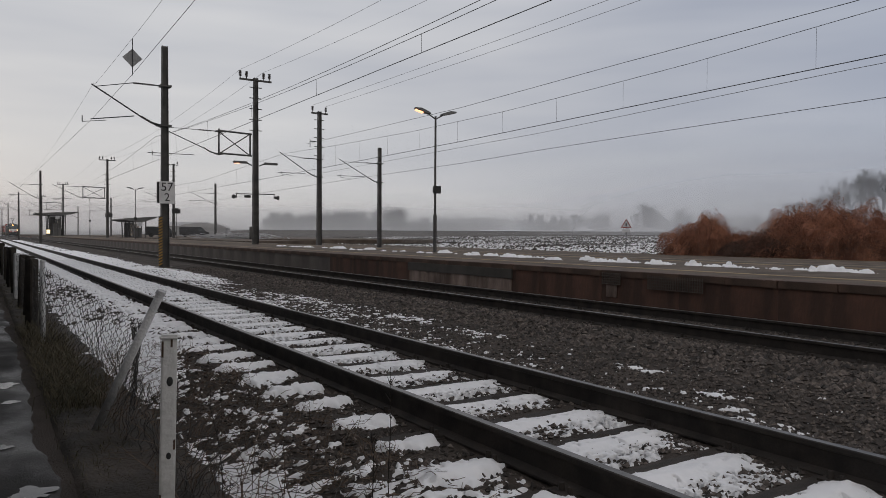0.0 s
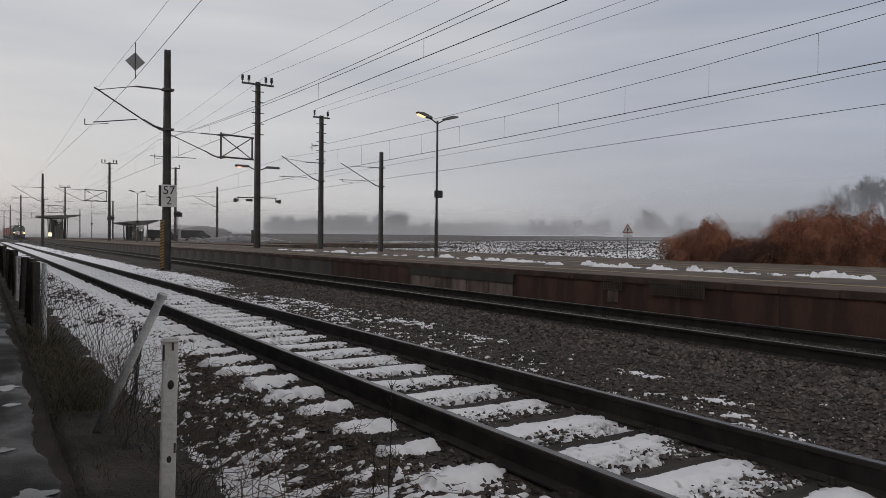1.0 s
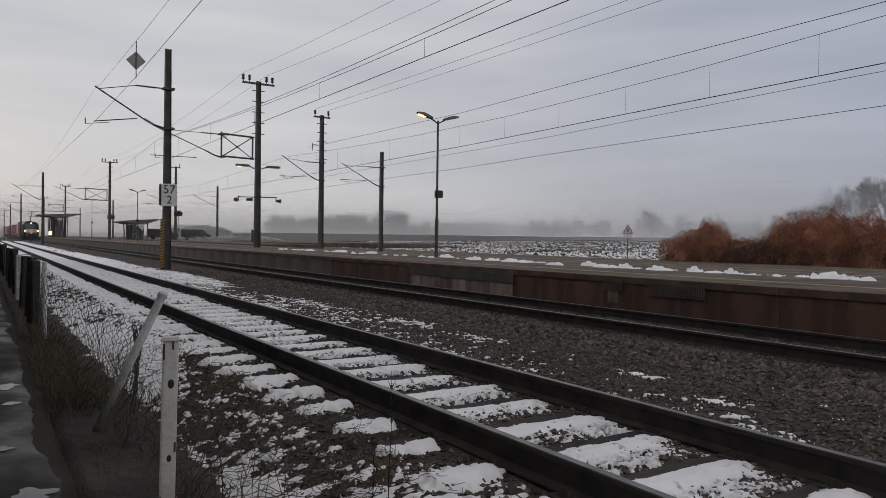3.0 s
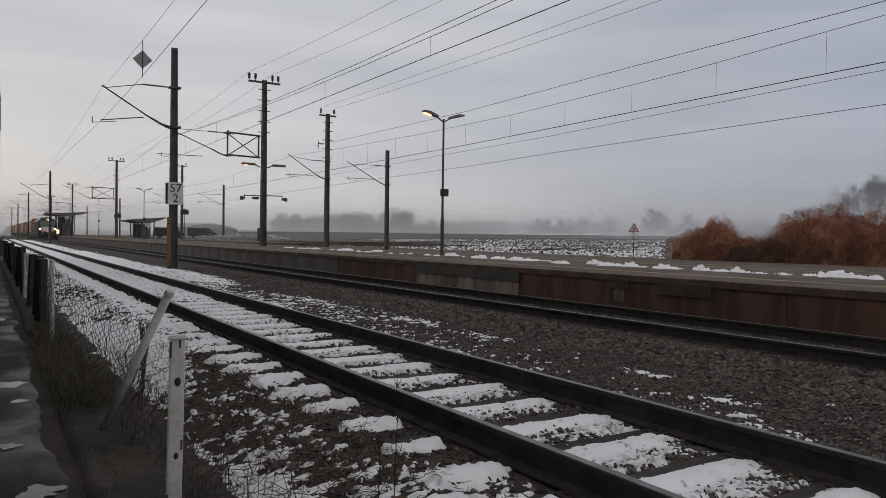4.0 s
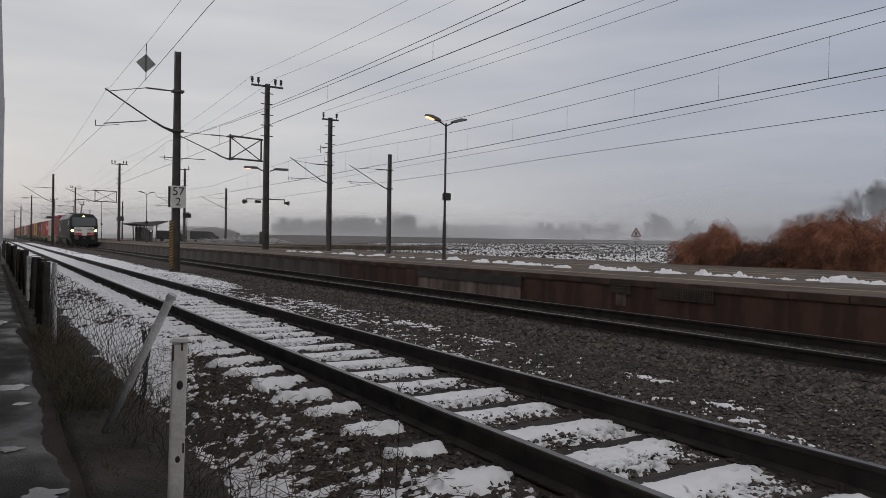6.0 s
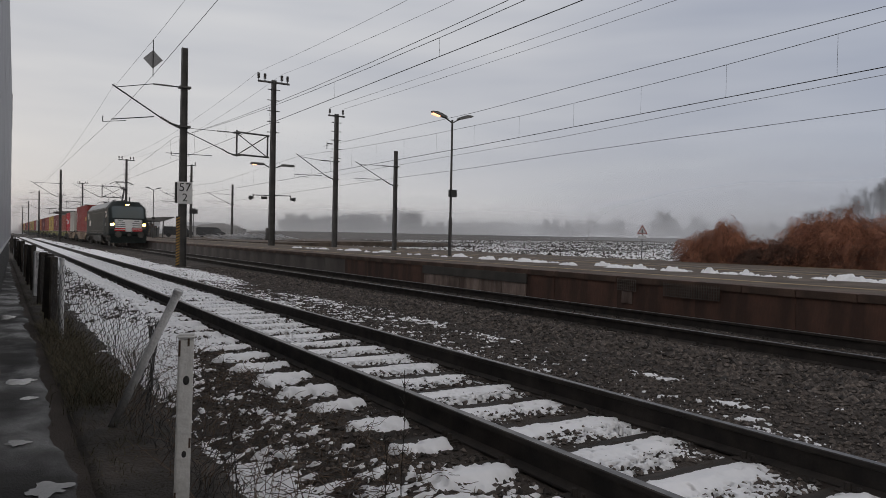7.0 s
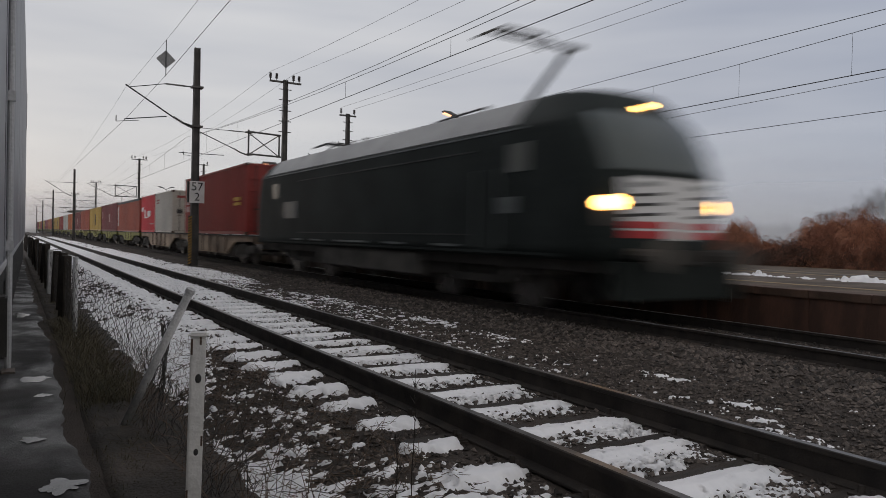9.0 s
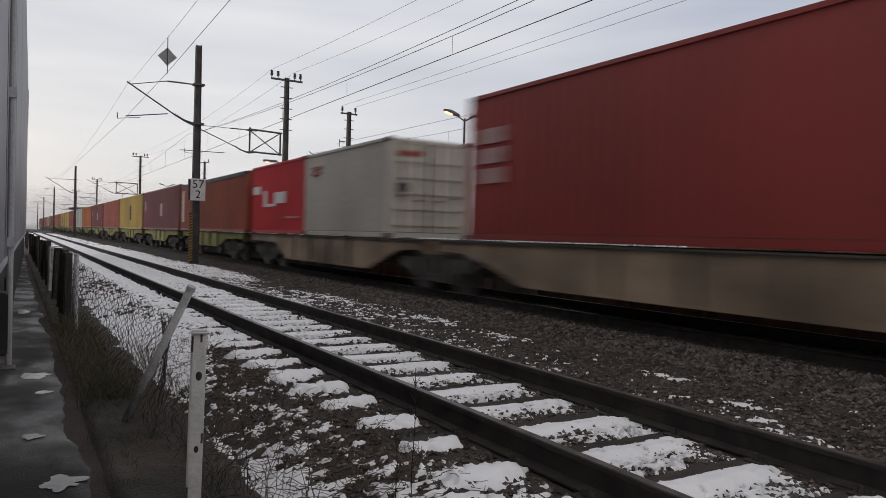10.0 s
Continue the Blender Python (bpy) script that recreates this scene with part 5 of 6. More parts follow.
DECK = 1.2


def wagon(length, mat, label, low=0.50, joint_front=False, joint_rear=False):
    """A flat wagon; a jointed end rests on a bogie shared with the next unit."""
    t = thing("container_wagon", label, "flat wagon", group="wagons of the train")
    a, b = (0.0 if joint_front else 0.6), (length if joint_rear else length - 0.6)
    fa, fb = (1.4 if joint_front else 3.0), (1.4 if joint_rear else 3.0)
    ga, gb = (3.3 if joint_front else 4.3), (3.3 if joint_rear else 4.3)
    for s in (-1, 1):
        # fish-belly side sill: deep in the middle, shallow over the bogies
        poly = [(a, DECK - 0.05), (a, DECK - 0.26), (a + fa, DECK - 0.30), (a + ga, low), (b - gb, low), (b - fb, DECK - 0.30), (b, DECK - 0.26), (b, DECK - 0.05)]
        part("side_sill", prism(poly, "x", s * 1.12 - 0.03, s * 1.12 + 0.03), mat, t)
        bm = bmesh.new()
        box(bm, s * 1.08 - 0.12, s * 1.08 + 0.12, a, b, DECK - 0.055, DECK - 0.02)
        part("top_flange", bm, M_LOCOUNDER, t)
        y = a + 4.4
        while y < b - 4.3:
            part("sill_rib", cube(s * 1.16 - 0.03, s * 1.16 + 0.03, y, y + 0.10, low + 0.05, DECK - 0.06), M_RUST, t)
            y += 1.55
        for yy, jointed in ((0.0, joint_front), (length, joint_rear)):
            if jointed:
                continue
            bm = bmesh.new()
            e = -1 if yy == 0 else 1
            tube(bm, (s * 0.875, yy + e * 0.02, 1.0), (s * 0.875, yy + e * 0.06, 1.0), 0.22, None, 12)
            tube(bm, (s * 0.875, yy - e * 0.6, 1.0), (s * 0.875, yy + e * 0.02, 1.0), 0.09, None, 8)
            part("buffer", bm, M_LOCOUNDER, t)
    part("centre_sill", cube(-0.35, 0.35, a, b, 0.62, DECK - 0.08), M_LOCOUNDER, t)
    bm = bmesh.new()
    y = a + 0.1
    while y < b:
        box(bm, -1.1, 1.1, y, y + 0.15, DECK - 0.25, DECK - 0.05)
        y += 1.4
    part("cross_beams", bm, M_LOCOUNDER, t)
    for yy in (a, b - 0.12):
        part("end_beam", cube(-1.15, 1.15, yy, yy + 0.12, DECK - 0.35, DECK - 0.05), mat, t)
    stands = ([] if joint_front else [2.6]) + [length + 0.25 if joint_rear else length - 2.6]
    for y in stands:
        bg = bogie(t, y, 0.46, (-0.9, 0.9), 1.0, M_LOCOUNDER)
        for c in (-0.9, 0.9):
            wheelset(bg, c, 0.46)
    return t


# the consist: metres behind the locomotive's nose
TRAIN = []
loco, LOCO_WHEELS = locomotive()
TRAIN.append((loco, 0.0, 0.0))
C40 = 12.19
big_marks = (("p", C40 - 1.25, C40 - 0.35, 1.95, 2.25), ("p", C40 - 1.25, C40 - 0.35, 1.55, 1.85), ("p", C40 - 1.25, C40 - 0.35, 1.15, 1.45), ("y", 0.9, 1.9, 1.45, 1.6), ("y", 0.9, 1.9, 1.25, 1.38))
w1 = wagon(15.3, M_WAGON, "dusty brown flat wagon carrying a long red container", 0.34, joint_rear=True)
TRAIN.append((w1, 19.75, 0.0))
TRAIN.append((container(C40, 2.98, "red", "long high dark red corrugated shipping container", big_marks, door_mark=(("w", -0.25, 0.35, 2.42, 2.55), ("w", 0.42, 0.85, 2.42, 2.55), ("w", -0.1, 0.7, 2.26, 2.33))), 21.5, DECK))
TRAIN.append((wagon(14.9, M_WAGON, "dusty brown flat wagon carrying two short containers", 0.34, joint_front=True), 35.55, 0.0))
TRAIN.append((container(6.06, 2.59, "grey", "short weathered grey shipping container with rusty doors", (("r", 4.6, 5.5, 2.05, 2.15), ("r", 4.7, 5.5, 1.88, 1.97)), door_mark=(("r", -0.95, -0.2, 2.12, 2.26), ("b", -0.95, -0.62, 1.18, 1.42))), 37.5, DECK))
TRAIN.append((container(6.06, 2.59, "bright red", "short bright red shipping container with white markings", (("w", 5.0, 5.9, 1.5, 1.8), ("w", 4.2, 4.5, 1.0, 1.6), ("w", 3.1, 4.1, 1.0, 1.1), ("w", 2.0, 3.2, 1.1, 1.5), ("p", 0.6, 1.9, 0.55, 0.62))), 43.62, DECK))
y = 50.5
plan = (("rust red", True), ("maroon", False), ("yellow", False), ("rust red", False), ("maroon", False), ("orange", False), ("white", False), ("red", False), ("yellow", False), ("yellow", False), ("rust red", False), ("orange", False), ("red", False), ("maroon", False), ("yellow", False), ("rust red", False), ("red", False), ("yellow", False), ("red", False), ("maroon", False), ("orange", False))
for i, (colour, tarp) in enumerate(plan):
    marks = ()
    if colour == "yellow":
        marks = (("b", 6.2, 6.9, 0.7, 1.9),)
    elif i == 0:
        marks = (("w", 12.7, 13.0, 0.5, 2.2),)
    elif colour == "maroon":
        marks = (("p", 5.5, 6.3, 0.9, 1.7), ("p", 12.2, 12.5, 1.3, 2.0))
    word = "dark-covered " if tarp else ""
    TRAIN.append((wagon(13.9, M_WAGONGREEN, "lime green flat wagon carrying a %s container" % colour), y - 0.05, 0.0))
    TRAIN.append((container(13.6, 2.68 if i else 2.55, colour, "long %s%s corrugated shipping container on a wagon" % (word, colour), marks, tarp), y + 0.1, DECK))
    y += 14.05


# ---- footpath, fence and verge beside the near track ----
FZ = -0.40
path = thing("footpath", "narrow wet asphalt footpath with shallow puddles", "footpath", kind="structure")


def path_edge(y):
    return 0.50 + 0.16 * (fbm(y * 0.9, y * 0.0 + 2, 91) - 0.5) + 0.10 * (fbm(y * 4, y * 0 + 5, 92) - 0.5)


ys = np.arange(-5, 64, 0.12)
us = np.linspace(0, 1, 12)
Y, U = np.meshgrid(ys, us, indexing="ij")
X = -0.9 + U * (path_edge(Y) + 0.9)
Z = FZ + 0.012 * (fbm(X * 2.5, Y * 1.2, 95) - 0.5) - 0.05 * step01(0.9, 1.0, U)
i = (np.arange(len(ys) - 1)[:, None] * 12 + np.arange(11)[None]).ravel()
ob = sheet("path_surface", np.stack((X, Y, Z), -1).reshape(-1, 3).tolist(), np.stack((i, i + 1, i + 13, i + 12), -1).tolist(), M_ASPHALT)
ob.parent = path
for px_, py_, rx_, ry_ in ((0.28, 5.25, 0.14, 0.16), (0.22, 9.15, 0.15, 0.22), (0.26, 8.2, 0.07, 0.10), (0.12, 6.5, 0.10, 0.10), (0.15, 16.0, 0.15, 0.5)):
    vs = [(px_, py_, FZ + 0.0055)]
    for k in range(40):
        a = 2 * math.pi * k / 40
        r = 0.85 + 0.55 * noise.noise((px_ * 7 + math.cos(a) * 1.6, py_ * 3 + math.sin(a) * 1.6, 0.3)) + 0.25 * noise.noise((math.cos(a) * 5, math.sin(a) * 5, px_ * 9))
        vs.append((px_ + rx_ * r * math.cos(a), py_ + ry_ * r * math.sin(a), FZ + 0.0055))
    ob = sheet("puddle", vs, [(0, k + 1, (k + 1) % 40 + 1) for k in range(40)], M_PUDDLE)
    ob.parent = path
    ob["label"] = "shallow puddle mirroring the sky"

fence = thing("fence", "broken wire-netting fence with mixed concrete and timber posts", "fence")
# the flaking white post with its snow cap
bm = cube(-0.037, 0.037, -0.037, 0.037, -0.75, 1.14, 0.008)
ob = part("post", bm, M_POSTWHITE, fence, "flaking white painted square post")
ob.matrix_basis = pose(0.782, 3.77, FZ, -0.6, 0.9, -14)
bm = cube(-0.048, 0.048, -0.046, 0.046, 1.135, 1.16, 0.010)
ob2 = part("post_cap", bm, M_POSTWHITE, ob, "flat cap with a little snow")
for z, s in ((0.93, 0.016), (0.56, 0.012)):
    bm = bmesh.new()
    bmesh.ops.create_icosphere(bm, subdivisions=2, radius=s)
    for v in bm.verts:
        v.co = Vector((v.co.x * 1.0, v.co.y * 0.4, v.co.z * 1.5)) + Vector((0.006, -0.037, z))
    part("post_hole", bm, M_BLACK, ob, "dark rusted hole")
for zz, xx, hh in ((1.11, -0.03, 0.06), (1.12, 0.012, 0.02), (0.35, -0.031, 0.05), (0.62, 0.031, 0.03), (0.15, 0.03, 0.08)):
    part("rust_flake", cube(xx - 0.005, xx + 0.005, -0.0385, -0.036, zz - hh, zz + 0.02), M_RUST, ob, "rusty flaked paint")
# two galvanised pipe posts with caps, one of them knocked over
def pipe_post(foot, top, label):
    foot, top = Vector(foot), Vector(top)
    bm = bar(foot, top, 0.034, None, 16)
    for f in bm.faces:
        f.smooth = len(f.verts) == 4
    ob = part("post", bm, M_POSTGREY, fence, label)
    d = (top - foot).normalized()
    part("post_cap", bar(top - d * 0.01, top + d * 0.025, 0.041, 0.036, 16), M_POSTGREY, ob)


pipe_post((0.78, 6.66, FZ - 0.08), (1.26, 6.26, 0.77), "leaning grey pipe post")
pipe_post((0.80, 12.24, FZ - 0.3), (0.80, 12.24, 0.83), "upright grey pipe post")
y = 14.6
k = 0
while y < 66:
    w = random.uniform(0.05, 0.085)
    top = 0.78 + random.uniform(-0.05, 0.06)
    ob = part("post", cube(-w, w, -w, w, FZ - 0.3 - FZ, top - FZ, 0.012), M_POSTDARK if k % 5 != 3 else M_POSTGREY, fence, "dark weathered timber post" if k % 5 != 3 else "upright grey concrete post")
    ob.matrix_basis = pose(0.80 + random.uniform(-0.03, 0.03), y, FZ, random.uniform(-3, 3), random.uniform(-3, 3), random.uniform(0, 40))
    y += random.uniform(1.6, 2.6)
    k += 1


def netting(name, surface, nu, nv, r, label):
    """Hexagonal wire netting laid on a surface(u, v), u and v from 0 to 1."""
    cu = bpy.data.curves.new(name, "CURVE")
    cu.dimensions, cu.bevel_depth, cu.bevel_resolution = "3D", r, 0
    for i in range(nu):
        pts = []
        for k in range(nv * 2 + 1):
            # each wire zigzags and meets its neighbours in turn
            off = 0.25 if (k // 2 + i) % 2 == 0 else -0.25
            pts.append(surface((i + 0.5 + off) / nu, k / (nv * 2)))
        sp = cu.splines.new("POLY")
        sp.points.add(len(pts) - 1)
        for s, p in zip(sp.points, pts):
            s.co = (*p, 1)
    cu.materials.append(M_NET)
    ob = new(name, cu)
    ob.parent = fence
    ob["label"] = label
    return ob


def net_main(u, v):
    y = 12.2 - u * 5.8
    top = 0.72 - 0.30 * math.sin(math.pi * u) - 0.30 * u
    bulge = 0.80 + 0.62 * math.sin(math.pi * min(1, u * 0.80)) ** 1.2
    w = 0.10 * noise.noise((y * 0.8, v * 1.4, 1.7)) + 0.03 * noise.noise((y * 5, v * 5, 4.7))
    return (bulge * (0.75 + 0.25 * v) + 0.2 * (1 - v) + w, y, FZ + 0.06 + v * (top - FZ) + 0.03 * noise.noise((y * 3, v * 3, 9)))


def net_slack(u, v):
    y = 6.6 - u * 3.2
    top = 0.12 - 0.06 * u
    w = 0.16 * noise.noise((y * 1.3, v * 1.6, 11.7)) + 0.05 * noise.noise((y * 6, v * 6, 2.7))
    return (0.86 + 0.14 * math.sin(3.1 * u) + w + 0.10 * v, y + 0.10 * noise.noise((y * 2, v * 2, 5)), FZ + 0.02 + v * (top - FZ) + 0.05 * noise.noise((y * 3, v * 3, 3)))


def net_fallen(u, v):
    y = 5.5 - u * 1.9
    w = noise.noise((y * 1.6, v * 2.2, 21))
    return (0.95 + 0.95 * v + 0.08 * w, y + 0.12 * noise.noise((y, v * 3, 6)), FZ + 0.10 + 0.12 * v + 0.13 * abs(w) + 0.05 * noise.noise((y * 5, v * 6, 8)))


netting("netting", net_main, 56, 16, 0.0036, "rusty hexagonal wire netting")
netting("netting", net_slack, 44, 11, 0.0024, "slack crumpled wire netting")
netting("netting", net_fallen, 13, 9, 0.0024, "fallen wire netting on the verge")


def net_far(u, v):
    y = 12.3 + u * 22
    return (0.80 + 0.05 * noise.noise((y * 0.7, v, 31)), y, FZ + 0.02 + v * 1.08)


netting("netting", net_far, 200, 9, 0.0022, "rusty hexagonal wire netting")
bm = bmesh.new()
for z in (0.2, 0.75):
    prev = None
    for k in range(40):
        y = 12.2 + k * 1.3
        p = Vector((0.8, y, z - 0.03 + 0.02 * math.sin(k)))
        if prev is not None:
            tube(bm, prev, p, 0.003, None, 4)
        prev = p
part("tension_wire", bm, M_NET, fence)

# verge: soil under the fence, withered grass and bramble canes
rng = np.random.default_rng(17)


def soil(x, y):
    return bed(x, y) + 0.035 + 0.10 * (fbm(x * 2.7, y * 2.2, 101) - 0.4) * step01(0.45, 0.65, x) * step01(1.5, 1.0, x) - 0.12 * step01(0.60, 0.42, x) - 0.10 * step01(1.15, 1.6, x)


tagged(grid_sheet("verge", np.arange(0.4, 1.7, 0.04), np.arange(2.2, 60, 0.06), soil, M_SOIL), "dark damp soil strip under the fence", "verge", kind="structure")
lines = []
for _ in range(9000):
    y = 2.6 + 24 * rng.random() ** 1.6
    x = rng.normal(0.84, 0.14)
    if rng.random() < 0.25:
        x = rng.uniform(0.55, 1.5)
    if vnoise(np.array(x * 2.5), np.array(y * 1.1), 7) < 0.30 or (y < 7.2 and rng.random() < 0.6):
        continue
    h = rng.uniform(0.03, 0.14) * (1.6 if 6.8 < y < 11.5 else 0.9)
    a = rng.uniform(0, 6.28)
    lean = rng.uniform(0.1, 0.9)
    p0 = np.array([x, y, float(bed(np.array(x), np.array(y))) - 0.01])
    d = np.array([math.cos(a), math.sin(a), 0])
    lines.append(np.array([p0, p0 + d * lean * h * 0.35 + (0, 0, h * 0.7), p0 + d * lean * h + (0, 0, h * (1.0 - 0.35 * lean))]))
tagged(strands("withered_grass", lines, M_GRASS, 0.0035, 0.3), "withered dark grass along the fence", "grass", kind="stuff")
lines = []
for _ in range(380):
    y = 3.7 + 6.5 * rng.random() ** 1.3
    x = rng.uniform(0.95, 2.3)
    h = rng.uniform(0.10, 0.55) * (1.2 if x < 1.5 else 0.55)
    a = rng.uniform(0, 6.28)
    r = rng.uniform(0.1, 0.7) * h * 2
    p0 = np.array([x, y, float(bed(np.array(x), np.array(y))) - 0.01])
    d = np.array([math.cos(a), math.sin(a), 0])
    pts = []
    for k in range(6):
        u = k / 5
        pts.append(p0 + d * r * u + np.array([0, 0, h * (1.8 * u - 1.1 * u * u)]) + rng.normal(0, 0.018, 3) * (k > 0))
    lines.append(np.array(pts))
tagged(strands("bramble_canes", lines, M_STALK, 0.0030, 0.4), "tangle of thin dry brown canes", "brambles", kind="stuff")
lines = []
for _ in range(1500):
    y = 2.6 + 7.5 * rng.random() ** 1.2
    x = rng.uniform(1.0, 2.35)
    a = rng.uniform(0, 6.28)
    L = rng.uniform(0.04, 0.16)
    z = float(rough_bed(np.array(x), np.array(y))) + rng.uniform(0.0, 0.05)
    p0 = np.array([x, y, z])
    d = np.array([math.cos(a) * L, math.sin(a) * L, rng.uniform(-0.01, 0.03)])
    lines.append(np.array([p0, p0 + d * 0.5 + rng.normal(0, 0.01, 3), p0 + d]))
tagged(strands("leaf_litter", lines, M_STALK, 0.0032, 0.5), "dead stems and leaves on the verge", "litter", kind="stuff")

lines = []
for _ in range(2400):
    y = rng.uniform(7.3, 14.0) if rng.random() < 0.8 else rng.uniform(3.4, 7.3)
    x = 0.56 + 0.46 * rng.random()
    h = (rng.uniform(0.06, 0.24) if y > 7.3 else rng.uniform(0.03, 0.10)) * (0.6 + 0.9 * float(vnoise(np.array(x * 2), np.array(y * 1.3), 63)))
    a, lean = rng.uniform(0, 6.28), rng.uniform(0.2, 1.1)
    p0 = np.array([x, y, float(bed(np.array(x), np.array(y))) - 0.01])
    d = np.array([math.cos(a), math.sin(a), 0])
    lines.append(np.array([p0, p0 + d * lean * h * 0.3 + (0, 0, h * 0.6), p0 + d * lean * h * 0.8 + (0, 0, h), p0 + d * lean * h * 1.3 + (0, 0, h * 0.8)]))
tagged(strands("dead_undergrowth", lines, M_UNDER, 0.0042, 0.35), "dense dark dead undergrowth at the foot of the fence", "undergrowth", kind="stuff")


def weed(x, y, h, lean):
    t = thing("dry_weed", "single tall dry weed stalk", "weed", group="dry weeds")
    z = float(bed(np.array(x), np.array(y)))
    pts = [np.array([x + lean * (k / 8) ** 2, y + 0.01 * math.sin(k), z - 0.03 + h * k / 8]) for k in range(9)]
    ob = strands("stem", [np.array(pts)], M_POSTDARK, 0.0042, 0.5)
    ob.parent = t
    tips = []
    for k in range(14):
        u = 0.35 + 0.65 * k / 14
        p = pts[int(u * 8)]
        a = k * 2.4
        tips.append(np.array([p, p + np.array([math.cos(a) * 0.03, math.sin(a) * 0.03, 0.05])]))
    ob = strands("seed_head", tips, M_POSTDARK, 0.003, 0.4)
    ob.parent = t
    return t


weed(1.97, 3.62, 0.78, 0.01)
weed(1.86, 3.6, 0.45, -0.01)
weed(1.12, 5.2, 0.75, 0.05)
weed(1.25, 4.4, 0.65, -0.08)


# ---- the grey building beside the path ----
def wall_x(y):
    return -0.255 + 0.0167 * y


hall = thing("industrial_building", "grey metal-clad building wall beside the footpath", "building", kind="structure")
bm = prism([(wall_x(1.2), 1.2), (wall_x(48), 48), (-9, 48), (-9, 1.2)], "z", 0.86, 9.0)
part("clad_wall", bm, M_CLAD, hall, "smooth grey metal cladding")
bm = prism([(wall_x(1.2) - 0.08, 1.2), (wall_x(47.9) - 0.08, 47.9), (-8.9, 47.9), (-8.9, 1.2)], "z", -0.6, 0.86)
part("plinth", bm, M_PLINTH, hall, "dark recessed plinth")
bm = prism([(wall_x(1.2) + 0.012, 1.2), (wall_x(48) + 0.012, 48), (wall_x(48) - 0.03, 48), (wall_x(1.2) - 0.03, 1.2)], "z", 0.83, 0.90)
part("drip_edge", bm, M_CLADEDGE, hall, "pale metal drip edge")
for y, w in ((9.2, 0.02), (14.0, 0.012), (20.0, 0.012), (27.0, 0.012), (35.0, 0.012), (42.0, 0.012)):
    part("panel_joint", cube(wall_x(y) - 0.02, wall_x(y) + 0.004, y - w, y + w, 0.9, 8.9), M_PLINTH if y < 10 else M_CLADEDGE, hall)
y = 9.9
part("downpipe", bar((wall_x(y) + 0.035, y, -0.38), (wall_x(y) + 0.035, y, 8.9), 0.035, None, 10), M_CLADEDGE, hall, "pale grey downpipe")
for z in (1.0, 2.75, 4.6):
    part("pipe_clip", cube(wall_x(y) - 0.01, wall_x(y) + 0.08, y - 0.06, y + 0.06, z, z + 0.12, 0.006), M_CLADEDGE, hall)
part("corner_trim", cube(wall_x(47.9) - 0.05, wall_x(47.9) + 0.02, 47.85, 48.03, 7.0, 8.98), M_PLINTH, hall)
bm = bmesh.new()
for k in range(24):
    a0, a1 = 2 * math.pi * k / 24, 2 * math.pi * (k + 1) / 24
    tube(bm, (wall_x(11) + 0.03, 11 + 0.35 * math.cos(a0), 0.62 + 0.22 * math.sin(a0)), (wall_x(11) + 0.03, 11 + 0.35 * math.cos(a1), 0.62 + 0.22 * math.sin(a1)), 0.014, None, 5)
part("hose_loop", bm, M_CLADEDGE, hall, "coiled pale hose on the plinth")
for y in (9.6, 12.4):
    part("plinth_box", cube(wall_x(y) - 0.1, wall_x(y) + 0.03, y - 0.2, y + 0.2, -0.2, 0.5, 0.02), M_PLINTH, hall)
part("drain_grate", cube(-0.12, 0.02, 9.6, 9.9, FZ - 0.02, FZ + 0.02, 0.005), M_GRATE, hall)


# ---- field edge: bushes, warning sign, trees ----
def ray_xy(px, d):
    """Ground place d metres off, in the direction given by a bearing number."""
    az = radians(32.72) + math.atan((px - 784) / 1279.4)
    return d * math.sin(az), d * math.cos(az)


def land_z(x, y):
    return float(land(np.array(float(x)), np.array(float(y))))


def arching_bush(name, label, cx, cy, rx, ry, h, n, seed, mats, droop=0.8):
    """A dense dome of short arching twigs, each its own thin stem, with an uneven outline."""
    r = np.random.default_rng(seed)
    t = thing(name, label, "bush", group="russet bushes by the field")
    z0 = land_z(cx, cy) - 0.05
    sets = ([], [])
    for i in range(n):
        a, e = r.uniform(0, 6.283), math.asin(r.uniform(0, 1) ** 0.8)
        ca, sa, ce, se = math.cos(a), math.sin(a), math.cos(e), math.sin(e)
        rim = 0.80 + 0.36 * float(vnoise(np.array(a * 2.2 + seed), np.array(e * 3.0), 5))
        q = rim * (1 - 0.35 * r.random() ** 2)
        p = np.array([cx + rx * q * ca * ce, cy + ry * q * sa * ce, z0 + max(0.1, h * q * se ** 0.8 * 0.95)])
        L = r.uniform(0.16, 0.48)
        up = r.uniform(0.1, 1.0)
        out = np.array([ca * ce + r.normal(0, 0.45), sa * ce + r.normal(0, 0.45), 0.0])
        pts = []
        for k in range(4):
            u = k / 3
            pts.append(p + out * L * 0.55 * u + np.array([0, 0, L * (up * u - (up + droop * r.uniform(0.3, 1.0)) * u * u * 0.8)]) + r.normal(0, 0.02, 3))
        for c in pts:
            c[2] = max(c[2], z0 + 0.03)
        # second material: most of the low twigs, a fifth of the others
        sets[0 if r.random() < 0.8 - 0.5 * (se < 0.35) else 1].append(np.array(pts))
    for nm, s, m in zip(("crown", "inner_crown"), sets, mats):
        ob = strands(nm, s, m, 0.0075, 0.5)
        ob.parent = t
    bm = bmesh.new()
    bmesh.ops.create_icosphere(bm, subdivisions=4, radius=1.0)
    for v in bm.verts:
        c = v.co.copy()
        w = 0.74 + 0.22 * noise.noise(c * 2.3 + Vector((seed, 0, 0))) + 0.07 * noise.noise(c * 9)
        v.co = Vector((cx + rx * c.x * w, cy + ry * c.y * w, z0 + max(-0.2, h * c.z * w)))
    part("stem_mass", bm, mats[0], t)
    return t


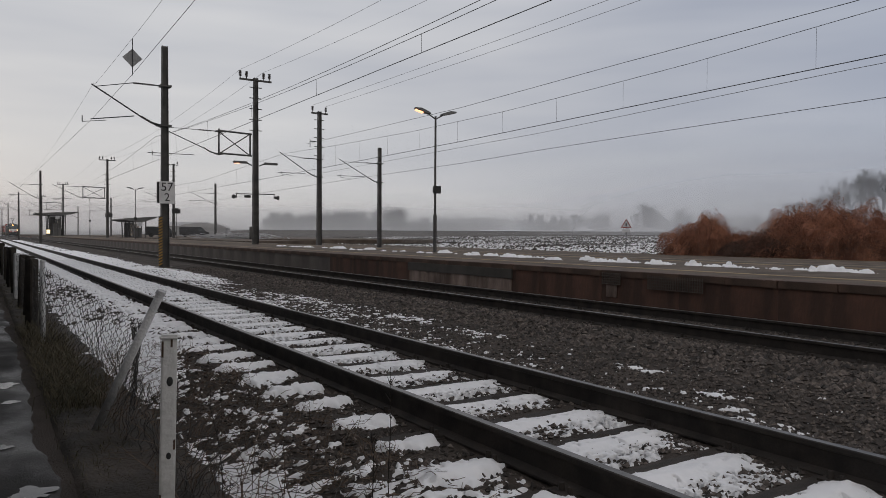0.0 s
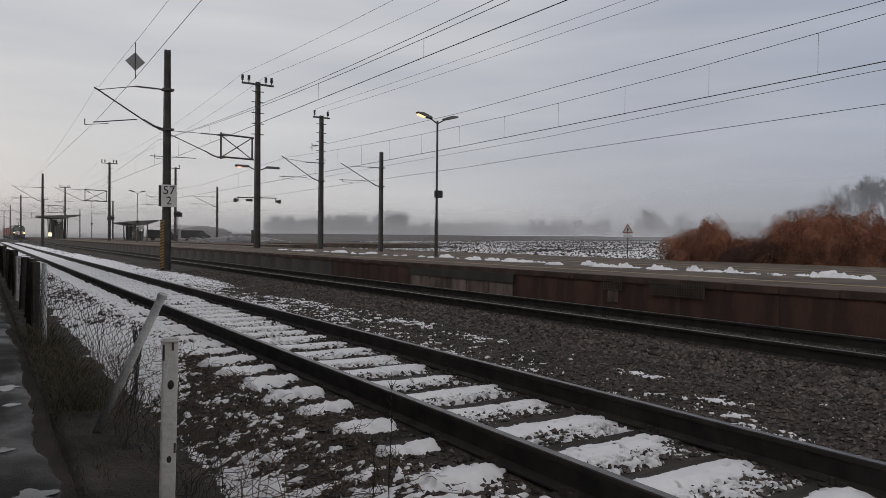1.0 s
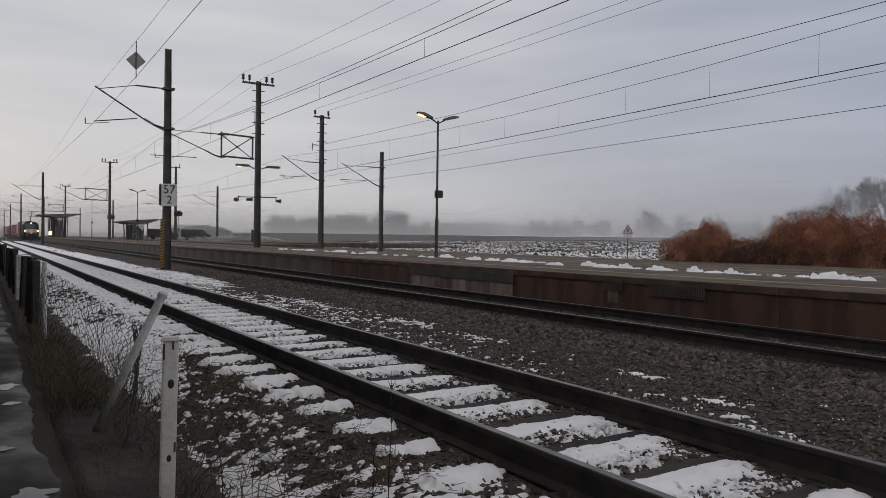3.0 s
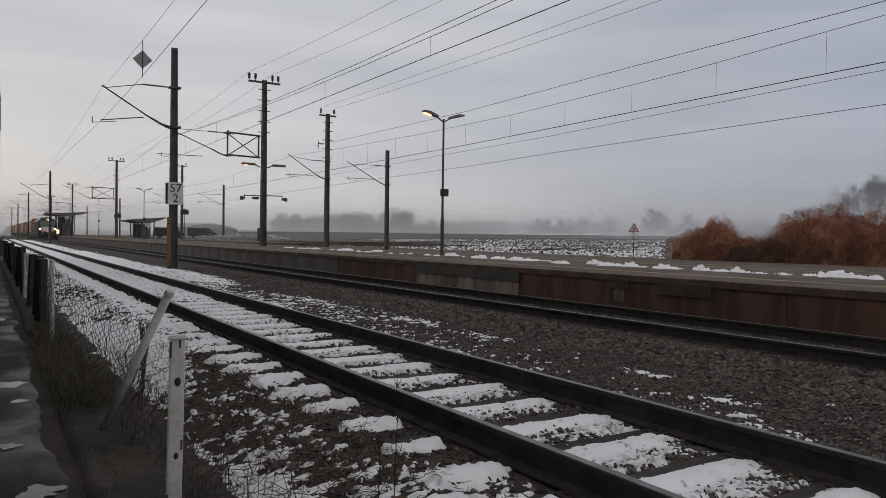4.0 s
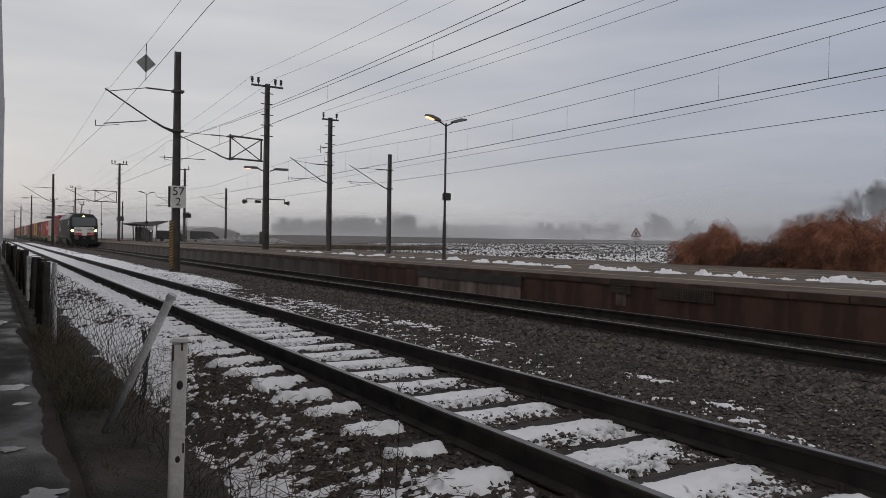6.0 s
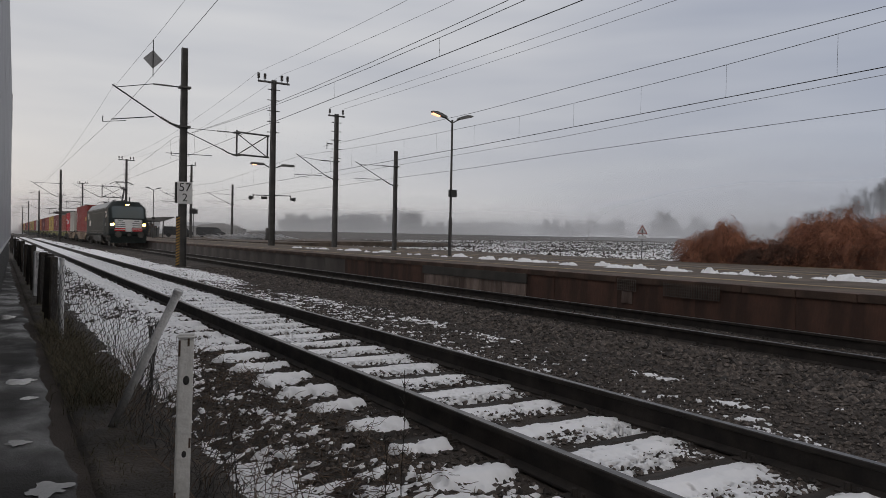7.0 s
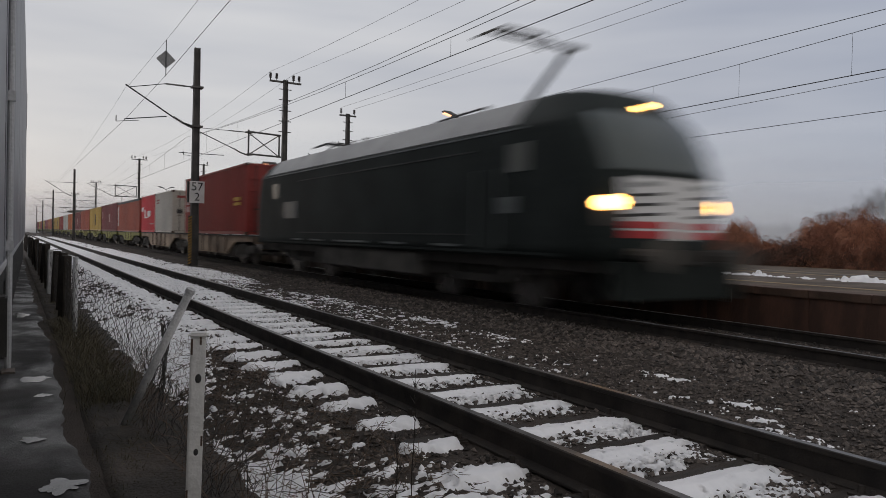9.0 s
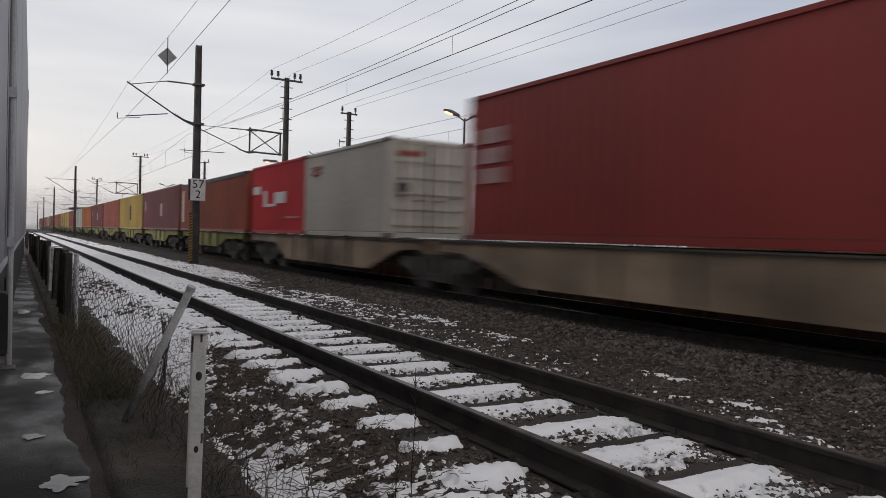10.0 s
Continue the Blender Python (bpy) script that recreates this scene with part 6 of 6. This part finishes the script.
RUSSET = "low russet shrub with drooping bare twigs", "arching russet shrub with drooping bare twigs", "large rounded russet bush of dense bare twigs"
DARK = "low dark brown shrub beside the russet bushes", "dark brown twiggy undergrowth below russet bushes"
arching_bush("russet_bush", RUSSET[0], *ray_xy(1216, 48.5), 1.75, 1.8, 2.35, 6500, 1, (M_BUSH, M_BUSHDARK), 1.0)
arching_bush("russet_bush", RUSSET[1], *ray_xy(1256, 47.5), 1.45, 1.6, 3.15, 6500, 2, (M_BUSH, M_BUSHDARK), 1.0)
arching_bush("russet_bush", RUSSET[0], *ray_xy(1308, 47.8), 1.5, 1.5, 2.0, 5200, 9, (M_BUSH, M_BUSHDARK), 1.0)
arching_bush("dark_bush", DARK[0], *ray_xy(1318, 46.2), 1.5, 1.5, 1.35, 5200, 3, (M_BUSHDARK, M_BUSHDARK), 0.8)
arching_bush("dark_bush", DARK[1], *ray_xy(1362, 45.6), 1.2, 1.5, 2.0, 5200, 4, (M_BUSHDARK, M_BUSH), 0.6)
arching_bush("russet_bush", RUSSET[2], *ray_xy(1408, 46.5), 2.3, 2.2, 3.45, 12000, 5, (M_BUSH, M_BUSHDARK), 0.7)
arching_bush("russet_bush", RUSSET[2], *ray_xy(1465, 46.0), 2.5, 2.3, 3.75, 12000, 6, (M_BUSH, M_BUSHDARK), 0.7)
arching_bush("russet_bush", RUSSET[2], *ray_xy(1535, 45.5), 2.3, 2.3, 3.45, 12000, 7, (M_BUSH, M_BUSHDARK), 0.7)
arching_bush("russet_bush", RUSSET[2], *ray_xy(1605, 45.5), 2.0, 2.2, 2.4, 6000, 8, (M_BUSH, M_BUSHDARK), 0.7)

sx_, sy_ = ray_xy(1108, 55.9)
sign = thing("warning_sign", "triangular red-bordered warning sign on a grey post", "road sign", pose(sx_, sy_, land_z(sx_, sy_), 0, 0, -47))
part("post", bar((0, 0, -0.3), (0, 0, 2.2), 0.035, None, 8), M_ARM, sign)
tri = [(-0.40, 2.08), (0.40, 2.08), (0.0, 2.78)]
part("border", prism(tri, "y", -0.06, -0.04), M_RED, sign, "red triangular border")
part("face", prism([(-0.29, 2.14), (0.29, 2.14), (0, 2.64)], "y", -0.068, -0.058), M_WHITE, sign)
part("symbol", cube(-0.05, 0.05, -0.074, -0.066, 2.2, 2.45), M_BLACK, sign)
part("extra_plate", cube(-0.3, 0.3, -0.06, -0.045, 1.75, 1.98), M_WHITE, sign)


def bare_tree(name, label, x, y, h, seed, spread=0.42, depth=5, mat=None, group="bare trees by the field", thick=0.02):
    """Trunk, limbs and fine twigs grown by forking."""
    r = np.random.default_rng(seed)
    t = thing(name, label, "tree", group=group)
    trunk, twigs = [], []
    def grow(p, d, L, lev, rad):
        q = p + d * L
        mid = (p + q) / 2 + r.normal(0, 0.05, 3) * L
        (trunk if lev < 2 else twigs).append((np.array([p, mid, q]), rad))
        if lev >= depth:
            return
        for _ in range(3 if lev > 0 else 4):
            a = r.uniform(0, 6.283)
            s = r.uniform(0.35, 0.95) * spread * 1.6
            nd = d + np.array([math.cos(a) * s, math.sin(a) * s, r.uniform(-0.05, 0.25)])
            nd /= np.linalg.norm(nd)
            grow(p + (q - p) * r.uniform(0.55, 1.0), nd, L * r.uniform(0.58, 0.80), lev + 1, rad * 0.62)
    z0 = land_z(x, y)
    grow(np.array([x, y, z0 - 0.2]), np.array([0.0, 0.0, 1.0]), h * 0.33, 0, h * thick)
    for nm, s in (("trunk", trunk), ("crown", twigs)):
        vs, fs = [], []
        for p, rad in s:
            o = len(vs)
            for i, c in enumerate(p):
                rr = max(0.02, rad * (1 - 0.22 * i))
                for ang in (0, 2.094, 4.189):
                    vs.append((c[0] + rr * math.cos(ang), c[1] + rr * math.sin(ang), c[2]))
            for i in range(2):
                for k in range(3):
                    a, b = o + 3 * i + k, o + 3 * i + (k + 1) % 3
                    fs.append((a, b, b + 3, a + 3))
        ob = sheet(nm, vs, fs, mat or M_TREE, smooth=False)
        ob.parent = t
    return t


for k, (p, d, h) in enumerate(((1395, 128, 7.5), (1425, 124, 8.5), (1448, 132, 8.0), (1478, 118, 11.0), (1500, 122, 13.0), (1522, 116, 13.5), (1545, 120, 12.5), (1566, 114, 13.0), (1592, 118, 13.0), (1620, 116, 13.0))):
    bare_tree("bare_tree", "bare winter tree standing in mist behind the bushes", *ray_xy(p + 12, d * 1.8), h * (1.52 if h > 10 else 1.75), 200 + k, depth=6, spread=0.5)


def far_row(name, label, specs, seed, mat):
    """A distant stand of trees: upright tapering stems and fans of twigs."""
    r = np.random.default_rng(seed)
    lines = []
    for p, d, h, n in specs:
        for _ in range(n):
            x, y = ray_xy(p + r.uniform(-9, 9), d + r.uniform(-12, 12))
            hh = h * r.uniform(0.40, 1.10)
            z = land_z(x, y) - 0.2
            lines.append(np.array([(x, y, z), (x + r.normal(0, 0.1), y, z + hh * 0.5), (x + r.normal(0, 0.3), y, z + hh * 0.8)]))
            for _k in range(100):
                u = r.uniform(0.12, 0.85)
                a = r.uniform(0, 6.28)
                L = hh * r.uniform(0.14, 0.40) * (1.15 - u * 0.6)
                b = np.array([x, y, z + hh * u])
                lines.append(np.array([b, b + np.array([math.cos(a) * L * 0.5, math.sin(a) * L * 0.5, L * 0.45]), b + np.array([math.cos(a) * L * 0.8, math.sin(a) * L * 0.8, L * 0.95])]))
    return tagged(strands(name, lines, mat, 0.075, 0.5), label, "trees", kind="stuff")


far_row("far_trees", "misty distant row of bare trees beyond the field", [(p, 385, 9.0, 4) for p in range(476, 562, 7)] + [(p, 385, 10.6, 4) for p in range(574, 640, 7)] + [(p, 385, 11.8, 3) for p in range(645, 716, 7)] + [(p, 396, 6.5, 3) for p in range(470, 716, 8)], 301, M_TREE)
far_row("far_trees", "misty distant wood on the horizon", [(p, 480, 11.0, 5) for p in range(935, 1010, 10)] + [(p, 470, 11.5, 5) for p in range(1010, 1075, 12)] + [(p, 385, 13.5, 2) for p in (1134, 1140, 1146, 1151)] + [(p, 385, 11.5, 2) for p in (1168, 1176, 1190, 1206)] + [(p, 420, 9, 5) for p in range(1215, 1420, 14)], 302, M_TREE)
far_row("far_trees", "low misty hedge on the horizon", [(p, 520, 10.0, 4) for p in range(715, 940, 10)], 303, M_TREE)


def farmhouse(p, d, w, h, roof):
    x, y = ray_xy(p, d)
    t = thing("farmhouse", "distant pale house with a snowy roof in mist", "house", pose(x, y, land_z(x, y), 0, 0, random.uniform(-50, -20)), group="houses on the horizon")
    part("wall", cube(-w / 2, w / 2, -4, 4, -0.5, h), M_HOUSE, t)
    part("roof", prism([(-4.4, h), (4.4, h), (0, h + roof)], "x", -w / 2 - 0.4, w / 2 + 0.4), M_ROOF, t)
    for k in range(int(w / 3)):
        part("window", cube(-w / 2 + 1 + 3 * k, -w / 2 + 2.1 + 3 * k, -4.03, -3.99, 1.0, 2.4), M_SHELTER, t)


for p, d, w, h, ro in ((790, 480, 14, 4.5, 3.5), (822, 480, 26, 5.0, 3.0), (858, 490, 18, 5.5, 3.5), (885, 480, 12, 4.2, 3.2), (915, 490, 16, 4.2, 3.0), (1290, 360, 14, 3, 3), (1240, 380, 10, 3, 3), (740, 560, 20, 3, 3)):
    farmhouse(p, d, w, h, ro)

# two church spires over the village
for p, h in ((816, 10.5), (872, 9.5)):
    x, y = ray_xy(p, 500)
    t = thing("church_tower", "slender misty church spire on the horizon", "church tower", pose(x, y, land_z(x, y)), group="church towers on the horizon")
    part("tower", cube(-0.9, 0.9, -0.9, 0.9, -0.5, h * 0.6), M_HOUSE, t)
    part("spire", bar((0, 0, h * 0.6), (0, 0, h), 1.0, 0.08, 8), M_TREE, t)

# the strip of unploughed snow beyond the field
vs, fs = [], []
cols = list(range(850, 1720, 12))
for p in cols:
    for d in (312, 325, 340):
        x, y = ray_xy(p, d + 6 * math.sin(p * 0.05))
        vs.append((x, y, land_z(x, y) + 0.35))
for k in range(len(cols) - 1):
    for j in range(2):
        a = 3 * k + j
        fs.append((a, a + 1, a + 4, a + 3))
tagged(sheet("snow_meadow", vs, fs, M_SNOW), "strip of snow-covered meadow beyond the ploughed field", "snow", kind="structure")

# clods turned up by the plough, bare and snow-capped
rc = np.random.default_rng(23)
for nm, lab, m_, cnt, lo, hi, lift in (("field_clods", "dark clods of ploughed earth", M_SOIL, 14000, 0.10, 0.30, 0.05), ("snow_clods", "white lumps of snow between the furrows", M_SNOW, 12000, 0.07, 0.24, 0.09)):
    pp = rc.uniform(420, 1240, cnt)
    dd = 50 + 130 * rc.uniform(0, 1, cnt) ** 1.5
    az = radians(32.72) + np.arctan((pp - 784) / 1279.4)
    fx, fy = dd * np.sin(az), dd * np.cos(az)
    dens = fbm(fx * 0.10, fy * 0.10, 121, 3)
    keep = (fx > 33) & ((dens > 0.30) if m_ is M_SOIL else (dens + 0.0006 * (pp - 800) > 0.45))
    fx, fy = fx[keep], fy[keep]
    tagged(scatter(nm, np.stack((fx, fy, land(fx, fy) + lift), -1), rc.uniform(lo, hi, len(fx)), m_, rc, 0.55), lab, "clods", kind="stuff")

# ---- station shelters, sheds and vehicles down the line ----
# added glowing panel, standing in for unidentified points of light under the shelter
M_GLOWPANEL = material("lit_display", (0.9, 0.8, 0.6), (0.9, 0.8, 0.6), 3, 0.4, bump=0, emit=(1.0, 0.78, 0.45), power=1.6)


def shelter(x, y, w, L, h, label, lit=False):
    t = thing("platform_shelter", label, "shelter", pose(x, y, PZ))
    part("roof", prism([(-w / 2, h + 0.25), (-w / 2, h + 0.45), (w / 2, h + 0.85), (w / 2, h + 0.65), (w * 0.12, h - 0.05), (-w * 0.12, h - 0.05)], "y", -L / 2, L / 2), M_SHELTER, t, "tilted dark flat roof")
    for k in range(4):
        yy = -L / 2 + 0.5 + k * (L - 1) / 3
        for s in (-1, 1):
            part("post", bar((s * w * 0.17, yy, -0.02), (s * w * 0.19, yy, h + 0.35), 0.10, None, 8), M_MAST, t)
    for k in range(5):
        part("pane", cube(-0.03, 0.03, -L / 2 + 0.7 + k * (L - 1.4) / 5, -L / 2 + 0.6 + (k + 1) * (L - 1.4) / 5, 0.15, h - 0.35), M_PANE, t)
    part("back_panel", cube(-w * 0.12, w * 0.20, L / 2 - 0.6, L / 2 - 0.5, -0.02, h - 0.1), M_SHELTER, t)
    part("bench_block", cube(-w * 0.10, w * 0.08, -L / 2 + 1.2, -L / 2 + 3.0, -0.02, h * 0.6), M_SHELTER, t)
    part("sign", cube(-0.5, 0.3, -L / 2 - 0.02, -L / 2 + 0.08, h - 0.75, h - 0.15), M_CLADEDGE, t)
    if lit:
        part("lit_display", cube(-w * 0.27, -w * 0.19, -L / 2 + 0.3, -L / 2 + 0.4, 0.5, 1.3), M_GLOWPANEL, t, "small added yellowish glowing panel under the shelter")


shelter(14.7, 185, 8.2, 12, 4.5, "grey steel platform shelter with a tilted flat roof", True)
shelter(22.2, 132, 5.2, 12, 2.6, "low grey shelter with glass panes on the far platform")
far_plat = thing("far_platform", "low platform beyond the rear tracks", "platform", kind="structure")
part("deck", cube(21.9, 29.6, 70, 300, -0.5, PZ - 0.01), M_PLAT, far_plat)
part("car_park", cube(29.62, 60, 96, 300, -0.6, PZ - 0.03), M_PLAT, far_plat)


def info_board(x, y, z):
    t = thing("info_board", "dark station information board on a pole", "sign board", group="station boards")
    part("pole", bar((x, y, PZ - 0.02), (x, y, z + 0.6), 0.05, None, 8), M_MAST, t)
    part("board", cube(x - 0.55, x + 0.55, y - 0.1, y + 0.1, z, z + 0.6, 0.02), M_BLACK, t)
    part("lamp_box", cube(x - 0.25, x + 0.25, y - 0.15, y + 0.1, z + 1.0 - 0.4, z + 1.15 - 0.4, 0.02), M_SHELTER, t)


info_board(23.0, 104, 4.0)
info_board(17.8, 128, 3.8)


def parked_car(x, y, z, yaw, mat, label):
    t = thing("parked_car", label, "car", pose(x, y, z, 0, 0, yaw), group="parked cars")
    prof = [(-2.1, 0.35), (2.1, 0.35), (2.15, 0.75), (1.3, 0.95), (0.6, 1.42), (-1.2, 1.45), (-1.9, 1.0), (-2.15, 0.9)]
    bm = prism(prof, "y", -0.85, 0.85)
    bmesh.ops.bevel(bm, geom=bm.edges[:], offset=0.06, segments=2, affect="EDGES")
    part("body", bm, mat, t)
    part("window_band", prism([(-1.15, 1.0), (0.95, 1.0), (0.52, 1.36), (-1.1, 1.38)], "y", -0.87, 0.87), M_PANE, t)
    for a in (-1.3, 1.3):
        for s in (-1, 1):
            part("wheel", bar((a, s * 0.7, 0.33), (a, s * 0.88, 0.33), 0.33, None, 16), M_BLACK, t)


M_CARDARK = material("dark_car_paint", (0.03, 0.032, 0.036), (0.05, 0.052, 0.056), 1, 0.35, bump=0)
M_CARSNOW = material("orange_car_paint", (0.20, 0.09, 0.04), (0.26, 0.12, 0.05), 1, 0.4, bump=0)
parked_car(30.5, 182, 0.52, 60, M_CARSNOW, "small reddish car with a snowy roof")


def parked_van(x, y, z, yaw, label):
    t = thing("parked_van", label, "van", pose(x, y, z, 0, 0, yaw), group="parked vans")
    bm = prism([(-2.6, 0.40), (2.6, 0.40), (2.65, 0.95), (2.0, 1.10), (1.45, 1.75), (1.1, 1.92), (-2.5, 1.95), (-2.65, 1.8)], "y", -0.95, 0.95)
    bmesh.ops.bevel(bm, geom=bm.edges[:], offset=0.08, segments=2, affect="EDGES")
    part("body", bm, M_CARDARK, t)
    part("window", prism([(0.7, 1.15), (1.75, 1.15), (1.40, 1.65), (0.7, 1.65)], "y", -0.97, 0.97), M_PANE, t)
    for a in (-1.7, 1.7):
        for s in (-1, 1):
            part("wheel", bar((a, s * 0.75, 0.36), (a, s * 0.97, 0.36), 0.36, None, 16), M_BLACK, t)


for k in range(2):
    parked_van(28.3 + 5.6 * k, 140 - 1.4 * k, 0.535, -14, "dark parked van beside the station")
barn = thing("barn", "long grey barn with a rounded misty outline", "barn", pose(*ray_xy(362, 235), land_z(*ray_xy(362, 235)), 0, 0, 70))
part("wall", cube(-8, 8, -7, 7, -2.5, 2.4), M_HOUSE, barn)
part("roof", prism([(-7.6, 2.4), (7.6, 2.4), (5.2, 3.5), (0, 4.1), (-5.2, 3.5)], "x", -8.4, 8.4), M_HOUSE, barn)
shed = thing("shed", "long low grey shed in mist", "shed", pose(*ray_xy(328, 235), land_z(*ray_xy(328, 235)), 0, 0, -28))
part("wall", cube(-6.5, 6.5, -4, 4, -0.5, 3.2), M_HOUSE, shed)
part("roof", prism([(-4.4, 3.2), (4.4, 3.2), (0, 4.4)], "x", -6.9, 6.9), M_HOUSE, shed)
# a narrow road between the rear tracks and the field
road = tagged(part("road", cube(30.2, 37.4, -30, 95, -0.5, 0.10, 0.05), M_PLAT), "narrow brownish field road with worn edges", "road", kind="structure")
for x in (30.6, 37.0):
    part("road_edge", cube(x - 0.08, x + 0.08, -30, 95, 0.09, 0.104), M_YELLOW, road, "faded yellow edge line")
# heap of snow-dusted branches behind the rear platform
r_ = np.random.default_rng(9)
lines = []
hx, hy = ray_xy(415, 112)
for _ in range(420):
    c = np.array([hx + r_.normal(0, 2.4), hy + r_.normal(0, 2.4), 0.50 + r_.uniform(0, 0.75)])
    a = r_.uniform(0, 6.28)
    d = np.array([math.cos(a), math.sin(a), r_.uniform(-0.15, 0.3)]) * r_.uniform(0.4, 1.3)
    lines.append(np.array([c - d, c, c + d]))
tagged(strands("brushwood_heap", lines, M_ROOF, 0.05, 0.6), "heap of snow-dusted cut branches", "brushwood", kind="stuff")


# ---- mist over the fields: thin pale veils, thicker with distance ----
def mist_material(name, alpha, top, x0, x1, low):
    m = bpy.data.materials.new(name)
    m.use_nodes = True
    n, l = m.node_tree.nodes, m.node_tree.links
    n.remove(n["Principled BSDF"])
    out = n["Material Output"]
    mix, tr = n.new("ShaderNodeMixShader"), n.new("ShaderNodeBsdfTransparent")
    d, tl, half = n.new("ShaderNodeBsdfDiffuse"), n.new("ShaderNodeBsdfTranslucent"), n.new("ShaderNodeMixShader")
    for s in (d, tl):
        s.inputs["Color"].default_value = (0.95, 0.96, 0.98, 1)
    l.new(d.outputs[0], half.inputs[1])
    l.new(tl.outputs[0], half.inputs[2])
    co, sp, mr, nz = n.new("ShaderNodeTexCoord"), n.new("ShaderNodeSeparateXYZ"), n.new("ShaderNodeMapRange"), n.new("ShaderNodeTexNoise")
    l.new(co.outputs["Object"], sp.inputs[0])
    l.new(sp.outputs["Z"], mr.inputs["Value"])
    mr.interpolation_type = "SMOOTHSTEP"
    mr.inputs["From Min"].default_value, mr.inputs["From Max"].default_value = 0.0, top
    mr.inputs["To Min"].default_value, mr.inputs["To Max"].default_value = alpha, 0.0
    nz.inputs["Scale"].default_value = 0.02
    l.new(co.outputs["Object"], nz.inputs["Vector"])
    mu = n.new("ShaderNodeMath")
    mu.operation = "MULTIPLY"
    ad = n.new("ShaderNodeMath")
    ad.operation = "ADD"
    ad.inputs[1].default_value = 0.5
    l.new(nz.outputs["Fac"], ad.inputs[0])
    l.new(mr.outputs[0], mu.inputs[0])
    l.new(ad.outputs[0], mu.inputs[1])
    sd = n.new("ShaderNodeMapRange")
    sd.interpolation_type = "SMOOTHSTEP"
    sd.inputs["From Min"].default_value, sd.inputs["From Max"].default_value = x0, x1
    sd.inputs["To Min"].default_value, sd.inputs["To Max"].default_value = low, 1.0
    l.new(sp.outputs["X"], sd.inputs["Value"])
    mu2 = n.new("ShaderNodeMath")
    mu2.operation = "MULTIPLY"
    l.new(mu.outputs[0], mu2.inputs[0])
    l.new(sd.outputs[0], mu2.inputs[1])
    l.new(mu2.outputs[0], mix.inputs[0])
    l.new(tr.outputs[0], mix.inputs[1])
    l.new(half.outputs[0], mix.inputs[2])
    l.new(mix.outputs[0], out.inputs["Surface"])
    return m


def mist(radius, alpha, top, low, lo=0.05, hi=0.55, a0=-4, a1=88):
    vs, fs = [], []
    n = 60
    for k in range(n + 1):
        az = radians(a0 + (a1 - a0) * k / n)
        for z in (-1.2, top * 0.33, top * 0.66, top):
            vs.append((radius * math.sin(az), radius * math.cos(az), z))
    for k in range(n):
        for j in range(3):
            a = 4 * k + j
            fs.append((a, a + 1, a + 5, a + 4))
    ob = tagged(sheet("mist", vs, fs, mist_material("mist_veil", alpha, top, radius * lo, radius * hi, low)), "thin pale mist hanging over the fields", "mist", kind="stuff")
    ob.visible_shadow = False
    return ob


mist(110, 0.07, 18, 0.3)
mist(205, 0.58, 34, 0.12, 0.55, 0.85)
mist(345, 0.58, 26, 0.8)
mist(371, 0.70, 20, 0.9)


def motions():
    speed, front9 = 29.0, 8.1
    for ob, back, z in TRAIN:
        walk(ob, [(t, pose(T2, front9 + speed * (9.0 - t) + back, z)) for t in (0.0, 5.0, 10.0)])
        for curve in ob.animation_data.action.layers[0].strips[0].channelbag(ob.animation_data.action_slot).fcurves:
            for key in curve.keyframe_points:
                key.interpolation = "LINEAR"
    turn = math.degrees(speed / 0.62)
    for w in LOCO_WHEELS:
        y = w.location.y
        walk(w, [(i / 30, pose(0, y, 0.62, turn * i / 30)) for i in range(301)])


motions()
